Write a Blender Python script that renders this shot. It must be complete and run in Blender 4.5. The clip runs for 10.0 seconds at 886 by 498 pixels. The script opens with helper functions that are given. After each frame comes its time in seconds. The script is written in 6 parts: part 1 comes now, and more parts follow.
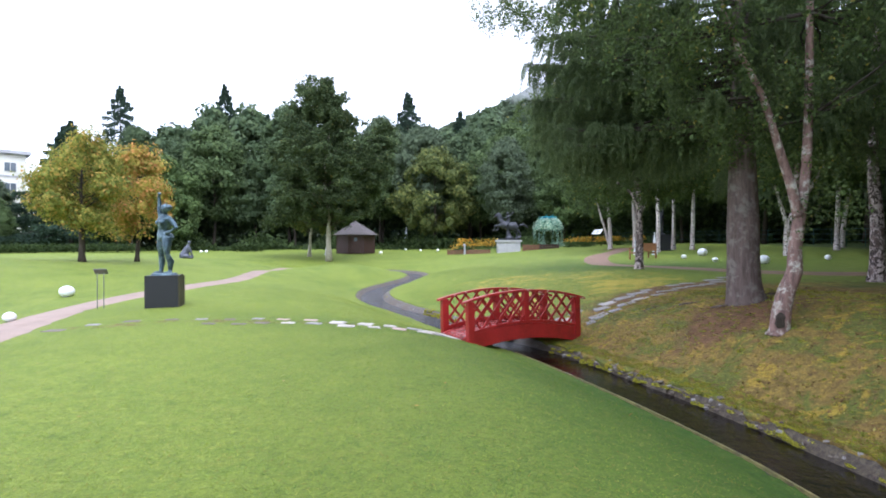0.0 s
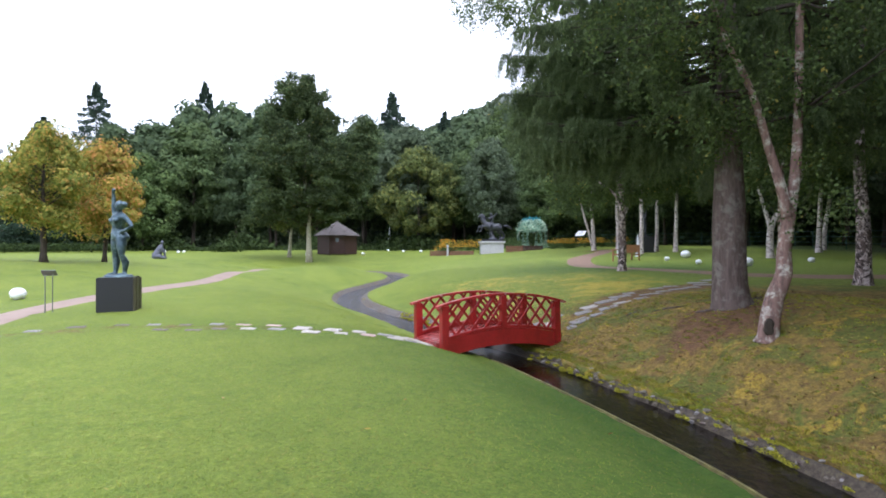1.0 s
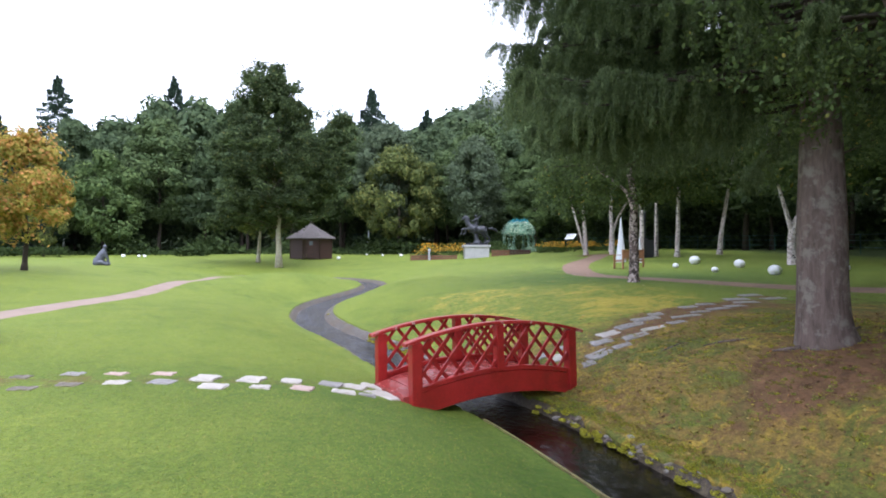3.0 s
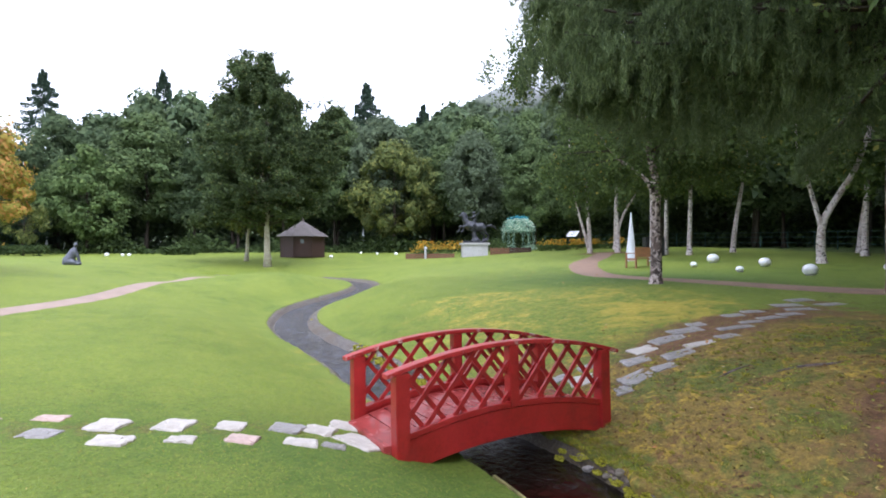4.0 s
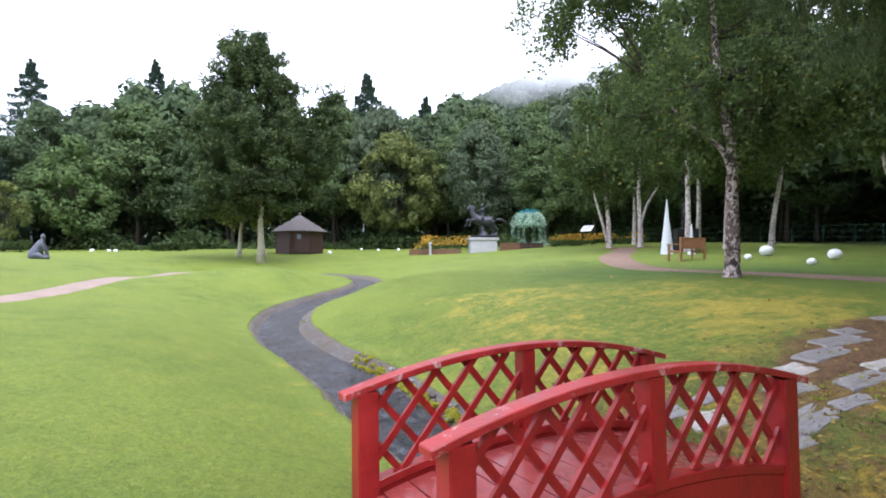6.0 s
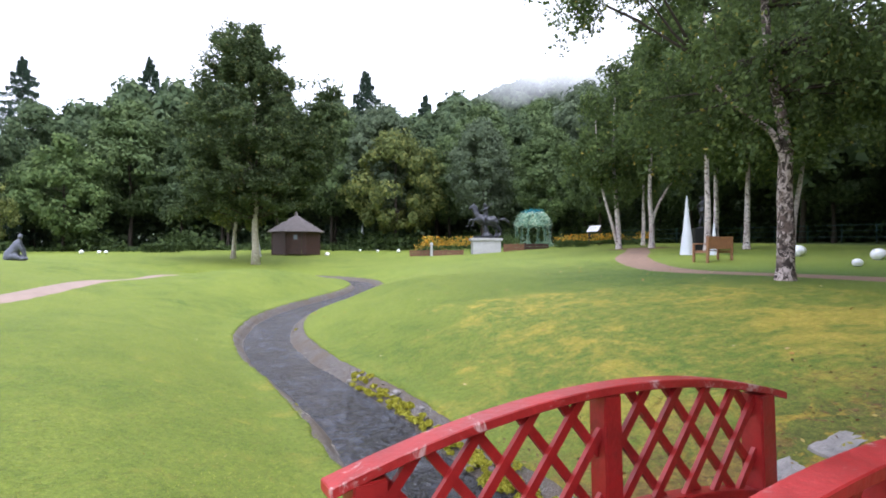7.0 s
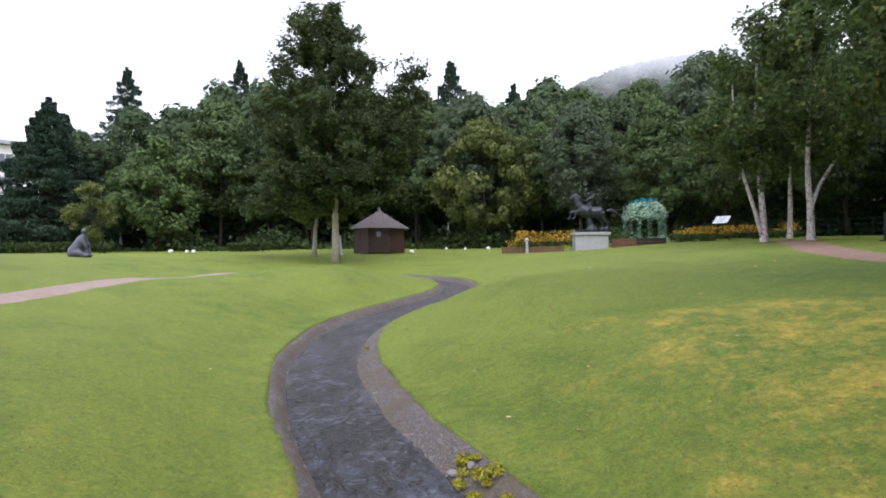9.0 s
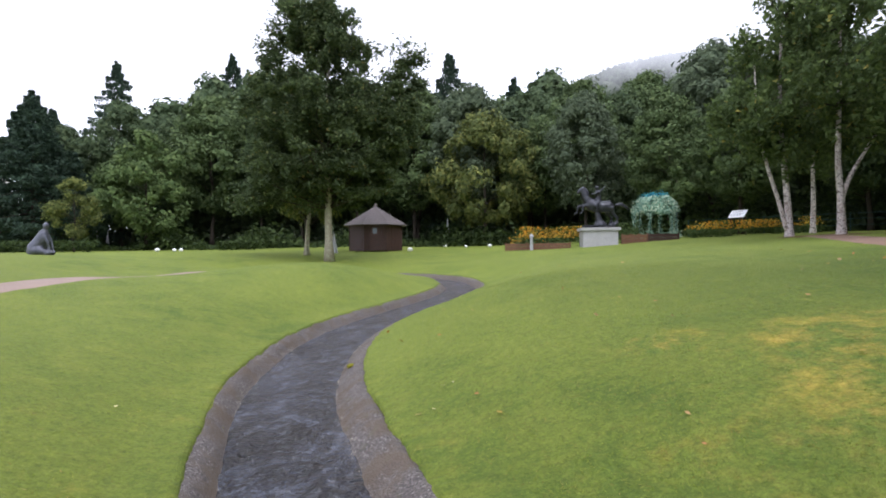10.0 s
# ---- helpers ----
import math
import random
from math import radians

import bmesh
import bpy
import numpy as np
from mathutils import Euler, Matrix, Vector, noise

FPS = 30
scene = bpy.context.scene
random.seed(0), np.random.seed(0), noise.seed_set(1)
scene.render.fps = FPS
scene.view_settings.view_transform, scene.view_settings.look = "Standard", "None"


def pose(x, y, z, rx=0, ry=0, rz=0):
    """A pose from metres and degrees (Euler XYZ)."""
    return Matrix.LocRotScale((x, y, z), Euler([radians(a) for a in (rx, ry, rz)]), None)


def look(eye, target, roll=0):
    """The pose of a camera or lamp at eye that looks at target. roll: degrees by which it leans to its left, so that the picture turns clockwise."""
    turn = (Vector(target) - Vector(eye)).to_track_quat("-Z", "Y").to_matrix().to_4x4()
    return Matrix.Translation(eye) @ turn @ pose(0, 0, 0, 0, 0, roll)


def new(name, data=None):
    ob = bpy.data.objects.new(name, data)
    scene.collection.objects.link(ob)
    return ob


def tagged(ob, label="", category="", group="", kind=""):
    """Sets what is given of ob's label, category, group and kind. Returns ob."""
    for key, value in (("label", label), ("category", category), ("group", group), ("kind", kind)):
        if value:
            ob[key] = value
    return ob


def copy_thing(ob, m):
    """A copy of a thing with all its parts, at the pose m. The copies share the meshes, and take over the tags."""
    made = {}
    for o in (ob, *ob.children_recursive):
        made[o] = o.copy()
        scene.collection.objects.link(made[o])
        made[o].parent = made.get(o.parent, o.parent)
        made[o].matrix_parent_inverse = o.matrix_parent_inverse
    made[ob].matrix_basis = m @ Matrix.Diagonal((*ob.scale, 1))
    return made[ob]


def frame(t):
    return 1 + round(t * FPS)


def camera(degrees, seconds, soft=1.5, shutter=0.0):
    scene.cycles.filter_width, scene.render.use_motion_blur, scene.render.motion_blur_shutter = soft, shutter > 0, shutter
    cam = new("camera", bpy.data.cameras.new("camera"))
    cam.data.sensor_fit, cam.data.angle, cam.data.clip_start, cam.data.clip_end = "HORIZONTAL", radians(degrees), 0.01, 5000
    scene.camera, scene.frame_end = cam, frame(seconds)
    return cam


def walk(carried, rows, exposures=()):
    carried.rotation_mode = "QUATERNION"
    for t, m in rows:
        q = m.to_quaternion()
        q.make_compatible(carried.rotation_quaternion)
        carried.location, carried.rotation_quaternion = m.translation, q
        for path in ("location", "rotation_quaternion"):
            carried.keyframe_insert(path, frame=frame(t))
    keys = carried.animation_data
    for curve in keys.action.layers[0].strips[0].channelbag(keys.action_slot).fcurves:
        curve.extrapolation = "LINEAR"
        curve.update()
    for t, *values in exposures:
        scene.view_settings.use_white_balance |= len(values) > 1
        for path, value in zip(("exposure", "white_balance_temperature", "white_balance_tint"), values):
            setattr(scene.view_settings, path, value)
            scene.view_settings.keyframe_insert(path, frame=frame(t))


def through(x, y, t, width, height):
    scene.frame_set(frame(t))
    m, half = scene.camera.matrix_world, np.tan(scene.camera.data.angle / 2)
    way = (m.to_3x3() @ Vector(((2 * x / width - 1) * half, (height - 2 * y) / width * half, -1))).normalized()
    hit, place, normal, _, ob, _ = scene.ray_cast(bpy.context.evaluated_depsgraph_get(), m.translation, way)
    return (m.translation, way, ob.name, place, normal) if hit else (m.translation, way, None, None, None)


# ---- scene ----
cam = camera(78.8, 10.0, soft=1.8)
PATH = [
    (0, (0.015, -0.169, 1.615), (0.014, 1.831, 1.616), -0.2),
    (0.5, (0.15, 0.008, 1.604), (0.177, 2.008, 1.605), -0.1),
    (1, (0.277, 0.481, 1.614), (0.33, 2.48, 1.619), -0.0),
    (1.5, (0.281, 1.107, 1.654), (0.352, 3.106, 1.66), -0.1),
    (2, (0.258, 1.858, 1.708), (0.347, 3.856, 1.71), -0.1),
    (2.5, (0.399, 2.787, 1.764), (0.501, 4.785, 1.773), 0.0),
    (2.7, (0.466, 3.207, 1.758), (0.573, 5.204, 1.772), -0.0),
    (3.8, (0.671, 5.504, 1.73), (0.799, 7.5, 1.746), -0.1),
    (4, (0.686, 5.879, 1.74), (0.812, 7.875, 1.749), -0.1),
    (4.5, (0.716, 6.786, 1.693), (0.844, 8.782, 1.702), -0.0),
    (5, (0.643, 7.641, 1.593), (0.769, 9.637, 1.605), -0.1),
    (5.5, (0.487, 8.301, 1.466), (0.611, 10.297, 1.481), -0.1),
    (5.7, (0.425, 8.517, 1.446), (0.551, 10.513, 1.455), -0.1),
    (6.8, (0.249, 9.983, 1.413), (0.377, 11.979, 1.418), 0.0),
    (7, (0.223, 10.38, 1.399), (0.355, 12.376, 1.411), -0.1),
    (7.5, (0.034, 11.425, 1.358), (0.169, 13.421, 1.371), -0.2),
    (7.9, (-0.12, 12.24, 1.296), (0.006, 14.236, 1.31), -0.3),
    (8, (-0.157, 12.436, 1.28), (-0.06, 14.434, 1.294), -0.3),
    (8.1, (-0.19, 12.66, 1.262), (-0.185, 14.66, 1.276), -0.3),
    (8.2, (-0.222, 12.9, 1.242), (-0.339, 14.897, 1.258), -0.4),
    (8.3, (-0.255, 13.13, 1.222), (-0.428, 15.122, 1.238), -0.4),
    (8.5, (-0.314, 13.605, 1.18), (-0.497, 15.596, 1.198), -0.4),
    (9, (-0.383, 14.752, 1.119), (-0.56, 16.744, 1.136), -0.4),
    (9.5, (-0.47, 15.782, 1.057), (-0.636, 17.775, 1.075), -0.3),
    (10, (-0.654, 16.802, 0.997), (-0.825, 18.794, 1.011), -0.6),
]
walk(cam, [(t, look(eye, target, roll)) for t, eye, target, roll in PATH],
     exposures=[(0, 0.74, 5560, 15), (0.5, 0.63, 5670, 15), (1.5, 0.59, 5710, 15), (2.5, 0.64, 5710, 15), (4.5, 0.82, 5730, 16), (5.5, 0.85, 5730, 16), (7.5, 0.68, 5870, 17), (8.5, 0.37, 5930, 17), (10, 0.27, 5990, 17)])

# ---- light: an overcast sky, white and even, with a weak wide sun behind cloud ----
world = bpy.data.worlds.new("overcast_sky")
scene.world = world
world.use_nodes = True
wn = world.node_tree.nodes
wl = world.node_tree.links
wn.clear()
w_out = wn.new("ShaderNodeOutputWorld")
w_bg = wn.new("ShaderNodeBackground")
w_sky = wn.new("ShaderNodeTexSky")
w_sky.sky_type = "NISHITA"
w_sky.sun_disc = False
w_sky.sun_elevation = radians(52)
w_sky.sun_rotation = radians(155)
w_sky.dust_density = 4.0
w_hsv = wn.new("ShaderNodeHueSaturation")
w_hsv.inputs["Saturation"].default_value = 0.12
w_mul = wn.new("ShaderNodeMix")
w_mul.data_type = "RGBA"
w_mul.inputs[0].default_value = 0.80
w_mul.inputs[7].default_value = (13.8, 14.3, 15.3, 1)
wl.new(w_sky.outputs[0], w_hsv.inputs["Color"])
wl.new(w_hsv.outputs[0], w_mul.inputs[6])
wl.new(w_mul.outputs[2], w_bg.inputs["Color"])
w_bg.inputs["Strength"].default_value = 0.125
wl.new(w_bg.outputs[0], w_out.inputs[0])
sun_data = bpy.data.lights.new("sun", "SUN")
sun_data.energy = 1.0
sun_data.angle = radians(25)
sun_data.color = (1.0, 0.97, 0.92)
sun = new("sun", sun_data)
sun.matrix_world = look((22, -39, 75), (0, 8, 0))

# ---- materials ----


def mat(name, colour, rough=0.7, metal=0.0, spec=0.5):
    m = bpy.data.materials.new(name)
    m.use_nodes = True
    b = m.node_tree.nodes["Principled BSDF"]
    b.inputs["Base Color"].default_value = (*colour, 1)
    b.inputs["Roughness"].default_value = rough
    b.inputs["Metallic"].default_value = metal
    b.inputs["Specular IOR Level"].default_value = spec
    return m


class Nodes:
    """Short hands for wiring one material's nodes."""

    def __init__(self, m):
        self.m, self.n, self.l = m, m.node_tree.nodes, m.node_tree.links
        self.b = self.n["Principled BSDF"]

    def coord(self, kind="Object"):
        return self.n.new("ShaderNodeTexCoord").outputs[kind]

    def noise(self, scale, detail=4.0, rough=0.55, vec=None, distort=0.0):
        t = self.n.new("ShaderNodeTexNoise")
        t.inputs["Scale"].default_value = scale
        t.inputs["Detail"].default_value = detail
        t.inputs["Roughness"].default_value = rough
        t.inputs["Distortion"].default_value = distort
        self.l.new(vec or self.coord(), t.inputs["Vector"])
        return t.outputs["Fac"]

    def voronoi(self, scale, out="Distance", vec=None):
        t = self.n.new("ShaderNodeTexVoronoi")
        t.inputs["Scale"].default_value = scale
        self.l.new(vec or self.coord(), t.inputs["Vector"])
        return t.outputs[out]

    def stretch(self, sx, sy, sz, kind="Object"):
        t = self.n.new("ShaderNodeMapping")
        t.inputs["Scale"].default_value = (sx, sy, sz)
        self.l.new(self.coord(kind), t.inputs["Vector"])
        return t.outputs[0]

    def ramp(self, fac, *stops):
        t = self.n.new("ShaderNodeValToRGB")
        e = t.color_ramp.elements
        while len(e) < len(stops):
            e.new(0.5)
        for el, (p, c) in zip(e, stops):
            el.position = p
            el.color = (*c, 1) if len(c) == 3 else c
        self.l.new(fac, t.inputs[0])
        return t.outputs[0]

    def mix(self, fac, a, b, mode="MIX"):
        t = self.n.new("ShaderNodeMix")
        t.data_type = "RGBA"
        t.blend_type = mode
        for sock, v in ((t.inputs[0], fac), (t.inputs[6], a), (t.inputs[7], b)):
            if isinstance(v, (int, float)):
                sock.default_value = v
            elif isinstance(v, tuple):
                sock.default_value = (*v, 1)
            else:
                self.l.new(v, sock)
        return t.outputs[2]

    def math(self, op, a, b=0.0, clamp=False):
        t = self.n.new("ShaderNodeMath")
        t.operation = op
        t.use_clamp = clamp
        for sock, v in ((t.inputs[0], a), (t.inputs[1], b)):
            if isinstance(v, (int, float)):
                sock.default_value = v
            else:
                self.l.new(v, sock)
        return t.outputs[0]

    def attr(self, name):
        t = self.n.new("ShaderNodeAttribute")
        t.attribute_name = name
        return t.outputs["Fac"]

    def island(self):
        return self.n.new("ShaderNodeNewGeometry").outputs["Random Per Island"]

    def object_random(self):
        return self.n.new("ShaderNodeObjectInfo").outputs["Random"]

    def colour(self, sock):
        self.l.new(sock, self.b.inputs["Base Color"])

    def rough(self, sock):
        self.l.new(sock, self.b.inputs["Roughness"])

    def bump(self, height, strength=0.4, dist=0.02):
        t = self.n.new("ShaderNodeBump")
        t.inputs["Strength"].default_value = strength
        t.inputs["Distance"].default_value = dist
        self.l.new(height, t.inputs["Height"])
        self.l.new(t.outputs[0], self.b.inputs["Normal"])


def lawn_material():
    m = mat("lawn", (0.1, 0.2, 0.03), 0.75, spec=0.25)
    k = Nodes(m)
    big = k.noise(0.28, 3)
    mid = k.noise(1.3, 5, 0.65, distort=0.5)
    tuft = k.noise(8.5, 5, 0.7, distort=0.5)
    fine = k.noise(38, 5, 0.75)
    blade = k.noise(160, 3, 0.7)
    green = k.ramp(mid, (0.3, (0.092, 0.15, 0.024)), (0.5, (0.155, 0.207, 0.033)), (0.7, (0.225, 0.26, 0.046)))
    green = k.mix(k.ramp(big, (0.35, (0, 0, 0)), (0.68, (1, 1, 1))), green, (0.2, 0.25, 0.042))
    # brighter lime where the lawn faces open sky, light put into the colour
    green = k.mix(k.math("MULTIPLY", k.attr("pale"), k.math("ADD", k.noise(0.7, 4, 0.6), 0.3), True), green, k.ramp(k.noise(5.0, 5, 0.7), (0.35, (0.2, 0.28, 0.042)), (0.65, (0.29, 0.35, 0.065))))
    # deeper green carries the trees' shade in the lawn colour
    green = k.mix(k.math("MULTIPLY", k.attr("shade_green"), k.math("ADD", k.noise(2.0, 5, 0.6), 0.4), True), green, k.ramp(k.noise(6.0, 5, 0.7), (0.35, (0.04, 0.105, 0.016)), (0.65, (0.085, 0.16, 0.026))))
    green = k.mix(k.ramp(tuft, (0.5, (0, 0, 0)), (0.85, (0.5, 0.5, 0.5))), green, (0.26, 0.255, 0.055))
    green = k.mix(k.ramp(k.noise(5.2, 4, 0.7), (0.56, (0, 0, 0)), (0.8, (0.6, 0.6, 0.6))), green, (0.07, 0.13, 0.024))
    dry = k.ramp(k.noise(5.5, 6, 0.75, distort=0.3), (0.36, (0.125, 0.195, 0.032)), (0.52, (0.2, 0.235, 0.042)), (0.64, (0.36, 0.3, 0.065)))
    patch = k.noise(0.9, 7, 0.68, distort=0.5)
    dry = k.mix(k.ramp(patch, (0.49, (0, 0, 0)), (0.6, (0.75, 0.75, 0.75))), dry, k.ramp(k.noise(7, 5, 0.7), (0.35, (0.38, 0.32, 0.05)), (0.65, (0.58, 0.41, 0.09))))
    moss = k.ramp(k.noise(9.0, 7, 0.78, distort=0.3), (0.3, (0.087, 0.067, 0.029)), (0.46, (0.186, 0.137, 0.049)), (0.58, (0.255, 0.197, 0.056)), (0.7, (0.302, 0.191, 0.058)))
    moss = k.mix(k.ramp(k.noise(0.85, 6, 0.7, distort=0.6), (0.48, (0, 0, 0)), (0.54, (0.9, 0.9, 0.9))), moss, k.ramp(k.noise(12, 5, 0.75), (0.35, (0.064, 0.087, 0.023)), (0.65, (0.151, 0.186, 0.039))))
    moss = k.mix(k.ramp(k.noise(2.1, 6, 0.72, distort=0.8), (0.55, (0, 0, 0)), (0.61, (0.85, 0.85, 0.85))), moss, k.ramp(k.noise(15, 4, 0.7), (0.35, (0.278, 0.209, 0.035)), (0.65, (0.418, 0.313, 0.058))))
    moss = k.mix(k.ramp(k.noise(3.1, 7, 0.78, distort=1.2), (0.57, (0, 0, 0)), (0.61, (0.9, 0.9, 0.9))), moss, k.ramp(k.noise(18, 4, 0.7), (0.35, (0.09, 0.052, 0.03)), (0.65, (0.2, 0.12, 0.062))))
    moss = k.mix(1.0, moss, (1.18, 1.08, 1.04), "MULTIPLY")
    soil = k.ramp(k.noise(5.0, 6, 0.7), (0.35, (0.12, 0.064, 0.038)), (0.7, (0.25, 0.135, 0.08)))
    # dark green ground under the trees, canopy shade put into the colour
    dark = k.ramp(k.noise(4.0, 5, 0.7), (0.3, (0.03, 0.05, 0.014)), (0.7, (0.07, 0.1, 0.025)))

    def zone(name, n, lo, hi):
        f = k.math("ADD", k.attr(name), k.math("MULTIPLY", k.math("SUBTRACT", n, 0.5), 1.5))
        return k.ramp(f, (lo, (0, 0, 0)), (hi, (1, 1, 1)))
    n2 = k.noise(2.6, 7, 0.72)
    c = k.mix(zone("dry", n2, 0.35, 0.8), green, dry)
    c = k.mix(zone("moss", n2, 0.3, 0.7), c, moss)
    c = k.mix(zone("soil", k.noise(2.2, 6, 0.7), 0.4, 0.75), c, soil)
    c = k.mix(zone("wood_shade", n2, 0.3, 0.8), c, dark)
    c = k.mix(0.5, c, k.ramp(k.noise(15, 5, 0.7, distort=0.4), (0.3, (0.5, 0.55, 0.5)), (0.7, (1.5, 1.4, 1.3))), "MULTIPLY")
    c = k.mix(0.7, c, k.ramp(fine, (0.25, (0.4, 0.42, 0.36)), (0.75, (1.5, 1.5, 1.3))), "MULTIPLY")
    c = k.mix(0.45, c, k.ramp(blade, (0.3, (0.5, 0.5, 0.45)), (0.7, (1.5, 1.5, 1.3))), "MULTIPLY")
    k.colour(c)
    k.bump(k.math("ADD", k.math("MULTIPLY", fine, 0.7), k.math("MULTIPLY", blade, 0.5)), 0.7, 0.045)
    return m


def leaf_material(name, stops, rough=0.7, through=0.35):
    m = mat(name, stops[0][1], rough, spec=0.15)
    k = Nodes(m)
    c = k.ramp(k.island(), *stops)
    blotch = k.noise(0.9, 3)
    c = k.mix(0.6, c, k.ramp(blotch, (0.3, (0.6, 0.62, 0.6)), (0.7, (1.3, 1.25, 1.1))), "MULTIPLY")
    k.colour(c)
    t = k.n.new("ShaderNodeBsdfTranslucent")
    k.l.new(c, t.inputs[0])
    mix = k.n.new("ShaderNodeMixShader")
    mix.inputs[0].default_value = through
    k.l.new(k.b.outputs[0], mix.inputs[1])
    k.l.new(t.outputs[0], mix.inputs[2])
    k.l.new(mix.outputs[0], k.n["Material Output"].inputs[0])
    return m


def bark_material(name, base, dark, pale=None, bands=False, scars=0.53):
    m = mat(name, base, 0.9, spec=0.2)
    k = Nodes(m)
    v = k.stretch(14, 14, 2.2) if not bands else k.stretch(5, 5, 9)
    n = k.noise(1.0, 6, 0.7, v, 0.4)
    c = k.ramp(n, (0.34, dark), (0.44, base)) if bands else k.ramp(n, (0.3, dark), (0.68, base))
    if bands:
        scar = k.noise(1.0, 6, 0.75, k.stretch(8, 8, 6), 1.2)
        c = k.mix(k.ramp(scar, (scars, (0, 0, 0)), (scars + 0.04, (1, 1, 1))), c, dark)
    if pale:
        c = k.mix(k.ramp(k.noise(5.0, 6, 0.7), (0.5, (0, 0, 0)), (0.62, (0.9, 0.9, 0.9))), c, pale)
    k.colour(c)
    k.bump(n, 0.7, 0.03)
    return m


def plain_material(name, base, var=0.25, scale=6.0, rough=0.7, metal=0.0, bump=0.2, dirt=None):
    m = mat(name, base, rough, metal)
    k = Nodes(m)
    n = k.noise(scale, 6, 0.65)
    f = k.noise(scale * 9, 4, 0.6)
    lo = tuple(max(c * (1 - var), 0) for c in base)
    hi = tuple(min(c * (1 + var), 1) for c in base)
    c = k.ramp(n, (0.3, lo), (0.7, hi))
    if dirt:
        c = k.mix(k.ramp(k.noise(scale * 0.6, 5, 0.7), (0.5, (0, 0, 0)), (0.72, (1, 1, 1))), c, dirt)
    c = k.mix(0.4, c, k.ramp(f, (0.3, (0.75, 0.75, 0.75)), (0.7, (1.2, 1.2, 1.2))), "MULTIPLY")
    k.colour(c)
    k.rough(k.ramp(n, (0.3, (max(rough - 0.12, 0.03),) * 3), (0.7, (min(rough + 0.12, 1),) * 3)))
    k.bump(f, bump, 0.01)
    return m


LAWN = lawn_material()
def gravel_material():
    m = mat("wet_gravel", (0.15, 0.13, 0.11), 0.6)
    k = Nodes(m)
    cells = k.n.new("ShaderNodeTexVoronoi")
    cells.inputs["Scale"].default_value = 80
    k.l.new(k.coord(), cells.inputs["Vector"])
    grain = k.n.new("ShaderNodeSeparateColor")
    k.l.new(cells.outputs["Color"], grain.inputs[0])
    c = k.ramp(grain.outputs[0], (0.1, (0.07, 0.058, 0.052)), (0.55, (0.125, 0.104, 0.093)), (0.85, (0.185, 0.157, 0.142)), (1.0, (0.34, 0.31, 0.28)))
    c = k.mix(k.ramp(k.noise(2.2, 5, 0.7), (0.44, (0, 0, 0)), (0.6, (0.85, 0.85, 0.85))), c, (0.125, 0.088, 0.056))
    c = k.mix(k.ramp(k.noise(6.0, 5, 0.7), (0.58, (0, 0, 0)), (0.75, (0.7, 0.7, 0.7))), c, (0.1, 0.1, 0.03))
    sep = k.n.new("ShaderNodeSeparateXYZ")
    k.l.new(k.coord(), sep.inputs[0])
    run = k.n.new("ShaderNodeMapRange")
    run.inputs[1].default_value, run.inputs[2].default_value = 13.2, 12.2
    k.l.new(sep.outputs[1], run.inputs[0])
    c = k.mix(run.outputs[0], c, k.ramp(k.noise(14, 6, 0.75), (0.35, (0.035, 0.026, 0.02)), (0.5, (0.09, 0.066, 0.045)), (0.64, (0.15, 0.12, 0.07))))
    k.colour(c)
    k.bump(k.math("ADD", k.math("MULTIPLY", cells.outputs["Distance"], 0.4), k.noise(7, 6, 0.75)), 0.9, 0.04)
    return m


GRAVEL = gravel_material()
PEBBLE = leaf_material("pebbles", [(0.0, (0.09, 0.08, 0.07)), (0.4, (0.18, 0.16, 0.14)), (0.75, (0.28, 0.24, 0.2)), (1.0, (0.42, 0.4, 0.37))], 0.55, 0.0)
PATH_DIRT = plain_material("path_grit", (0.31, 0.225, 0.18), 0.15, 2.5, 0.85, bump=0.8, dirt=(0.25, 0.175, 0.135))
EARTH_PATH = plain_material("worn_earth", (0.25, 0.155, 0.105), 0.25, 3, 0.85, bump=0.8, dirt=(0.17, 0.11, 0.075))
KERB = plain_material("mossy_edging", (0.2, 0.17, 0.06), 0.5, 9, 0.75, bump=0.6, dirt=(0.09, 0.07, 0.04))
GREY_BRONZE = plain_material("grey_bronze", (0.1, 0.105, 0.13), 0.4, 5, 0.45, 0.4, bump=0.3, dirt=(0.07, 0.07, 0.08))
EARTH_STONE = plain_material("earthy_stone", (0.17, 0.14, 0.11), 0.4, 8, 0.7, bump=0.6, dirt=(0.1, 0.09, 0.04))
STONE = plain_material("pale_stone", (0.47, 0.42, 0.37), 0.25, 7, 0.55, bump=0.9, dirt=(0.33, 0.28, 0.24))
STONE_PINK = plain_material("pinkish_stone", (0.46, 0.33, 0.28), 0.3, 5, 0.6, bump=0.7, dirt=(0.3, 0.2, 0.17))
SLAB = plain_material("wet_slab", (0.27, 0.245, 0.23), 0.4, 6, 0.4, bump=0.9, dirt=(0.15, 0.13, 0.115))
RED = plain_material("red_paint", (0.29, 0.014, 0.012), 0.25, 3, 0.42, bump=0.35, dirt=(0.17, 0.011, 0.011))
RED_RAIL = plain_material("worn_red_rail", (0.34, 0.022, 0.02), 0.25, 3, 0.42, bump=0.4)
worn = Nodes(RED_RAIL)
source = worn.b.inputs["Base Color"].links[0].from_socket
worn.colour(worn.mix(worn.ramp(worn.noise(4.2, 7, 0.75, distort=0.6), (0.575, (0, 0, 0)), (0.64, (1, 1, 1))), source, (0.5, 0.33, 0.3)))
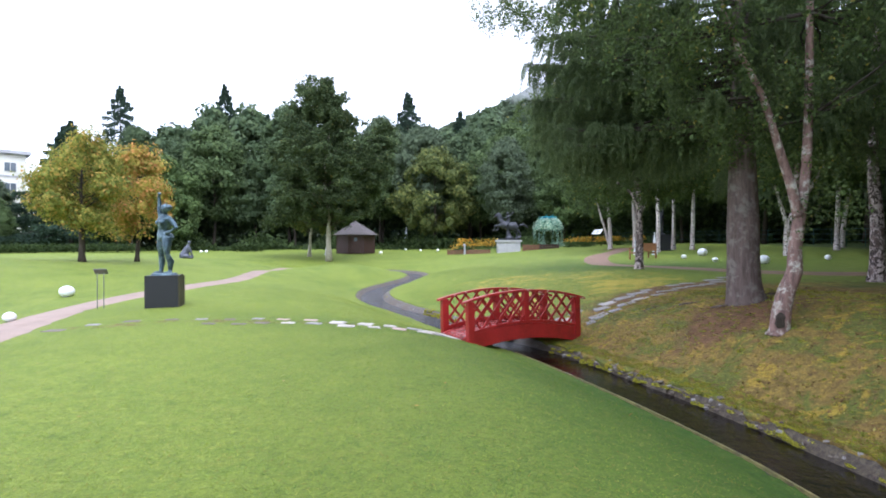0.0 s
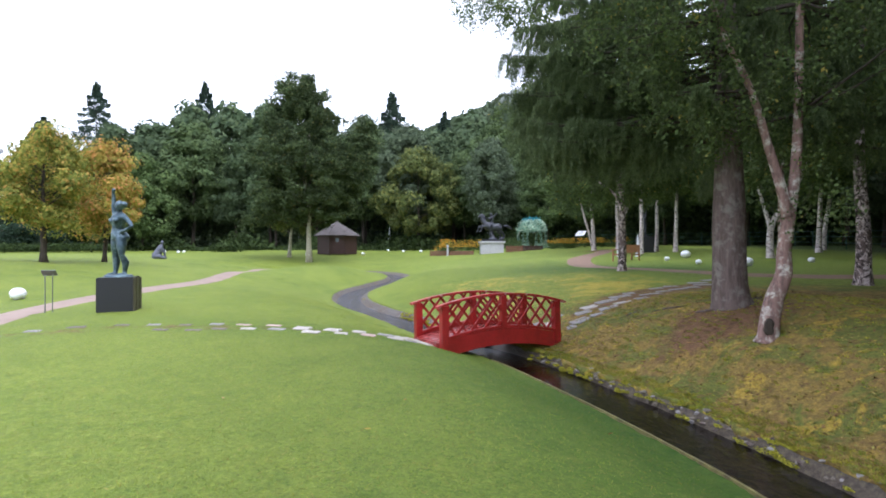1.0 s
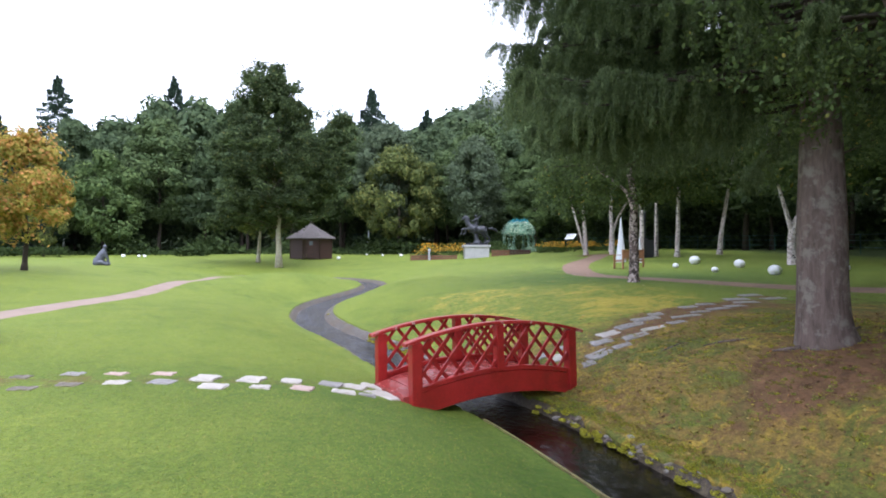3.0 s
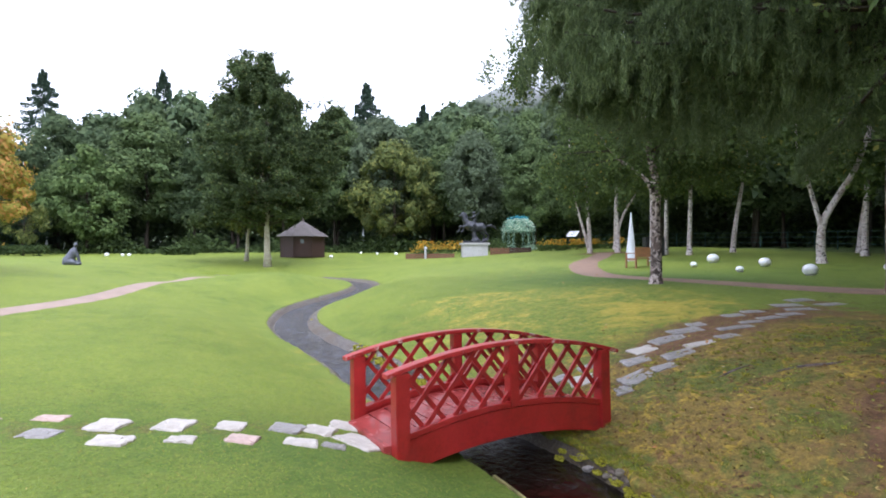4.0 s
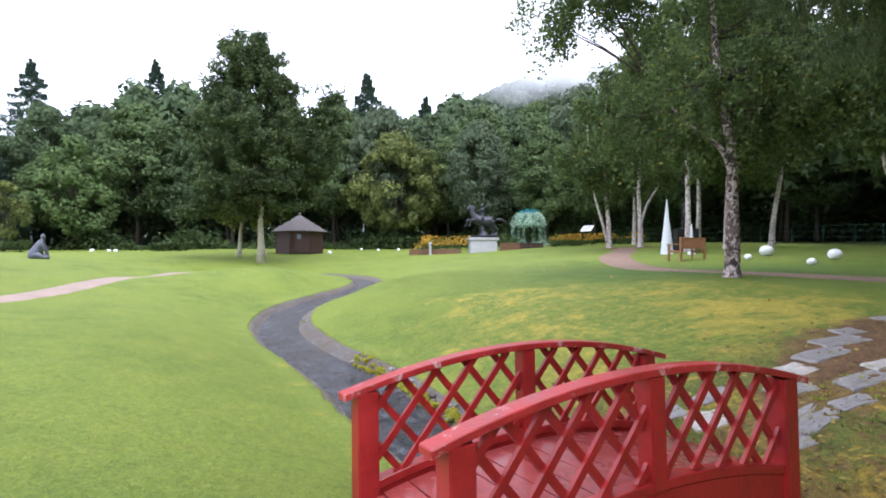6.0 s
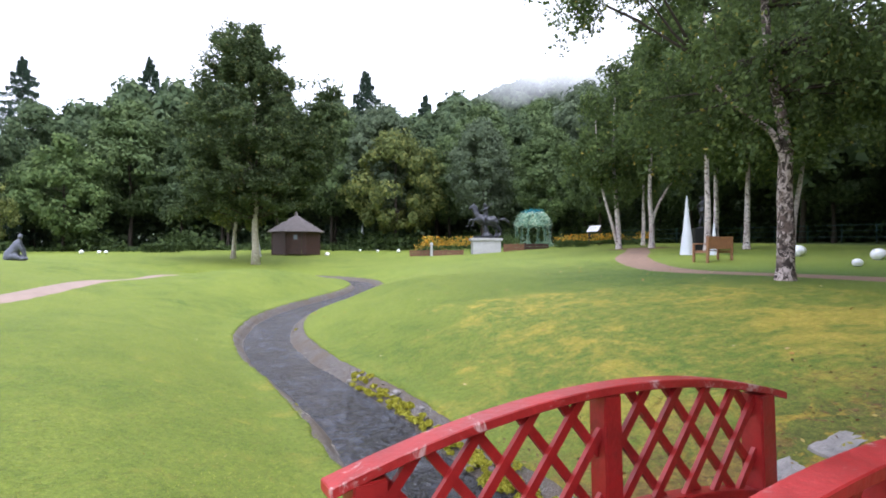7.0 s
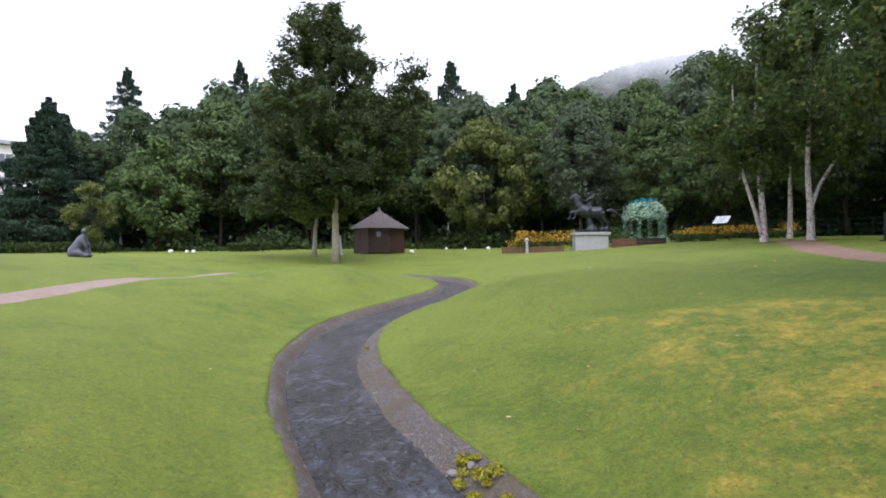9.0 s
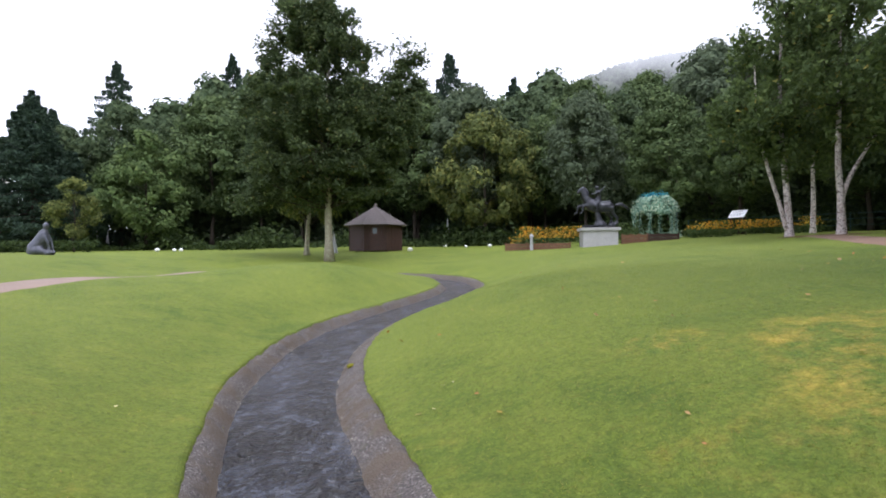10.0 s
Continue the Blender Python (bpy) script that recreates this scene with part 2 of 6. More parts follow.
RED_DECK = plain_material("red_deck", (0.30, 0.05, 0.045), 0.3, 3, 0.22, bump=0.3, dirt=(0.2, 0.045, 0.04))
BRONZE = plain_material("bronze_patina", (0.055, 0.085, 0.105), 0.5, 9, 0.36, 0.6, bump=0.35, dirt=(0.21, 0.28, 0.31))
BRONZE_DARK = plain_material("dark_bronze", (0.035, 0.036, 0.044), 0.4, 5, 0.42, 0.4, bump=0.3, dirt=(0.075, 0.08, 0.095))
GRANITE = plain_material("black_granite", (0.008, 0.0085, 0.01), 0.35, 9, 0.5, bump=0.15)
GRANITE_SIDE = plain_material("mossy_granite_edge", (0.075, 0.065, 0.03), 0.5, 9, 0.7, bump=0.5, dirt=(0.03, 0.03, 0.02))
WHITE = plain_material("white_acrylic", (0.82, 0.82, 0.83), 0.04, 4, 0.35, bump=0.03)
WHITE_STONE = plain_material("white_stone", (0.42, 0.41, 0.42), 0.12, 3, 0.6, bump=0.2)
OBELISK = plain_material("pale_mesh_cone", (0.62, 0.64, 0.68), 0.12, 30, 0.5, bump=0.5)
STEEL = plain_material("dull_steel", (0.2, 0.21, 0.21), 0.2, 10, 0.4, 0.8, bump=0.1)
WOOD_DARK = plain_material("dark_stained_wood", (0.05, 0.022, 0.017), 0.35, 5, 0.6, bump=0.4)
WOOD_BENCH = plain_material("teak", (0.30, 0.14, 0.065), 0.3, 8, 0.55, bump=0.3)
WOOD_EDGE = plain_material("brown_board", (0.16, 0.075, 0.04), 0.35, 6, 0.7, bump=0.4)
SHINGLE = plain_material("grey_shingle", (0.13, 0.11, 0.105), 0.35, 9, 0.8, bump=0.8)
PLASTER = plain_material("cream_plaster", (0.74, 0.71, 0.62), 0.06, 2, 0.8, bump=0.1)
GLASS_DARK = mat("window_glass", (0.12, 0.14, 0.16), 0.1)
FENCE_GREEN = plain_material("green_net_paint", (0.018, 0.06, 0.05), 0.3, 5, 0.6)
BARK_SPRUCE = bark_material("spruce_bark", (0.17, 0.125, 0.108), (0.065, 0.048, 0.042), (0.2, 0.175, 0.15))
BARK_OAK = bark_material("pale_oak_bark", (0.42, 0.38, 0.29), (0.22, 0.19, 0.15), (0.45, 0.45, 0.33))
BARK_DARK = bark_material("dark_bark", (0.075, 0.06, 0.045), (0.025, 0.02, 0.016))
BARK_BIRCH = bark_material("birch_bark", (0.62, 0.55, 0.52), (0.05, 0.04, 0.036), (0.4, 0.31, 0.28), True)
BARK_OLD_BIRCH = bark_material("old_birch_bark", (0.5, 0.41, 0.385), (0.05, 0.038, 0.034), (0.16, 0.115, 0.1), True, 0.47)
BARK_RED = bark_material("red_birch_bark", (0.3, 0.185, 0.155), (0.075, 0.05, 0.042), (0.5, 0.47, 0.4))
LEAF_OAK = leaf_material("oak_leaves", [(0.0, (0.052, 0.076, 0.036)), (0.6, (0.084, 0.118, 0.052)), (0.97, (0.125, 0.165, 0.066)), (1.0, (0.22, 0.18, 0.06))])
# the next two are greyed, with the air's haze mixed into the leaf colour
LEAF_WOOD = leaf_material("woodland_leaves", [(0.0, (0.062, 0.096, 0.05)), (0.6, (0.09, 0.13, 0.064)), (1.0, (0.122, 0.162, 0.078))], through=0.22)
LEAF_HAZY = leaf_material("hazy_grey_green_leaves", [(0.0, (0.074, 0.104, 0.064)), (0.6, (0.104, 0.138, 0.082)), (1.0, (0.136, 0.17, 0.1))], through=0.22)
LEAF_OLIVE = leaf_material("olive_leaves", [(0.0, (0.075, 0.1, 0.035)), (0.6, (0.15, 0.18, 0.055)), (1.0, (0.25, 0.26, 0.08))])
LEAF_LIGHT = leaf_material("light_green_leaves", [(0.0, (0.066, 0.108, 0.038)), (0.6, (0.102, 0.152, 0.052)), (1.0, (0.142, 0.192, 0.068))], through=0.25)
LEAF_GREEN = leaf_material("mid_green_leaves", [(0.0, (0.07, 0.108, 0.045)), (0.6, (0.1, 0.145, 0.058)), (1.0, (0.135, 0.18, 0.072))], through=0.22)
LEAF_BIRCH = leaf_material("birch_leaves", [(0.0, (0.06, 0.09, 0.035)), (0.6, (0.1, 0.145, 0.05)), (0.975, (0.15, 0.2, 0.065)), (1.0, (0.36, 0.29, 0.065))])
LEAF_MAPLE = leaf_material("autumn_leaves", [(0.0, (0.15, 0.19, 0.04)), (0.5, (0.27, 0.29, 0.06)), (0.8, (0.42, 0.36, 0.08)), (1.0, (0.6, 0.34, 0.1))])
LEAF_ORANGE = leaf_material("orange_autumn_leaves", [(0.0, (0.25, 0.26, 0.05)), (0.5, (0.42, 0.35, 0.075)), (0.8, (0.56, 0.34, 0.1)), (1.0, (0.66, 0.3, 0.12))])
NEEDLES = leaf_material("conifer_needles", [(0.0, (0.06, 0.088, 0.042)), (0.6, (0.108, 0.148, 0.066)), (1.0, (0.18, 0.225, 0.095))], 0.6, 0.38)
NEEDLES_FAR = leaf_material("far_conifer_needles", [(0.0, (0.021, 0.041, 0.031)), (1.0, (0.059, 0.094, 0.059))], 0.6, 0.15)
FLOWER = leaf_material("orange_flowers", [(0.0, (0.09, 0.14, 0.03)), (0.35, (0.16, 0.17, 0.03)), (0.5, (0.16, 0.17, 0.03)), (0.55, (0.72, 0.3, 0.02)), (0.8, (0.8, 0.42, 0.04)), (1.0, (0.8, 0.58, 0.12))], 0.6, 0.2)
HEDGE = leaf_material("hedge_leaves", [(0.0, (0.03, 0.05, 0.02)), (1.0, (0.082, 0.12, 0.038))])
ARBOUR = leaf_material("arbour_flowers", [(0.0, (0.11, 0.23, 0.17)), (0.4, (0.22, 0.38, 0.29)), (0.75, (0.38, 0.52, 0.42)), (1.0, (0.7, 0.74, 0.58))], 0.6, 0.1)
ARBOUR_BLUE = leaf_material("turquoise_flowers", [(0.0, (0.0, 0.16, 0.25)), (1.0, (0.08, 0.38, 0.42))], 0.6, 0.1)
MOSS = leaf_material("bank_moss", [(0.0, (0.2, 0.19, 0.02)), (0.5, (0.36, 0.35, 0.035)), (1.0, (0.52, 0.48, 0.08))], 0.8, 0.2)
GRASS = leaf_material("grass_blades", [(0.0, (0.16, 0.23, 0.035)), (0.6, (0.25, 0.32, 0.05)), (1.0, (0.38, 0.4, 0.09))], 0.6, 0.5)
# darker blades for grass that lies in tree shade
GRASS_SHADE = leaf_material("shade_grass_blades", [(0.0, (0.06, 0.14, 0.022)), (0.6, (0.1, 0.19, 0.03)), (1.0, (0.16, 0.25, 0.045))], 0.6, 0.4)
GRASS_DRY = leaf_material("dry_grass_blades", [(0.0, (0.2, 0.17, 0.04)), (0.6, (0.32, 0.26, 0.07)), (1.0, (0.45, 0.37, 0.14))], 0.7, 0.45)
LITTER = leaf_material("leaf_litter", [(0.0, (0.091, 0.052, 0.029)), (0.5, (0.208, 0.130, 0.065)), (0.8, (0.260, 0.247, 0.065)), (1.0, (0.494, 0.364, 0.130))], 0.8, 0.1)
FALLEN = leaf_material("fallen_leaf", [(0.0, (0.4, 0.3, 0.06)), (0.5, (0.45, 0.2, 0.07)), (1.0, (0.65, 0.6, 0.35))], 0.6, 0.1)


def water_material():
    m = mat("stream_water", (0.02, 0.022, 0.026), 0.05, spec=1.0)
    k = Nodes(m)
    # blue-grey patches in the base colour imitate sky reflected by the ripples
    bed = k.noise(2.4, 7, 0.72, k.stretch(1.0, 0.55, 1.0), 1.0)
    sky_patches = k.ramp(bed, (0.36, (0.006, 0.007, 0.009)), (0.47, (0.02, 0.022, 0.03)), (0.56, (0.06, 0.066, 0.088)), (0.68, (0.12, 0.13, 0.165)))
    flow = k.stretch(1.0, 0.8, 1.0)
    r = k.math("ADD", k.math("MULTIPLY", k.noise(3.4, 3, 0.6, flow, 1.4), 1.0), k.math("MULTIPLY", k.noise(11.0, 4, 0.65, flow, 0.8), 0.45))
    # calmer below the bridge than in the run above it
    sep = k.n.new("ShaderNodeSeparateXYZ")
    k.l.new(k.coord(), sep.inputs[0])
    run = k.n.new("ShaderNodeMapRange")
    run.inputs[1].default_value, run.inputs[2].default_value, run.inputs[3].default_value = 11.5, 15.5, 0.04
    k.l.new(sep.outputs[1], run.inputs[0])
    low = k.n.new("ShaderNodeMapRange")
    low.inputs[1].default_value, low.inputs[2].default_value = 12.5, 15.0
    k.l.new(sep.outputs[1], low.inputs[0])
    # patches fade out downstream to near black, for the dark trees mirrored there
    k.colour(k.mix(low.outputs[0], (0.008, 0.006, 0.004), sky_patches))
    k.bump(k.math("MULTIPLY", r, run.outputs[0]), 1.0, 0.3)
    return m


WATER = water_material()

# ---- mesh helpers ----


def finish(name, me, material, parent=None, label="", smooth=False):
    if material is not None:
        me.materials.append(material)
    if smooth:
        me.polygons.foreach_set("use_smooth", [True] * len(me.polygons))
    ob = new(name, me)
    if parent is not None:
        ob.parent = parent
    if label:
        ob["label"] = label
    return ob


def part(name, bm, material, parent=None, label="", smooth=False):
    me = bpy.data.meshes.new(name)
    bm.to_mesh(me)
    bm.free()
    return finish(name, me, material, parent, label, smooth)


def from_arrays(name, verts, faces, material, parent=None, label="", smooth=False):
    me = bpy.data.meshes.new(name)
    verts = np.asarray(verts, dtype=np.float32)
    faces = np.asarray(faces, dtype=np.int32)
    n, w = faces.shape
    me.vertices.add(len(verts))
    me.vertices.foreach_set("co", verts.ravel())
    me.loops.add(n * w)
    me.loops.foreach_set("vertex_index", faces.ravel())
    me.polygons.add(n)
    me.polygons.foreach_set("loop_start", np.arange(0, n * w, w, dtype=np.int32))
    me.update(calc_edges=True)
    me.validate()
    return finish(name, me, material, parent, label, smooth)


def holder(name, place, label, category, group="", turn=0.0):
    ob = new(name)
    ob.matrix_world = pose(*place, 0, 0, turn)
    ob.empty_display_size = 0.2
    return tagged(ob, label, category, group)


def box(bm, lo, hi, bevel=0.0):
    r = bmesh.ops.create_cube(bm, size=1.0)
    s = [h - a for a, h in zip(lo, hi)]
    c = [(h + a) / 2 for a, h in zip(lo, hi)]
    bmesh.ops.scale(bm, vec=s, verts=r["verts"])
    bmesh.ops.translate(bm, vec=c, verts=r["verts"])
    if bevel:
        es = list({e for v in r["verts"] for e in v.link_edges})
        bmesh.ops.bevel(bm, geom=es, offset=bevel, segments=2, affect="EDGES")
    return bm


def box_part(name, lo, hi, material, parent, bevel=0.01, label=""):
    return part(name, box(bmesh.new(), lo, hi, bevel), material, parent, label)


def tube(bm, pts, radii, seg=8, cap=True):
    rings = []
    up = Vector((0.13, 0.97, 0.21)).normalized()
    pts = [Vector(p) for p in pts]
    for i, p in enumerate(pts):
        d = (pts[min(i + 1, len(pts) - 1)] - pts[max(i - 1, 0)]).normalized()
        a = d.cross(up)
        if a.length < 1e-3:
            a = d.cross(Vector((1, 0, 0)))
        a.normalize()
        b = d.cross(a)
        rings.append([bm.verts.new(p + float(radii[i]) * (math.cos(q) * a + math.sin(q) * b)) for q in (2 * math.pi * j / seg for j in range(seg))])
    for r0, r1 in zip(rings, rings[1:]):
        for j in range(seg):
            bm.faces.new((r0[j], r0[(j + 1) % seg], r1[(j + 1) % seg], r1[j]))
    if cap:
        bm.faces.new(rings[0][::-1])
        bm.faces.new(rings[-1])
    return bm


def leaves(name, centres, size, material, parent=None, rng=None, flat=0.0, droop=0.0, aspect=0.6, label="", level=0.0, facing=None):
    """Many small folded leaf blades, one island each."""
    rng = rng or np.random.default_rng(1)
    n = len(centres)
    a = rng.normal(size=(n, 3))
    a[:, 2] = a[:, 2] * (1 - flat) - droop
    a /= np.linalg.norm(a, axis=1)[:, None] + 1e-9
    q = rng.normal(size=(n, 3))
    q[:, :2] *= 1 - level
    b = np.cross(a, q)
    b /= np.linalg.norm(b, axis=1)[:, None] + 1e-9
    if facing is not None:
        # blades lie along the skin of their clump, each with a tilt of its own
        nrm = facing + rng.normal(size=(n, 3)) * 0.36
        nrm /= np.linalg.norm(nrm, axis=1)[:, None] + 1e-9
        a = np.cross(nrm, rng.normal(size=(n, 3)))
        a /= np.linalg.norm(a, axis=1)[:, None] + 1e-9
        b = np.cross(nrm, a)
    s = (size * rng.uniform(0.6, 1.35, n))[:, None]
    c = np.asarray(centres)
    if aspect < 0.2:
        v = np.stack([c - a * s * 0.5 - b * s * 0.5 * aspect, c - a * s * 0.4 + b * s * 0.5 * aspect, c + a * s * 0.5], 1).reshape(-1, 3)
        return from_arrays(name, v, np.arange(3 * n).reshape(n, 3), material, parent, label)
    if size > 0.18:
        s = s * 1.25
        v = np.stack([c - a * s * 0.5 - b * s * 0.4 * aspect, c + a * s * 0.5 - b * s * 0.25 * aspect, c + b * s * 0.6 * aspect], 1).reshape(-1, 3)
        return from_arrays(name, v, np.arange(3 * n).reshape(n, 3), material, parent, label)
    v = np.stack([c - a * s * 0.5, c + b * s * 0.5 * aspect, c + a * s * 0.5, c - b * s * 0.5 * aspect], 1).reshape(-1, 3)
    f = np.arange(4 * n).reshape(n, 4)
    return from_arrays(name, v, f, material, parent, label)


# ---- the lie of the land ----
STREAM = [(5.6, -12), (5.1, -4), (4.7, 1), (4.25, 5), (3.9, 6.8), (3.15, 9.3), (2.1, 12.1), (0.3, 15.6), (-0.4, 17.35), (-1.25, 19), (-2.15, 20.7),
          (-3.0, 23), (-3.35, 25.7), (-3.05, 28.2), (-2.4, 30.6), (-1.85, 32.7), (-1.65, 34.9), (-1.9, 36.5), (-2.6, 38.4), (-4.5, 40.3), (-8, 42), (-13, 43.2)]
MOUNDS = [(-26, 28, 9, 0.54), (-6, 44, 9, -1.34), (-2, 16, 9, -0.43), (-2, 68, 9, -0.53), (6, 8, 3, 0.41), (6, 0, 9, -0.2), (-6, 24, 3, -0.37), (2, 16, 3, -0.21),
          (6, 20, 3, 0.3), (-2, 44, 5, 0.2), (-14, 12, 3, -0.54), (6, 12, 3, 0.22), (2, 12, 9, -0.33), (-10, 36, 3, -0.25), (2, 20, 3, -0.13), (-22, 28, 3, -0.06),
          (-6, 12, 3, 0.18), (6, 44, 5, -0.13), (-26, 64, 9, -0.31), (-10, 8, 3, -0.17), (6, 56, 3, -0.23), (-18, 20, 3, 0.41), (-14, 36, 3, 0.21), (10, 24, 3, -0.11), (-5.8, 32.5, 2.4, 0.3), (-10.5, 30.5, 2.3, -0.32)]


def smooth_line(points, n=12):
    p = [np.array(q, float) for q in points]
    out = []
    for i in range(len(p) - 1):
        a, b, c, d = p[max(i - 1, 0)], p[i], p[i + 1], p[min(i + 2, len(p) - 1)]
        for k in range(n):
            t = k / n
            out.append(0.5 * (2 * b + (c - a) * t + (2 * a - 5 * b + 4 * c - d) * t * t + (3 * b - a - 3 * c + d) * t ** 3))
    out.append(p[-1])
    return np.array(out)


S_LINE = smooth_line(STREAM)
S_TAN = np.gradient(S_LINE, axis=0)
S_TAN /= np.linalg.norm(S_TAN, axis=1)[:, None]
S_NRM = np.stack([-S_TAN[:, 1], S_TAN[:, 0]], 1)


def water_level(y):
    return np.interp(y, [-12, 5, 12, 18, 24, 38, 44], [-1.1, -0.95, -0.83, -0.75, -0.6, -0.15, 0.0])


def bank_edge(x, y):
    """How far from the stream's middle the turf ends: closer in below the bridge."""
    right = np.asarray(x) > np.interp(y, S_LINE[:, 1], S_LINE[:, 0])
    below = np.clip((13.6 - np.asarray(y)) / 1.2, 0, 1)
    return np.where(right, 0.83 - 0.16 * below, 0.70 + 0.01 * below)


def near_stream(x, y):
    """Distance to the stream's middle line and the y of the nearest place on it."""
    x, y = np.atleast_1d(x).astype(float), np.atleast_1d(y).astype(float)
    d, at = np.full(x.shape, 99.0), np.zeros(x.shape)
    inside = (np.abs(x) < 26) & (y > -25) & (y < 58)
    xs, ys = x[inside], y[inside]
    dd, ii = np.full(xs.shape, 1e9), np.zeros(xs.shape, int)
    for k in range(len(S_LINE) - 1):
        p, q = S_LINE[k], S_LINE[k + 1]
        e = q - p
        t = np.clip(((xs - p[0]) * e[0] + (ys - p[1]) * e[1]) / (e @ e), 0, 1)
        w = np.hypot(xs - p[0] - t * e[0], ys - p[1] - t * e[1])
        better = w < dd
        dd[better], ii[better] = w[better], k
    d[inside], at[inside] = dd, S_LINE[ii, 1] if len(ii) else 0
    return d, at


def land(x, y, carve=False):
    """Height of the ground."""
    x, y = np.atleast_1d(x).astype(float), np.atleast_1d(y).astype(float)
    h = 0.4954 + 0.013 * np.clip(x, -60, 90) + 0.0249 * np.clip(y, -40, 80)
    for a, b, s, v in MOUNDS:
        h += v * np.exp(-((x - a) ** 2 + (y - b) ** 2) / (2 * s * s))
    h += 0.09 * np.maximum(y - 76, 0) ** 1.0 * np.clip((y - 76) / 30, 0, 1) * np.clip((300 - y) / 200, 0, 1)
    h += 156 * np.exp(-(((x - 230) / 330) ** 2 + ((y - 490) / 190) ** 2)) * np.clip((y - 120) / 150, 0, 1)
    h += 0.10 * np.maximum(x - 30, 0) * np.clip((x - 30) / 30, 0, 1) * np.clip((160 - x) / 80, 0, 1)
    d, at = near_stream(x, y)
    w = water_level(at) + 0.2
    k = 1 - np.exp(-(np.maximum(d - 0.8, 0) / 1.6) ** 1.5)
    h = w * (1 - k) + h * k
    if carve:
        h -= 1.1 * np.clip((bank_edge(x, y) + 0.2 - d) / 0.24, 0, 1) ** 0.8
    return h


def ground_z(x, y):
    return float(land(x, y)[0])


# ---- ground, paths, stream ----
PATH_LEFT = smooth_line([(-6.6, 2), (-7.4, 6.5), (-8.4, 10.2), (-9.0, 12.8), (-9.0, 15.0), (-8.65, 18.0), (-8.55, 21.0), (-8.9, 24.7), (-9.6, 30.5), (-10.1, 35), (-9.4, 39.5), (-8.5, 45)], 8)
PATH_RIGHT = smooth_line([(14.5, 43), (11.6, 36.5), (9.0, 31), (7.75, 27), (7.5, 24), (8.3, 21.6), (9.6, 19.6), (11.2, 17.8), (13.5, 16.2), (18, 14.6), (28, 12.5)], 8)


def axis(stops):
    """Grid lines from (from, to, step) runs."""
    out = []
    for a, b, s in stops:
        out += list(np.arange(a, b - 1e-6, s))
    return np.array(out + [stops[-1][1]])


def line_distance(x, y, line):
    d = np.full(x.shape, 1e9)
    for p, q in zip(line, line[1:]):
        e = q - p
        t = np.clip(((x - p[0]) * e[0] + (y - p[1]) * e[1]) / (e @ e), 0, 1)
        d = np.minimum(d, np.hypot(x - p[0] - t * e[0], y - p[1] - t * e[1]))
    return d


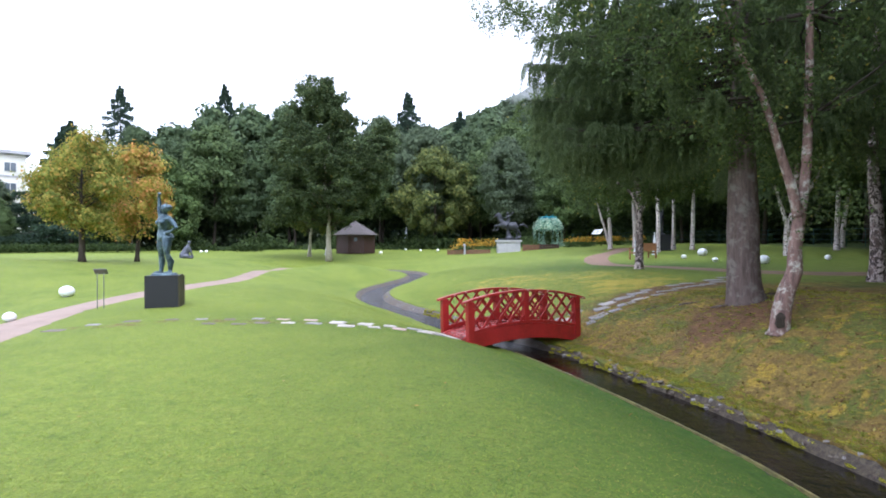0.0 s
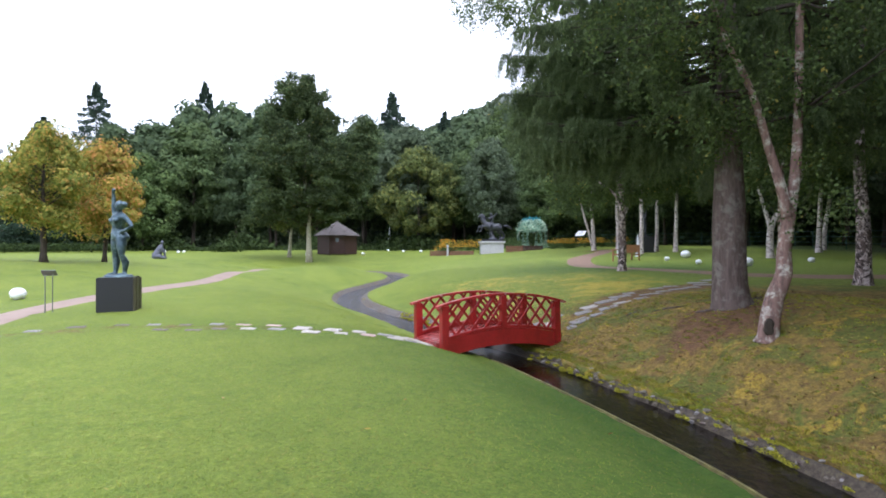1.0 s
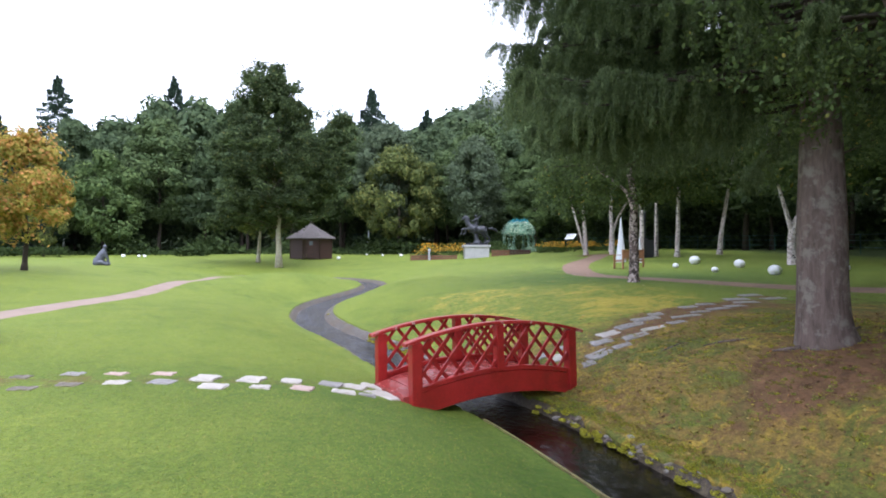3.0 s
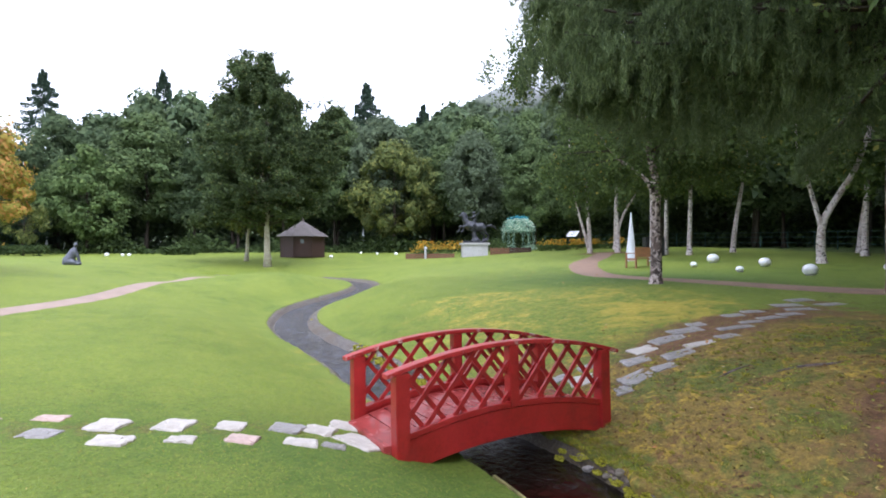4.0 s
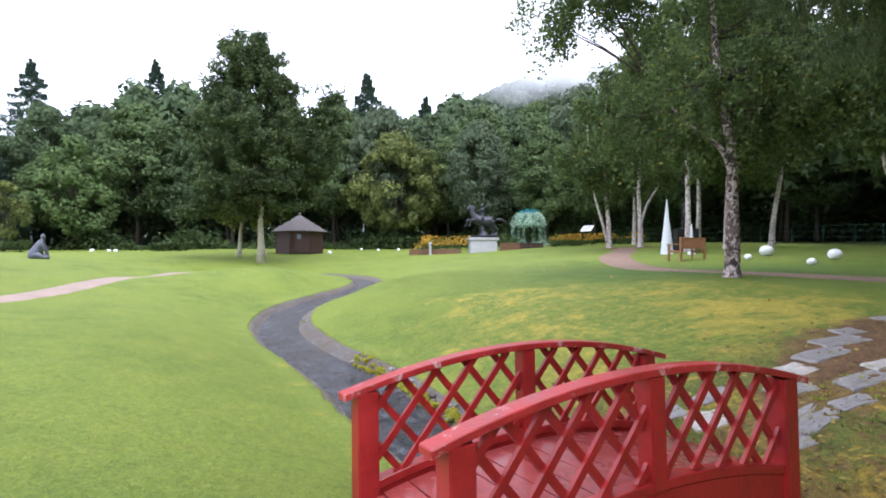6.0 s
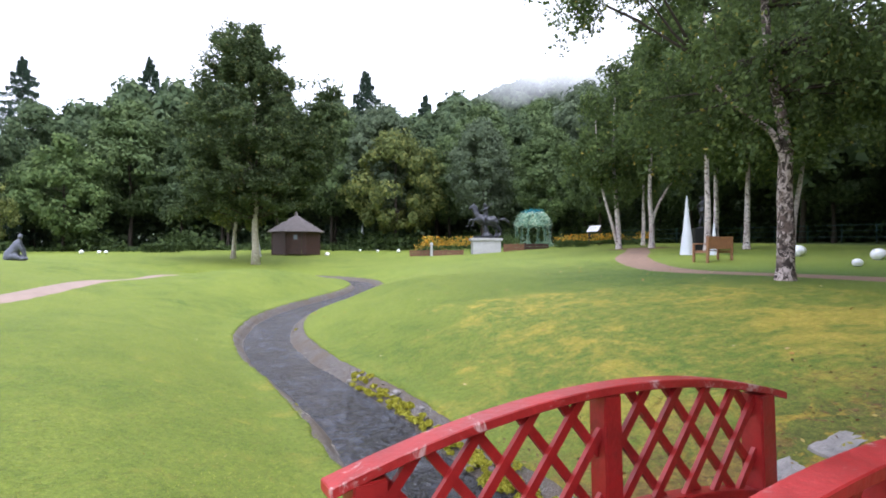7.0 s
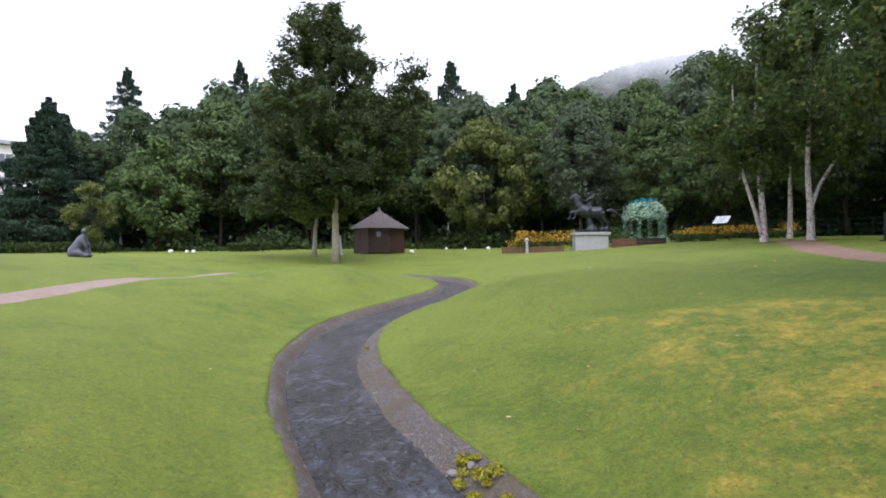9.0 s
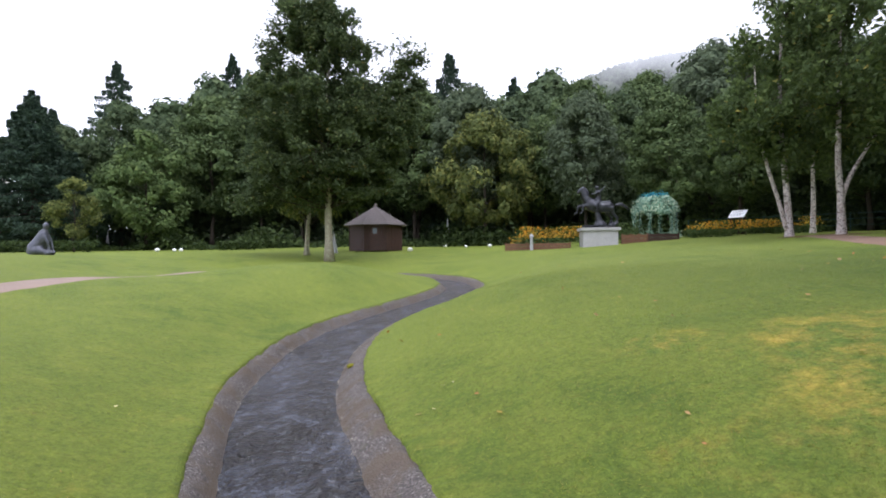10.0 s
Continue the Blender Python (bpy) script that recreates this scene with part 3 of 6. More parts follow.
def ground_kinds(ob, x, y):
    """Where the lawn is mossy, dry or bare, and where light and shade are put into its colour, for the material."""
    d, _ = near_stream(x, y)
    cx = np.interp(y, S_LINE[:, 1], S_LINE[:, 0])
    right = x > cx

    def blob(ax, ay, rx, ry):
        return np.exp(-(((x - ax) / rx) ** 2 + ((y - ay) / ry) ** 2))
    moss = np.where(right, 1.15 * np.exp(-(np.maximum(y - 13.2, 0) / 2.2) ** 2) * np.exp(-(np.maximum(x - 8.5, 0) / 4) ** 2), 0)
    moss *= np.clip((y + 8) / 4, 0, 1) * np.clip((x - cx) / 1.0, 0, 1)
    dry = 1.1 * blob(4.3, 18.4, 2.7, 2.2) + 0.85 * blob(2.8, 20.2, 1.3, 1.0) + 0.85 * blob(5.4, 16.2, 2.0, 1.5) + 0.95 * blob(2.3, 21.1, 0.8, 0.6) + 0.9 * blob(0.75, 21.6, 0.35, 0.25) + 0.9 * blob(2.1, 20.2, 0.7, 0.35) + 0.6 * blob(3.8, 16.2, 0.8, 0.5) + 0.45 * blob(2.6, 16, 1.6, 2) + 0.2 * blob(-2, 17, 3, 5) + 0.12 + np.where(d < 1.6, 0.12 * np.clip((1.1 - d) / 0.35, 0, 1), 0)
    soil = 1.0 * blob(6.2, 10.6, 1.0, 0.9) + 0.55 * blob(5.2, 10.2, 1.3, 0.8) + 0.5 * blob(9.5, 12.5, 3.5, 2.5) + 0.6 * blob(7.0, 15.3, 2.0, 0.6) + 0.5 * blob(5.2, 14.4, 1.3, 0.6) + 1.1 * blob(14.5, 42.5, 2.2, 2.0)
    # orange-brown needle litter, which also paints in the tree's shade here
    soil += 0.75 * blob(7.5, 4.5, 3.6, 3.4)
    near = (np.abs(x) < 12) & (y > 8) & (y < 19)
    lx, ly = x[near], y[near]
    soil[near] += 0.5 * np.exp(-(line_distance(lx, ly, np.array([(-7.0, 9.9), (-5, 10.7), (-2.5, 11.2), (0.0, 11.8)])) / 0.42) ** 2) + 0.5 * np.exp(-(line_distance(lx, ly, np.array([(3.7, 13.4), (5.5, 14.7), (7.4, 15.5), (9.3, 16.7)])) / 0.7) ** 2)
    # painted shade under the wood and the right-hand trees
    wood_shade = np.clip((y - 66) / 6, 0, 1) + np.clip((x - 20 - 0.1 * np.abs(y - 25)) / 6, 0, 1) + 0.4 * blob(12, 14, 5, 6)
    # painted brightness of the open left lawn
    pale = 0.9 * blob(-4.5, 4.5, 4.5, 5.0) + 0.4 * blob(-4, 14.5, 5, 3)
    # painted tree shade: left of the lower stream and round the globe lamps
    shade_green = np.where(~right, np.exp(-((cx - x) / 3.4) ** 2) * np.clip((13 - y) / 5, 0, 1), 0) + 0.7 * blob(9.5, 22.5, 4, 3.5) + 0.35 * blob(5.5, 23, 3, 3) + 0.4 * blob(-2, 11.2, 3.5, 1.0)
    for nm, v in (("moss", moss), ("dry", dry), ("soil", soil), ("wood_shade", np.clip(wood_shade, 0, 1)), ("shade_green", 1.15 * shade_green), ("pale", pale)):
        at = ob.data.attributes.new(nm, "FLOAT", "POINT")
        at.data.foreach_set("value", np.clip(v, 0, 1.2).astype(np.float32))


def build_ground():
    xs = axis([(-1400, -400, 200), (-400, -100, 30), (-100, -40, 6), (-40, -14, 1.0), (-14, -6, 0.35), (-6, 6.5, 0.125), (6.5, 14, 0.3), (14, 40, 1.0), (40, 100, 6), (100, 400, 20), (400, 1400, 200)])
    ys = axis([(-600, -100, 100), (-100, -20, 10), (-20, -3, 1.0), (-3, 2, 0.25), (2, 30, 0.125), (30, 44, 0.17), (44, 80, 0.8), (80, 140, 5), (140, 500, 20), (500, 1800, 150)])
    gx, gy = np.meshgrid(xs, ys)
    x, y = gx.ravel(), gy.ravel()
    z = land(x, y, carve=True)
    n, m = len(xs), len(ys)
    i = (np.arange(m - 1)[:, None] * n + np.arange(n - 1)[None, :]).ravel()
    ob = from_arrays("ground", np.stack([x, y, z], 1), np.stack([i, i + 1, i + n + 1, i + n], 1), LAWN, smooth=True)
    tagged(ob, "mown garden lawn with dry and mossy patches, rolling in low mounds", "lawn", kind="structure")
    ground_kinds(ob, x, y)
    return ob


def draped_strip(name, line, half, material, label, category, lift=0.012, across=9):
    t = np.gradient(line, axis=0)
    t /= np.linalg.norm(t, axis=1)[:, None]
    nrm = np.stack([-t[:, 1], t[:, 0]], 1)
    rng = np.random.default_rng(3)
    if not np.isscalar(half):
        half = np.interp(line[:, 1], (8, 14, 21), half)
    cols = []
    for j in range(across):
        u = -1 + 2 * j / (across - 1)
        wob = half * (1 + (0.08 * rng.normal(size=len(line)) if abs(u) > 0.9 else 0))
        p = line + nrm * np.atleast_1d(u * wob)[:, None]
        z = land(p[:, 0], p[:, 1]) + lift - (0.03 if abs(u) > 0.99 else 0.0)
        cols.append(np.column_stack([p, z]))
    v = np.stack(cols, 1).reshape(-1, 3)
    i = (np.arange(len(line) - 1)[:, None] * across + np.arange(across - 1)[None, :]).ravel()
    ob = from_arrays(name, v, np.stack([i, i + across, i + across + 1, i + 1], 1)[:, ::-1], material, smooth=True)
    return tagged(ob, label, category, kind="structure")


def resample(line, step):
    s = np.concatenate([[0], np.cumsum(np.linalg.norm(np.diff(line, axis=0), axis=1))])
    q = np.arange(0, s[-1], step)
    return np.column_stack([np.interp(q, s, line[:, 0]), np.interp(q, s, line[:, 1])])


def build_turf_lip():
    """The lawn's edge that hangs over the banks."""
    line = resample(S_LINE, 0.06)
    line = line[(line[:, 1] > -6) & (line[:, 1] < 42.5)]
    t = np.gradient(line, axis=0)
    t /= np.linalg.norm(t, axis=1)[:, None]
    nrm = np.stack([-t[:, 1], t[:, 0]], 1)
    rng = np.random.default_rng(15)
    for side in (1, -1):
        below = np.clip((13.6 - line[:, 1]) / 1.2, 0, 1)
        edge = (0.82 - 0.16 * below) if side > 0 else (0.70 + 0.01 * below)
        ragged = np.convolve(rng.normal(size=len(line)), np.ones(5) / 5, "same") * 0.03 + np.convolve(rng.normal(size=len(line)), np.ones(31) / 31, "same") * 0.08
        ragged *= 1 + (1.6 * below if side > 0 else 0)
        cols = []
        for o, dz in ((0.03, -0.16), (0.0, -0.05), (0.015, -0.012), (0.06, 0.004), (0.16, 0.006), (0.27, 0.006), (0.38, 0.004), (0.5, -0.012), (0.56, -0.05)):
            off = edge + o + ragged * max(0.0, 1 - o / 0.3)
            p = line - nrm * (side * off)[:, None]
            cols.append(np.column_stack([p, land(p[:, 0], p[:, 1]) + dz + (0.006 * rng.normal(size=len(line)) if o < 0.1 else 0)]))
        if side < 0:
            cols = cols[::-1]
        v = np.stack(cols, 1).reshape(-1, 3)
        m = len(cols)
        i = (np.arange(len(line) - 1)[:, None] * m + np.arange(m - 1)[None, :]).ravel()
        ob = from_arrays("turf_edge", v, np.stack([i, i + 1, i + m + 1, i + m], 1)[:, ::-1], LAWN, smooth=True)
        ground_kinds(ob, v[:, 0], v[:, 1])
        tagged(ob, "ragged turf lip of the lawn above the stream bank", "lawn edge", kind="structure")


def build_stream():
    line = resample(S_LINE, 0.12)
    t = np.gradient(line, axis=0)
    t /= np.linalg.norm(t, axis=1)[:, None]
    nrm = np.stack([-t[:, 1], t[:, 0]], 1)
    w = water_level(line[:, 1])
    rng = np.random.default_rng(5)
    wide = [(-0.9, 0.02), (-0.76, 0.15), (-0.68, 0.17), (-0.60, 0.10), (-0.53, 0.03), (-0.46, -0.05), (-0.25, -0.11), (0.0, -0.12), (0.3, -0.1), (0.48, -0.05), (0.56, 0.03), (0.66, 0.10), (0.78, 0.17), (0.87, 0.17), (0.97, 0.02)]
    steep = [(-0.95, 0.0), (-0.80, 0.1), (-0.74, 0.17), (-0.68, 0.12), (-0.65, 0.03), (-0.62, -0.1), (-0.25, -0.15), (0.0, -0.15), (0.3, -0.12), (0.52, -0.08), (0.585, 0.0), (0.61, 0.08), (0.655, 0.16), (0.72, 0.1), (0.95, 0.0)]
    below = np.clip((13.6 - line[:, 1]) / 1.2, 0, 1)
    cols = []
    for (o0, z0), (o1, z1) in zip(wide, steep):
        off, dz = o0 + (o1 - o0) * below, z0 + (z1 - z0) * below
        rough = 0.45 < abs(o0) < 0.8
        jig = np.convolve(rng.normal(size=len(line)), np.ones(7) / 7, "same") * 0.03 if rough else 0
        p = line - nrm * (off + jig)[:, None]
        cols.append(np.column_stack([p, w + dz + (0.008 * rng.normal(size=len(line)) if abs(o0) < 0.85 else 0)]))
    cols = cols[::-1]
    v = np.stack(cols, 1).reshape(-1, 3)
    m = len(wide)
    i = (np.arange(len(line) - 1)[:, None] * m + np.arange(m - 1)[None, :]).ravel()
    bed = from_arrays("stream_bank", v, np.stack([i, i + 1, i + m + 1, i + m], 1)[:, ::-1], GRAVEL, smooth=True)
    tagged(bed, "wet grey gravel channel with earthy edges", "stream bank", kind="structure")
    off = np.linspace(-0.64, 0.64, 7)
    v = np.stack([np.column_stack([line + nrm * o, w]) for o in off], 1).reshape(-1, 3)
    m = len(off)
    i = (np.arange(len(line) - 1)[:, None] * m + np.arange(m - 1)[None, :]).ravel()
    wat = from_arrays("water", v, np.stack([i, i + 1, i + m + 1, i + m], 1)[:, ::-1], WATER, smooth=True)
    tagged(wat, "shallow dark rippling stream water reflecting the sky", "water", kind="structure")


# ---- footbridge ----
def build_bridge():
    half, gap, curve = 1.434, 0.651, 0.086
    rail_top, low_rail, beam_top, beam_low, deck_top = 0.673, -0.03, -0.1, -0.44, -0.125
    bridge = holder("footbridge", (1.618, 12.755, 0), "small arched red wooden footbridge with lattice railings over the stream", "bridge")
    bridge.matrix_world = pose(1.618, 12.755, 0, -1.7, 0, 25.1)

    def arch(u):
        return -curve * u * u

    def swept(name, y0, y1, low, high, material, a=-half, b=half, n=28, label=""):
        bm = bmesh.new()
        rings = []
        for i in range(n + 1):
            u = a + (b - a) * i / n
            z = arch(u)
            rings.append([bm.verts.new((u, yy, z + zz)) for yy, zz in ((y0, low), (y1, low), (y1, high), (y0, high))])
        for r0, r1 in zip(rings, rings[1:]):
            for j in range(4):
                bm.faces.new((r0[j], r0[(j + 1) % 4], r1[(j + 1) % 4], r1[j]))
        bm.faces.new(rings[0][::-1])
        bm.faces.new(rings[-1])
        bmesh.ops.recalc_face_normals(bm, faces=bm.faces)
        es = [e for e in bm.edges if e.calc_face_angle(0) > 1.0]
        bmesh.ops.bevel(bm, geom=es, offset=0.006, segments=1, affect="EDGES")
        return part(name, bm, material, bridge, label)
    for s in (-1, 1):
        y = s * gap
        swept("side_beam", y - 0.04, y + 0.04, beam_low, beam_top, RED, -half + 0.06, half - 0.06)
        swept("top_rail", y - 0.07, y + 0.07, rail_top - 0.05, rail_top, RED_RAIL, -half - 0.177, half + 0.24, 36)
        swept("bottom_rail", y - 0.055, y + 0.055, low_rail - 0.066, low_rail, RED, -half + 0.06, half - 0.06)
        for u, wide in ((-half, 0.078), (0.0, 0.064), (half, 0.078)):
            foot = -0.62 if u else low_rail - 0.066
            box_part("post", (u - wide, y - wide, foot), (u + wide, y + wide, rail_top - 0.052 + arch(u)), RED, bridge, 0.008)
        # lattice: two layers of crossing bars in each bay
        for bay0, bay1 in ((-half + 0.08, -0.066), (0.066, half - 0.08)):
            lo = lambda u: low_rail + arch(u)
            hi = lambda u: rail_top - 0.052 + arch(u)
            step, slope = 0.30, 1.18
            for direction, layer in ((1, -0.015), (-1, 0.015)):
                k0 = bay0 - 1.0
                for k in range(10):
                    foot_u = k0 + k * step if direction > 0 else bay1 + 1.0 - k * step
                    pts = []
                    for q in range(70):
                        u = foot_u + direction * q * 0.02
                        if not bay0 <= u <= bay1:
                            continue
                        z = low_rail - 0.13 + slope * q * 0.02
                        if lo(u) <= z <= hi(u):
                            pts.append((u, z))
                    if len(pts) < 4:
                        continue
                    (u0, z0), (u1, z1) = pts[0], pts[-1]
                    dv = Vector((u1 - u0, 0, z1 - z0)).normalized()
                    pv = Vector((-dv.z, 0, dv.x)) * 0.025
                    e0, e1 = Vector((u0, y + layer, z0)) - dv * 0.03, Vector((u1, y + layer, z1)) + dv * 0.03
                    bm = bmesh.new()
                    t = Vector((0, 0.0145, 0))
                    vs = [bm.verts.new(p) for p in (e0 - pv - t, e0 + pv - t, e0 + pv + t, e0 - pv + t, e1 - pv - t, e1 + pv - t, e1 + pv + t, e1 - pv + t)]
                    for f in ((0, 1, 2, 3), (7, 6, 5, 4), (0, 4, 5, 1), (1, 5, 6, 2), (2, 6, 7, 3), (3, 7, 4, 0)):
                        bm.faces.new([vs[i] for i in f])
                    bmesh.ops.recalc_face_normals(bm, faces=bm.faces)
                    part("lattice_bar", bm, RED, bridge)
    # deck boards lie across the beams and follow the arch
    boards = 15
    wide = 2 * (half + 0.1) / boards
    for i in range(boards):
        u = -half - 0.1 + (i + 0.5) * wide
        inner = gap - (0.082 if abs(u) > half - 0.16 else 0.068 if abs(u) < 0.12 else 0.058)
        bm = box(bmesh.new(), (-wide / 2 + 0.003, -inner, -0.028), (wide / 2 - 0.003, inner, 0.0), 0.004)
        ob = part("deck_board", bm, RED_DECK, bridge)
        ob.matrix_local = Matrix.Translation((u, 0, deck_top + arch(u))) @ Matrix.Rotation(math.atan(2 * curve * u), 4, "Y")
    for s in (-1, 1):
        box_part("end_sill", (s * (half + 0.11) - 0.05, -gap - 0.02 + 0.1, -0.46), (s * (half + 0.11) + 0.05, gap + 0.02 - 0.1, -0.325), RED_DECK, bridge, 0.01)
    return bridge


# ---- stepping stones ----
def stone_slab(name, x, y, w, d, turn, material, label, group, seed, thick=0.08):
    rng = random.Random(seed)
    bm = bmesh.new()
    corners = [(sx * w / 2 * rng.uniform(0.84, 1.06), sy * d / 2 * rng.uniform(0.8, 1.08)) for sx, sy in ((-1, -1), (1, -1), (1, 1), (-1, 1))]
    ring = []
    for (ax, ay), (bx, by) in zip(corners, corners[1:] + corners[:1]):
        for u in (0.06, 0.22, 0.4, 0.6, 0.78, 0.94):
            ring.append((ax + (bx - ax) * u + rng.gauss(0, 0.008), ay + (by - ay) * u + rng.gauss(0, 0.008)))
    n = len(ring)
    levels = [(-thick, 1.0), (0.004, 1.0), (0.018, 0.965), (0.024, 0.8), (0.02, 0.45)]
    rows = [[bm.verts.new((px * s, py * s, z + (rng.uniform(-0.006, 0.006) if z > 0 else 0))) for px, py in ring] for z, s in levels]
    for r0, r1 in zip(rows, rows[1:]):
        for j in range(n):
            bm.faces.new((r0[j], r0[(j + 1) % n], r1[(j + 1) % n], r1[j]))
    bm.faces.new(rows[-1])
    bm.faces.new(rows[0][::-1])
    ob = part(name, bm, material)
    e = 0.25
    gx = (ground_z(x + e, y) - ground_z(x - e, y)) / (2 * e)
    gy = (ground_z(x, y + e) - ground_z(x, y - e)) / (2 * e)
    nrm = Vector((-gx * 0.8, -gy * 0.8, 1)).normalized()
    ob.matrix_world = Matrix.Translation((x, y, ground_z(x, y) - (0.002 if -2.3 < x < 1 else 0.012))) @ Vector((0, 0, 1)).rotation_difference(nrm).to_matrix().to_4x4() @ Matrix.Rotation(radians(turn), 4, "Z")
    return tagged(ob, label, "stepping stone", group)


def build_stones():
    left = [(-0.09, 12.45, 0.41, 0.36), (-0.31, 11.95, 0.34, 0.33), (0.16, 11.79, 0.57, 0.46), (-0.63, 11.78, 0.37, 0.32), (-0.08, 11.41, 0.26, 0.16), (-1.15, 11.60, 0.32, 0.29), (-0.38, 11.33, 0.34, 0.20), (-1.67, 11.45, 0.34, 0.36), (-0.92, 11.19, 0.29, 0.24), (-2.24, 11.33, 0.36, 0.32), (-1.43, 11.03, 0.26, 0.17), (-1.98, 10.91, 0.37, 0.23),
            (-2.85, 11.45, .44, .3), (-2.67, 11.02, .4, .26), (-3.41, 11.32, .44, .28),
            (-3.18, 10.9, .38, .24), (-3.9, 11.22, .4, .3), (-3.66, 10.72, .36, .22), (-4.4, 11.0, .4, .26), (-4.05, 10.5, .36, .22), (-4.95, 10.9, .4, .26), (-4.6, 10.42, .36, .2),
            (-5.5, 10.8, .4, .26), (-6.2, 10.58, .42, .26), (-6.75, 10.25, .46, .28), (-7.15, 9.75, .5, .3)]
    for i, (x, y, w, d) in enumerate(left):
        far = 1.0 if x > -2.3 else (0.8 if i % 2 else 0.62)
        stone_slab("stepping_stone", x, y, w * far, d * far * (1.18 if -2.9 < x else 1.0), random.Random(i).uniform(-8, 8) if i != 2 else -32, STONE_PINK if i in (8, 12, 14) else EARTH_STONE if i > 15 and i % 4 else (STONE if (i < 12 and i not in (4, 3)) or i % 7 == 1 else SLAB), "pale rough stepping stone set flush in the lawn", "stepping stones across the lawn", i + 40)
    right = [(4.46, 14.40, 0.43, 0.38), (4.20, 14.03, 0.45, 0.33), (3.99, 13.50, 0.54, 0.33), (3.71, 13.32, 0.26, 0.26), (4.40, 13.50, 0.38, 0.24), (4.75, 13.80, 0.48, 0.34), (5.00, 14.62, 0.65, 0.38), (5.45, 14.94, 0.6, 0.4), (5.82, 15.24, 0.34, 0.36),
             (5.19, 13.98, 0.5, 0.25), (5.71, 14.10, 0.34, 0.28), (6.14, 14.60, 0.62, 0.28), (6.75, 15.63, 0.43, 0.28), (7.24, 15.82, 0.42, 0.28), (6.62, 14.90, 0.4, 0.26), (7.09, 15.10, 0.5, 0.28), (8.26, 16.27, 0.6, 0.36), (7.6, 15.3, 0.48, 0.28),
             (3.36, 14.05, 0.5, 0.38), (3.12, 14.35, 0.3, 0.26), (3.61, 14.42, 0.43, 0.25), (8.15, 15.75, 0.6, 0.3), (8.9, 16.8, 0.62, 0.34), (9.1, 16.15, 0.62, 0.3)]
    for i, (x, y, w, d) in enumerate(right):
        stone_slab("paving_slab", x, y, w, d, random.Random(i).uniform(-10, 12), SLAB if i % 9 else STONE, "flat wet grey natural slab sunk in mossy ground", "slabs leading from the bridge", i + 90)


# ---- lamps, signs, cones, bench ----
def globe_lamp(x, y, r, group="globe lamps on the grass"):
    z = ground_z(x, y)
    lamp = holder("globe_lamp", (x, y, z), "round white globe lamp resting on the grass", "garden lamp", group)
    bm = bmesh.new()
    bmesh.ops.create_uvsphere(bm, u_segments=28, v_segments=16, radius=r)
    bmesh.ops.scale(bm, vec=(1, 1, 0.84), verts=bm.verts)
    bmesh.ops.translate(bm, vec=(0, 0, r * 0.74), verts=bm.verts)
    part("globe", bm, WHITE, lamp, smooth=True)
    bm = tube(bmesh.new(), [(0, 0, -0.05), (0, 0, 0.02), (0, 0, 0.05)], [r * 0.6, r * 0.6, r * 0.5], 16)
    part("collar", bm, STEEL, lamp)


def cone_sculpture(x, y, h, r, material, label):
    z = ground_z(x, y)
    c = holder("garden_cone", (x, y, z), label, "sculpture", "tall pointed garden cones")
    bm = bmesh.new()
    n = 20
    pts = [(0, 0, -0.05), (0, 0, 0), (0, 0, h * 0.5), (0, 0, h * 0.985), (0, 0, h)]
    tube(bm, pts, [r, r, r * 0.5, 0.02, 0.006], n)
    part("cone", bm, material, c, smooth=False)
    k = 9
    for i in range(k):
        f = (i + 0.5) / k
        bm = bmesh.new()
        rr = r * (1 - f) + 0.004
        tube(bm, [(0, 0, h * f - 0.006), (0, 0, h * f + 0.006)], [rr + 0.003, rr], n)
        part("hoop", bm, material, c)


def build_sign(x, y):
    z = ground_z(x, y)
    s = holder("label_stand", (x, y, z), "thin steel stand with a small tilted label plate", "sign", turn=18)
    for dx in (-0.07, 0.07):
        part("leg", tube(bmesh.new(), [(dx, 0, -0.1), (dx, 0, 0.3), (dx, 0, 0.8), (dx, 0.05, 0.87)], [0.011] * 4, 8), STEEL, s)
    plate = part("plate", box(bmesh.new(), (-0.14, -0.1, -0.008), (0.14, 0.1, 0.008), 0.003), STEEL, s)
    plate.matrix_local = pose(0, 0.03, 0.89, -38, 0, 0) @ pose(0, 0, 0)
    for i in range(4):
        bar = part("text_line", box(bmesh.new(), (-0.11, 0.05 - i * 0.035, 0.008), (0.1 - 0.03 * (i % 2), 0.062 - i * 0.035, 0.0095)), WHITE, plate)


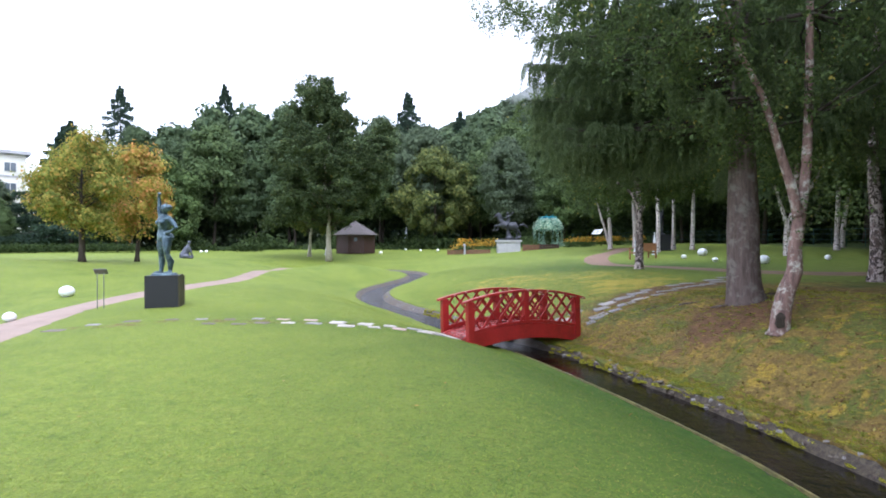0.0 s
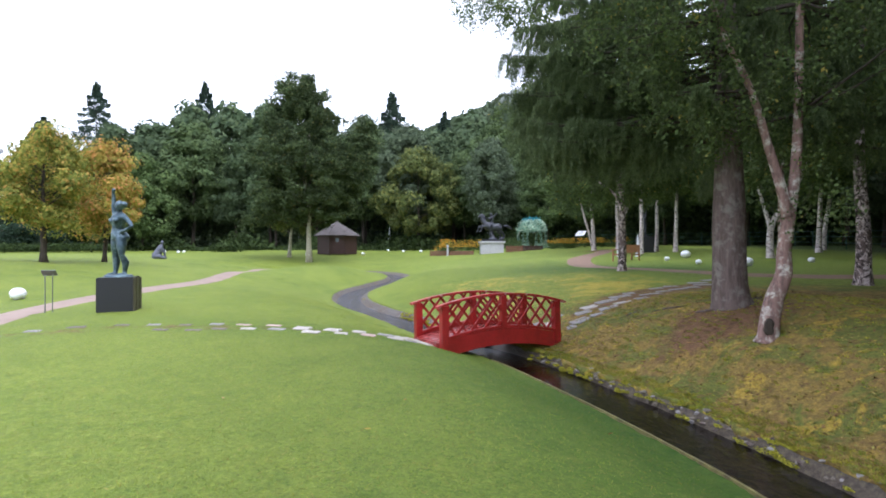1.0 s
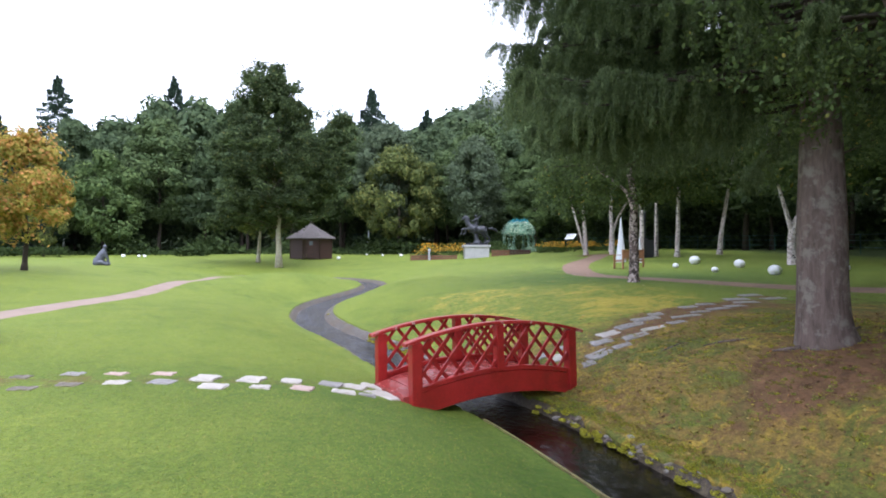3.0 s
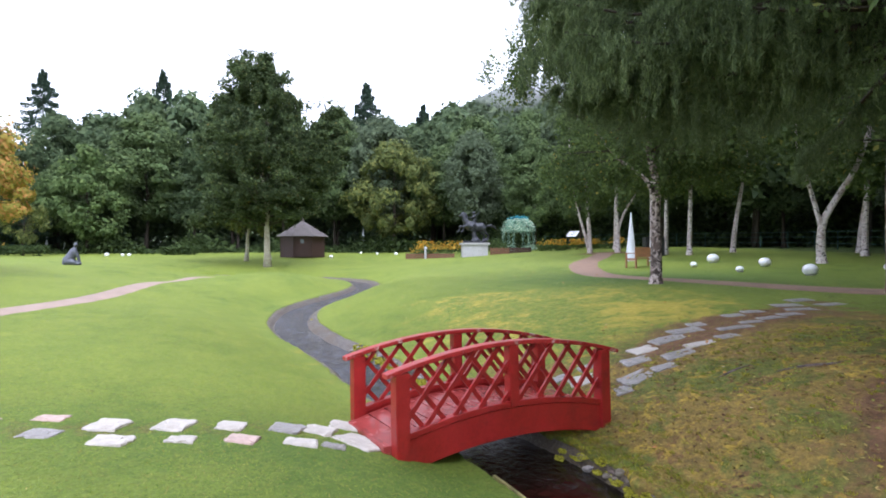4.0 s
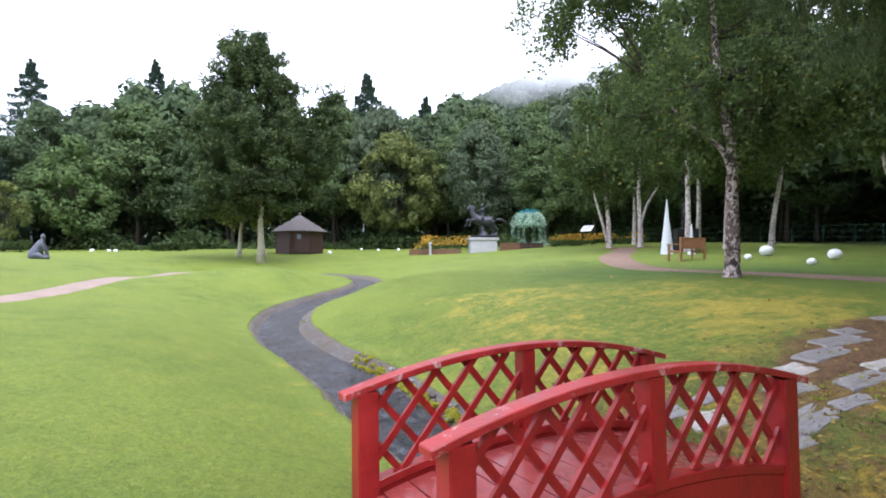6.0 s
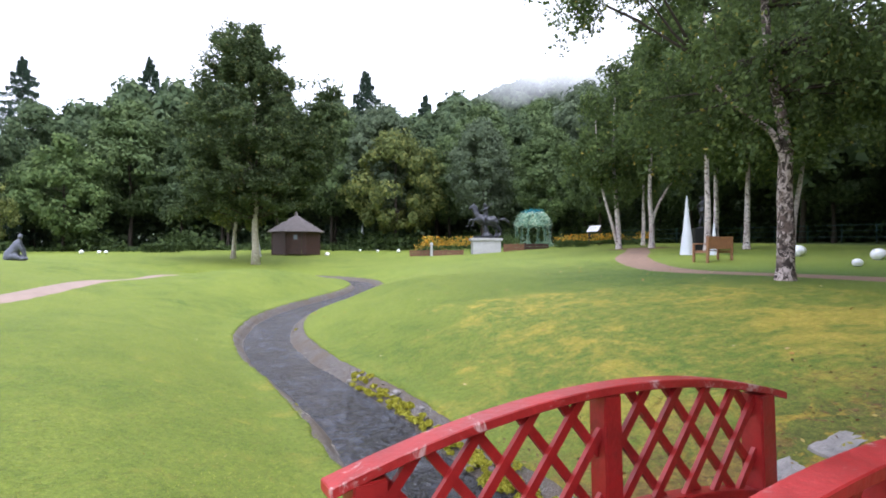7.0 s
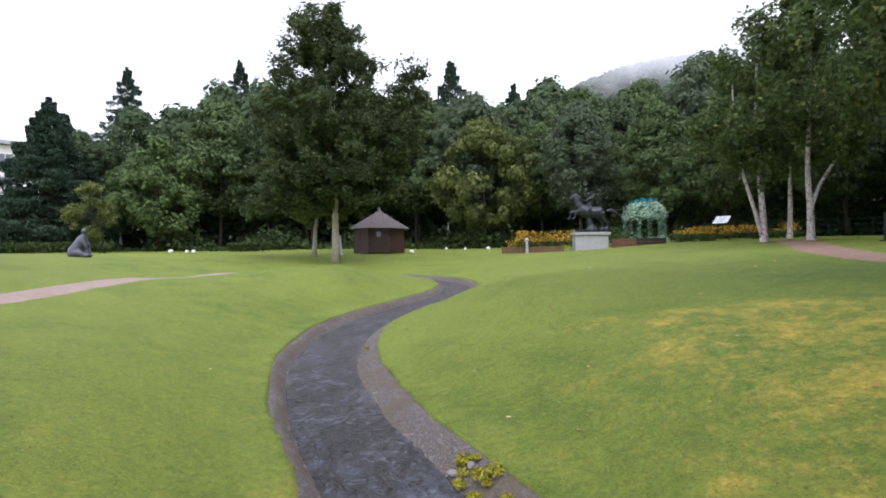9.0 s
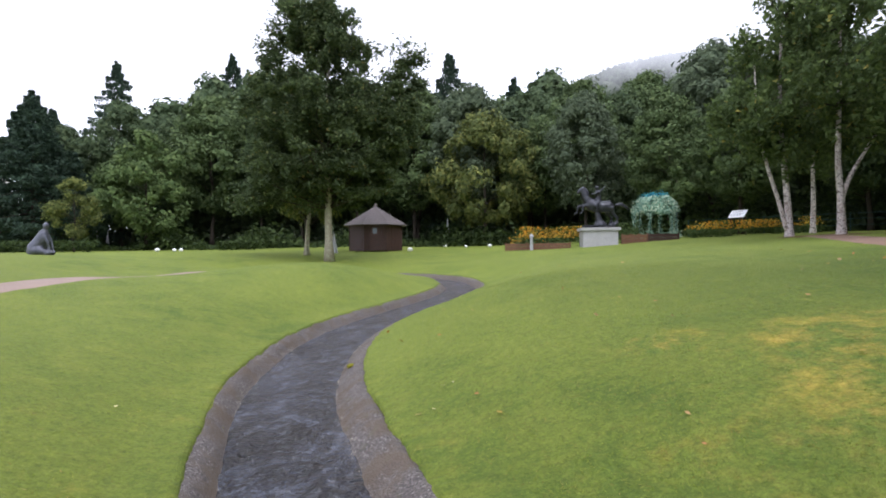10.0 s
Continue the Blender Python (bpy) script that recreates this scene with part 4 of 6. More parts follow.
def build_bench():
    z = ground_z(10.5, 27.9)
    b = holder("bench", (10.25, 27.5, z - 0.1), "brown wooden garden bench with slatted back beside the path", "bench", turn=27)
    w = 0.66
    for sx in (-1, 1):
        box_part("front_leg", (sx * w - 0.035, 0.2, -0.05), (sx * w + 0.035, 0.27, 0.62), WOOD_BENCH, b)
        leg = part("back_leg", box(bmesh.new(), (sx * w - 0.035, -0.28, -0.05), (sx * w + 0.035, -0.21, 0.88), 0.008), WOOD_BENCH, b)
        box_part("armrest", (sx * w - 0.045, -0.25, 0.622), (sx * w + 0.045, 0.3, 0.655), WOOD_BENCH, b)
        box_part("side_rail", (sx * w - 0.02, -0.21, 0.34), (sx * w + 0.02, 0.2, 0.4), WOOD_BENCH, b)
    for i in range(5):
        box_part("seat_slat", (-w - 0.02, -0.19 + i * 0.085, 0.404), (w + 0.02, -0.115 + i * 0.085, 0.43), WOOD_BENCH, b, 0.006)
    box_part("top_rail", (-w + 0.036, -0.275, 0.8), (w - 0.036, -0.225, 0.875), WOOD_BENCH, b)
    box_part("low_rail", (-w + 0.036, -0.275, 0.47), (w - 0.036, -0.225, 0.53), WOOD_BENCH, b)
    for i in range(14):
        x = -w + 0.09 + i * (2 * w - 0.18) / 13
        box_part("back_slat", (x - 0.034, -0.262, 0.532), (x + 0.034, -0.238, 0.798), WOOD_BENCH, b, 0.003)


# ---- sculpture ----
def fused(name, bm, material, place, turn, label, voxel):
    """A figure from overlapping limbs, fused into one skin."""
    ob = part(name, bm, material, smooth=True)
    ob.matrix_world = pose(*place, 0, 0, turn)
    mod = ob.modifiers.new("fuse", "REMESH")
    mod.mode, mod.voxel_size, mod.use_smooth_shade = "VOXEL", voxel, True
    sm = ob.modifiers.new("soften", "SMOOTH")
    sm.iterations, sm.factor = 3, 0.5
    return tagged(ob, label, "statue")


def standing_figure(k=1.0):
    bm = bmesh.new()

    def limb(pts, rad, seg=12):
        tube(bm, [[c * k for c in p] for p in pts], [r * k for r in rad], seg)

    def ball(c, r, s=(1, 1, 1)):
        q = bmesh.ops.create_icosphere(bm, subdivisions=3, radius=r * k)
        bmesh.ops.scale(bm, vec=s, verts=q["verts"])
        bmesh.ops.translate(bm, vec=[v * k for v in c], verts=q["verts"])
    limb([(0, 0, -0.02), (0, 0, 0.045)], [0.29, 0.26], 18)
    # standing leg, and the other set out and bent
    limb([(-0.13, 0.0, 0.04), (-0.13, 0.01, 0.12), (-0.135, 0.035, 0.3), (-0.12, 0.0, 0.46), (-0.105, 0, 0.64), (-0.08, 0.01, 0.84)], [0.05, 0.046, 0.075, 0.06, 0.098, 0.115])
    limb([(0.14, 0.04, 0.04), (0.14, 0.05, 0.12), (0.15, 0.06, 0.3), (0.135, -0.02, 0.46), (0.11, -0.01, 0.64), (0.075, 0.01, 0.84)], [0.05, 0.046, 0.075, 0.06, 0.098, 0.115])
    for sx, y in ((-0.14, -0.06), (0.16, -0.02)):
        ball((sx, y, 0.05), 0.06, (0.85, 1.9, 0.6))
    # hips swung to one side, narrow waist, broad chest
    ball((-0.02, 0.03, 0.87), 0.165, (1.12, 0.95, 0.85))
    ball((-0.09, 0.09, 0.84), 0.1)
    ball((0.06, 0.09, 0.84), 0.1)
    limb([(-0.02, 0.02, 0.8), (-0.03, 0.02, 0.92), (-0.02, 0.0, 1.03), (0.0, 0, 1.16), (0.01, 0.01, 1.27), (0.01, 0.02, 1.35)], [0.14, 0.15, 0.115, 0.14, 0.155, 0.07], 16)
    limb([(-0.15, 0.02, 1.3), (0.0, 0.03, 1.31), (0.16, 0.02, 1.27)], [0.065, 0.08, 0.065])
    for q in (-1, 1):
        ball((q * 0.075, -0.105, 1.19), 0.06)
    limb([(0.01, 0.02, 1.32), (0.03, 0.0, 1.43)], [0.055, 0.05])
    ball((0.05, -0.015, 1.51), 0.09, (0.88, 1.05, 1.2))
    ball((0.08, 0.06, 1.53), 0.075)
    limb([(-0.15, 0.02, 1.3), (-0.17, 0.0, 1.47), (-0.155, -0.01, 1.62), (-0.15, -0.03, 1.78), (-0.09, -0.05, 1.87)], [0.06, 0.055, 0.044, 0.034, 0.04])
    limb([(0.16, 0.02, 1.27), (0.27, 0.07, 1.15), (0.36, 0.06, 1.07), (0.25, 0.0, 0.99), (0.13, -0.03, 0.95)], [0.06, 0.05, 0.042, 0.036, 0.042])
    return bm


def kneeling_figure():
    bm = bmesh.new()

    def ball(c, r, s=(1, 1, 1)):
        q = bmesh.ops.create_icosphere(bm, subdivisions=3, radius=r)
        bmesh.ops.scale(bm, vec=s, verts=q["verts"])
        bmesh.ops.translate(bm, vec=c, verts=q["verts"])
    tube(bm, [(-0.35, 0, -0.05), (-0.3, 0, 0.12), (-0.1, 0, 0.35), (0.1, 0, 0.62), (0.16, 0, 0.8)], [0.3, 0.34, 0.28, 0.24, 0.1], 14)
    ball((0.18, 0, 0.92), 0.13)
    tube(bm, [(0.12, 0.15, 0.7), (0.32, 0.16, 0.4), (0.42, 0.12, 0.1), (0.5, 0.1, 0.0)], [0.08, 0.07, 0.06, 0.08], 10)
    tube(bm, [(0.12, -0.15, 0.7), (0.32, -0.16, 0.4), (0.42, -0.12, 0.1), (0.5, -0.1, 0.0)], [0.08, 0.07, 0.06, 0.08], 10)
    tube(bm, [(-0.3, 0.2, 0.1), (0.1, 0.22, 0.1), (0.4, 0.2, -0.02)], [0.16, 0.13, 0.08], 10)
    tube(bm, [(-0.3, -0.2, 0.1), (0.1, -0.22, 0.1), (0.4, -0.2, -0.02)], [0.16, 0.13, 0.08], 10)
    return bm


def horse_and_rider():
    bm = bmesh.new()

    def limb(pts, rad, seg=12):
        tube(bm, pts, rad, seg)
    limb([(-0.95, 0, 1.18), (-0.7, 0, 1.22), (-0.1, 0, 1.2), (0.45, 0, 1.34), (0.75, 0, 1.5)], [0.2, 0.4, 0.36, 0.42, 0.28], 16)
    limb([(0.6, 0, 1.5), (0.85, 0, 1.85), (0.95, 0, 2.2), (0.98, 0, 2.38)], [0.32, 0.24, 0.18, 0.14], 14)
    limb([(0.9, 0, 2.4), (1.12, 0, 2.28), (1.32, 0, 2.05)], [0.14, 0.13, 0.08], 12)
    limb([(0.93, 0.06, 2.45), (0.95, 0.07, 2.62)], [0.05, 0.015], 8)
    limb([(0.93, -0.06, 2.45), (0.95, -0.07, 2.62)], [0.05, 0.015], 8)
    limb([(0.6, 0, 1.95), (0.72, 0, 2.2), (0.82, 0, 2.45)], [0.1, 0.12, 0.06], 8)
    for s, fwd in ((-1, 0.25), (1, 0.0)):
        limb([(0.6, s * 0.18, 1.3), (1.0 + fwd, s * 0.18, 1.25), (1.05 + fwd, s * 0.18, 0.85), (1.25 + fwd, s * 0.18, 0.75)], [0.16, 0.1, 0.07, 0.07], 10)
    for s, back in ((-1, 0.0), (1, -0.25)):
        limb([(-0.75, s * 0.2, 1.15), (-0.65 + back, s * 0.2, 0.75), (-0.95 + back, s * 0.2, 0.45), (-0.8 + back, s * 0.2, 0.05)], [0.24, 0.13, 0.08, 0.08], 10)
    limb([(-1.1, 0, 1.3), (-1.5, 0, 1.35), (-1.85, 0, 1.15), (-2.0, 0, 0.95)], [0.1, 0.12, 0.1, 0.03], 10)
    limb([(0.0, 0, 1.45), (-0.02, 0, 1.85), (0.02, 0, 2.15), (0.03, 0, 2.25)], [0.2, 0.17, 0.2, 0.08], 12)
    q = bmesh.ops.create_icosphere(bm, subdivisions=3, radius=0.15)
    bmesh.ops.translate(bm, vec=(0.05, 0, 2.43), verts=q["verts"])
    for s in (-1, 1):
        limb([(0.02, s * 0.15, 1.5), (0.3, s * 0.42, 1.3), (0.2, s * 0.45, 0.9)], [0.14, 0.1, 0.07], 10)
    limb([(0.02, -0.2, 2.15), (-0.3, -0.3, 2.3), (-0.62, -0.3, 2.6)], [0.08, 0.06, 0.05], 10)
    limb([(0.02, 0.2, 2.15), (0.3, 0.3, 2.0), (0.55, 0.2, 2.0)], [0.08, 0.06, 0.05], 10)
    limb([(-0.1, 0, 0.0), (-0.05, 0, 0.3), (0.1, 0, 1.0)], [0.5, 0.25, 0.14], 12)
    limb([(-1.0, 0, 0.0), (-0.9, 0, 0.15)], [0.4, 0.3], 12)
    return bm


def build_statues():
    px, py = -6.72, 12.85
    z = ground_z(px, py)
    ped = holder("pedestal", (px, py, z), "black granite block pedestal with mossy rough-cut sides on the lawn", "pedestal", turn=17)
    box_part("core", (-0.36, -0.36, -0.12), (0.355, 0.36, 0.75), GRANITE, ped, 0.01)
    for i in range(4):
        box_part("side_slab", (0.359, -0.36 + i * 0.18, -0.1), (0.385 + 0.012 * (i % 2), -0.186 + i * 0.18, 0.73 + 0.02 * (i % 3)), GRANITE_SIDE, ped, 0.008, "mossy brown rough-cut slab")
    fused("statue", standing_figure(1.06), BRONZE, (px + 0.0, py, z + 0.755), -30, "green-patinated bronze standing statue with one arm raised", 0.016)
    kx, ky = -16.6, 34.8
    kneel = kneeling_figure()
    bmesh.ops.scale(kneel, vec=(0.74, 0.85, 1.08), verts=kneel.verts)
    fused("statue", kneel, GREY_BRONZE, (kx, ky, ground_z(kx, ky) + 0.03), 15, "dark bronze crouching statue on the grass", 0.035)
    # equestrian group on a pale plinth
    hx, hy = 6.3, 52.0
    z = ground_z(hx, hy)
    pl = holder("plinth", (hx, hy, z), "pale weathered stone plinth with a stepped cap among flowers", "plinth")
    box_part("base", (-1.08, -0.75, -0.25), (1.08, 0.75, 0.95), WHITE_STONE, pl, 0.03)
    box_part("cap", (-1.22, -0.87, 0.952), (1.22, 0.87, 1.15), WHITE_STONE, pl, 0.03)
    box_part("rock_base", (-1.05, -0.5, 1.152), (1.05, 0.5, 1.32), BRONZE_DARK, pl, 0.08)
    fused("statue", horse_and_rider(), BRONZE_DARK, (hx, hy, z + 1.29), 186, "dark bronze rearing horse with rider statue", 0.05)
    # dark plinth with a small standing bronze behind the bench
    dx, dy = 14.4, 35.4
    z = ground_z(dx, dy)
    p2 = holder("pedestal", (dx, dy, z), "dark stone block pedestal under birches", "pedestal", turn=-12)
    box_part("core", (-0.5, -0.45, -0.1), (0.5, 0.45, 1.05), GRANITE, p2, 0.02)
    box_part("base_slab", (-0.6, -0.55, -0.12), (0.6, 0.55, 0.03), GRANITE, p2, 0.02)
    fused("statue", standing_figure(0.95), BRONZE_DARK, (dx, dy, z + 1.06), 100, "small dark bronze statue on a block pedestal", 0.02)
    lx, ly = -32.5, 38.0
    z = ground_z(lx, ly)
    p3 = holder("pedestal", (lx, ly, z), "low grey stone pedestal by the hedge", "pedestal")
    box_part("core", (-0.45, -0.45, -0.2), (0.45, 0.45, 0.45), GRANITE, p3, 0.02)
    fused("statue", standing_figure(0.85), BRONZE_DARK, (lx, ly, z + 0.46), -30, "dark bronze statue on a low pedestal", 0.03)


# ---- hut ----
def build_hut():
    hx, hy = -9.6, 58.9
    z = ground_z(hx, hy) - 0.05
    hut = holder("summer_house", (hx, hy, z), "dark brown eight-sided wooden summer house with a pointed shingle roof", "garden hut", turn=11)
    n, r, h = 8, 2.15, 2.05
    cor = [(r * math.cos(2 * math.pi * (i + 0.5) / n), r * math.sin(2 * math.pi * (i + 0.5) / n)) for i in range(n)]
    for i in range(n):
        a, b = Vector((*cor[i], 0)), Vector((*cor[(i + 1) % n], 0))
        d = (b - a).normalized()
        boards = 9
        for k in range(boards):
            p, q = a.lerp(b, k / boards), a.lerp(b, (k + 1) / boards)
            out = Vector((d.y, -d.x, 0)) * (0.03 if k % 2 else 0.022)
            bm = bmesh.new()
            vs = [bm.verts.new(v) for v in (p + d * 0.006 - out, q - d * 0.006 - out, q - d * 0.006 + out, p + d * 0.006 + out)]
            vt = [bm.verts.new(v.co + Vector((0, 0, h))) for v in vs]
            for f in ((vs[3], vs[2], vs[1], vs[0]), (vt[0], vt[1], vt[2], vt[3])):
                bm.faces.new(f)
            for j in range(4):
                bm.faces.new((vs[j], vs[(j + 1) % 4], vt[(j + 1) % 4], vt[j]))
            bmesh.ops.recalc_face_normals(bm, faces=bm.faces)
            part("wall_board", bm, WOOD_DARK, hut)
        part("corner_post", tube(bmesh.new(), [(a.x, a.y, -0.1), (a.x, a.y, h)], [0.07, 0.07], 6), WOOD_DARK, hut)
    # door and window towards the garden
    door = box_part("door", (-0.45, -r * 0.97 - 0.02, 0.05), (0.45, -r * 0.97 + 0.06, 1.95), WOOD_DARK, hut, 0.01)
    box_part("pane", (-0.2, -r * 0.97 - 0.03, 1.3), (0.12, -r * 0.97 - 0.022, 1.7), GLASS_DARK, door, 0.0)
    # roof of overlapping shingle courses
    courses, rr, rise = 12, 2.62, 1.55
    for c in range(courses):
        f0, f1 = c / courses, min((c + 1.25) / courses, 1)
        bm = bmesh.new()
        lo = [bm.verts.new((rr * (1 - f0) * math.cos(2 * math.pi * (i + 0.5) / n), rr * (1 - f0) * math.sin(2 * math.pi * (i + 0.5) / n), h - 0.08 + rise * f0 + 0.045)) for i in range(n)]
        hi = [bm.verts.new((max(rr * (1 - f1), 0.03) * math.cos(2 * math.pi * (i + 0.5) / n), max(rr * (1 - f1), 0.03) * math.sin(2 * math.pi * (i + 0.5) / n), h - 0.08 + rise * f1 + 0.01)) for i in range(n)]
        un = [bm.verts.new(v.co - Vector((0, 0, 0.06))) for v in lo]
        for i in range(n):
            j = (i + 1) % n
            bm.faces.new((lo[i], lo[j], hi[j], hi[i]))
            bm.faces.new((un[i], un[j], lo[j], lo[i]))
        if c == 0:
            bm.faces.new(un[::-1])
        part("shingle_course", bm, SHINGLE, hut)
    part("finial", tube(bmesh.new(), [(0, 0, h + rise - 0.12), (0, 0, h + rise + 0.12), (0, 0, h + rise + 0.2)], [0.16, 0.1, 0.02], 8), SHINGLE, hut)


# ---- arbour, flower beds, panel, fences ----
def build_arbour():
    ax, ay = 10.8, 55.2
    z = ground_z(ax, ay)
    arb = holder("flower_arbour", (ax, ay, z), "round arbour covered in green and turquoise artificial flowers", "arbour")
    rng = np.random.default_rng(21)
    r, hp, rise = 1.42, 1.85, 1.3
    n = 6
    for i in range(n):
        a = 2 * math.pi * i / n
        c, s = r * math.cos(a), r * math.sin(a)
        part("post", tube(bmesh.new(), [(c, s, -0.1), (c, s, hp)], [0.045, 0.045], 8), FENCE_GREEN, arb)
        pts = np.column_stack([c + rng.normal(0, 0.085, 260), s + rng.normal(0, 0.085, 260), rng.uniform(0.0, hp, 260)])
        leaves("garland", pts, 0.1, ARBOUR, arb, rng)["kind"] = "stuff"
        q = np.column_stack([c * 1.02 + rng.normal(0, 0.15, 260), s * 1.02 + rng.normal(0, 0.15, 260), np.abs(rng.normal(0.25, 0.2, 260))])
        leaves("foot_bush", q, 0.11, ARBOUR, arb, rng)["kind"] = "stuff"
        rib = [(r * math.cos(q) * math.cos(a), r * math.cos(q) * math.sin(a), hp + rise * math.sin(q)) for q in np.linspace(0, math.pi / 2, 8)]
        part("rib", tube(bmesh.new(), rib, [0.03] * 8, 6), FENCE_GREEN, arb)
    m = 3000
    th, ph = rng.uniform(0, 2 * math.pi, m), np.arcsin(rng.uniform(0.05, 1, m))
    rad = r * rng.normal(1.02, 0.06, m) * (1 + 0.05 * np.sin(5 * th) + 0.04 * np.sin(11 * th + 4 * ph))
    p = np.column_stack([rad * np.cos(ph) * np.cos(th), rad * np.cos(ph) * np.sin(th), hp + rise * np.sin(ph) * rad / r])
    # trailing ends round the rim
    edge = rng.uniform(0, 2 * math.pi, 900)
    hang = np.abs(rng.normal(0, 1, 900)) * (0.04 + 0.2 * np.clip(np.sin(3 * edge + 1) * np.sin(7 * edge), 0, 1))
    e = np.column_stack([r * 1.03 * np.cos(edge), r * 1.03 * np.sin(edge), hp + 0.1 - hang]) + rng.normal(0, 0.05, (900, 3))
    p = np.concatenate([p, e])
    top = p[:, 2] > hp + rise * 0.86 + 0.06 * np.sin(9 * np.arctan2(p[:, 1], p[:, 0]))
    out = (p - np.array([0, 0, hp])) / r
    leaves("dome_foliage", p[~top], 0.14, ARBOUR, arb, rng, facing=out[~top])["kind"] = "stuff"
    leaves("dome_top", p[top], 0.13, ARBOUR_BLUE, arb, rng, facing=out[top], label="turquoise blue flower top")["kind"] = "stuff"


def flower_bed(x, y, rx, ry, h, n, seed, material=FLOWER, label="orange and yellow flower clump in a bed"):
    rng = np.random.default_rng(seed)
    z = ground_z(x, y)
    bed = holder("flower_bed", (x, y, z), label, "flowers", "flower beds")
    k = int(rx * 4) + 3
    cs = np.column_stack([rng.uniform(-rx, rx, k), rng.uniform(-ry, ry, k), rng.uniform(0.25, 0.75, k) * h])
    pick = cs[rng.integers(0, k, n)] + rng.normal(size=(n, 3)) * np.array([0.28, 0.22, 0.22 * h])
    pick[:, 2] = np.clip(pick[:, 2], 0.0, h)
    low = pick[:, 2] < h * 0.48
    leaves("foliage", pick[low], 0.16, LEAF_LIGHT, bed, rng)
    leaves("blossom", pick[~low], 0.13, material, bed, rng)


def hedge(x0, y0, x1, y1, w, h, n, seed, label):
    rng = np.random.default_rng(seed)
    u = rng.uniform(0, 1, n)
    d = np.array([x1 - x0, y1 - y0])
    ln = np.linalg.norm(d)
    nr = np.array([-d[1], d[0]]) / ln
    s = rng.uniform(-w, w, n)
    x, y = x0 + d[0] * u + nr[0] * s, y0 + d[1] * u + nr[1] * s
    z = land(x, y) + h * np.sqrt(rng.uniform(0, 1, n)) * rng.uniform(0.9, 1.05, n)
    ob = leaves("hedge", np.column_stack([x, y, z]), 0.2, HEDGE, None, rng)
    return tagged(ob, label, "hedge", kind="stuff")


def build_beds():
    flower_bed(3.6, 53.6, 1.9, 0.8, 1.45, 3400, 31)
    flower_bed(1.9, 54.2, 0.9, 0.6, 0.95, 1100, 32)
    flower_bed(13.2, 51.6, 1.9, 0.8, 0.95, 3000, 33)
    flower_bed(16.4, 51.0, 0.8, 0.6, 0.9, 1400, 34)
    flower_bed(18.2, 50.6, 0.6, 0.5, 0.95, 800, 35)
    flower_bed(8.7, 54.2, 0.7, 0.5, 1.3, 900, 36, LEAF_LIGHT, "leafy green border plant beside the plinth")
    # low board edging in front of the beds
    runs = [((0.4, 53.2), (4.6, 52.2), 0.5), ((7.6, 51.5), (9.2, 51.4), 0.6), ((9.2, 51.4), (11.1, 51.4), 0.5)]
    for i, ((x0, y0), (x1, y1), h) in enumerate(runs):
        ln, ang = math.hypot(x1 - x0, y1 - y0), math.degrees(math.atan2(y1 - y0, x1 - x0))
        e = holder("board_edging", (x0, y0, min(ground_z(x0, y0), ground_z(x1, y1))), "low brown board edging round a flower bed", "edging", "bed edgings", ang)
        k = 3
        for j in range(k):
            box_part("board", (0, -0.03, -0.15 + j * (h + 0.15) / k), (ln, 0.03, -0.15 + (j + 1) * (h + 0.15) / k - 0.015), WOOD_EDGE if i < 2 else WOOD_DARK, e, 0.008)
        for u in np.linspace(0.05, ln - 0.05, 4):
            box_part("stake", (u - 0.04, -0.075, -0.15), (u + 0.04, -0.033, h + 0.05), WOOD_EDGE if i < 2 else WOOD_DARK, e, 0.006)
    fx, fy = 2.1, 52.4
    f = holder("marker_post", (fx, fy, ground_z(fx, fy)), "small white post with a rounded cap", "post")
    part("shaft", tube(bmesh.new(), [(0, 0, -0.1), (0, 0, 0.85)], [0.11, 0.09], 12), WHITE_STONE, f)
    part("cap", tube(bmesh.new(), [(0, 0, 0.852), (0, 0, 0.9), (0, 0, 1.0), (0, 0, 1.06)], [0.15, 0.16, 0.1, 0.02], 12), WHITE_STONE, f)
    # tilted information board
    px, py = 15.0, 52.3
    z = ground_z(px, py)
    p = holder("information_board", (px, py, z), "white tilted information board on two dark legs", "sign", turn=-52)
    for sx in (-0.45, 0.45):
        box_part("leg", (sx - 0.04, 0.0, -0.1), (sx + 0.04, 0.08, 1.15), WOOD_DARK, p)
    board = part("panel", box(bmesh.new(), (-0.5, -0.36, -0.02), (0.5, 0.36, 0.02), 0.008), WHITE, p)
    board.matrix_local = pose(0, 0.0, 1.35, 42, 0, 0)
    for i in range(6):
        part("text_line", box(bmesh.new(), (-0.42, 0.27 - i * 0.1, 0.021), (0.38 - 0.1 * (i % 3), 0.3 - i * 0.1, 0.0225)), STEEL, board)


def build_fence():
    """Green net fence of posts and rails at the wood's edge."""
    fence = holder("net_fence", (0, 0, 0), "green painted post and rail fence at the edge of the wood", "fence")
    line = resample(smooth_line([(14, 58), (20, 55), (26, 49), (28, 41), (26.5, 34), (25.5, 27), (25, 18)], 8), 2.4)
    ps = [Vector((x, y, ground_z(x, y))) for x, y in line]
    for p in ps:
        part("post", tube(bmesh.new(), [p + Vector((0, 0, -0.1)), p + Vector((0, 0, 1.2))], [0.03, 0.03], 6), FENCE_GREEN, fence)
    for a, b in zip(ps, ps[1:]):
        for h in (0.4, 0.8, 1.15):
            part("rail", tube(bmesh.new(), [a + Vector((0, 0, h)), b + Vector((0, 0, h))], [0.018, 0.018], 5), FENCE_GREEN, fence)


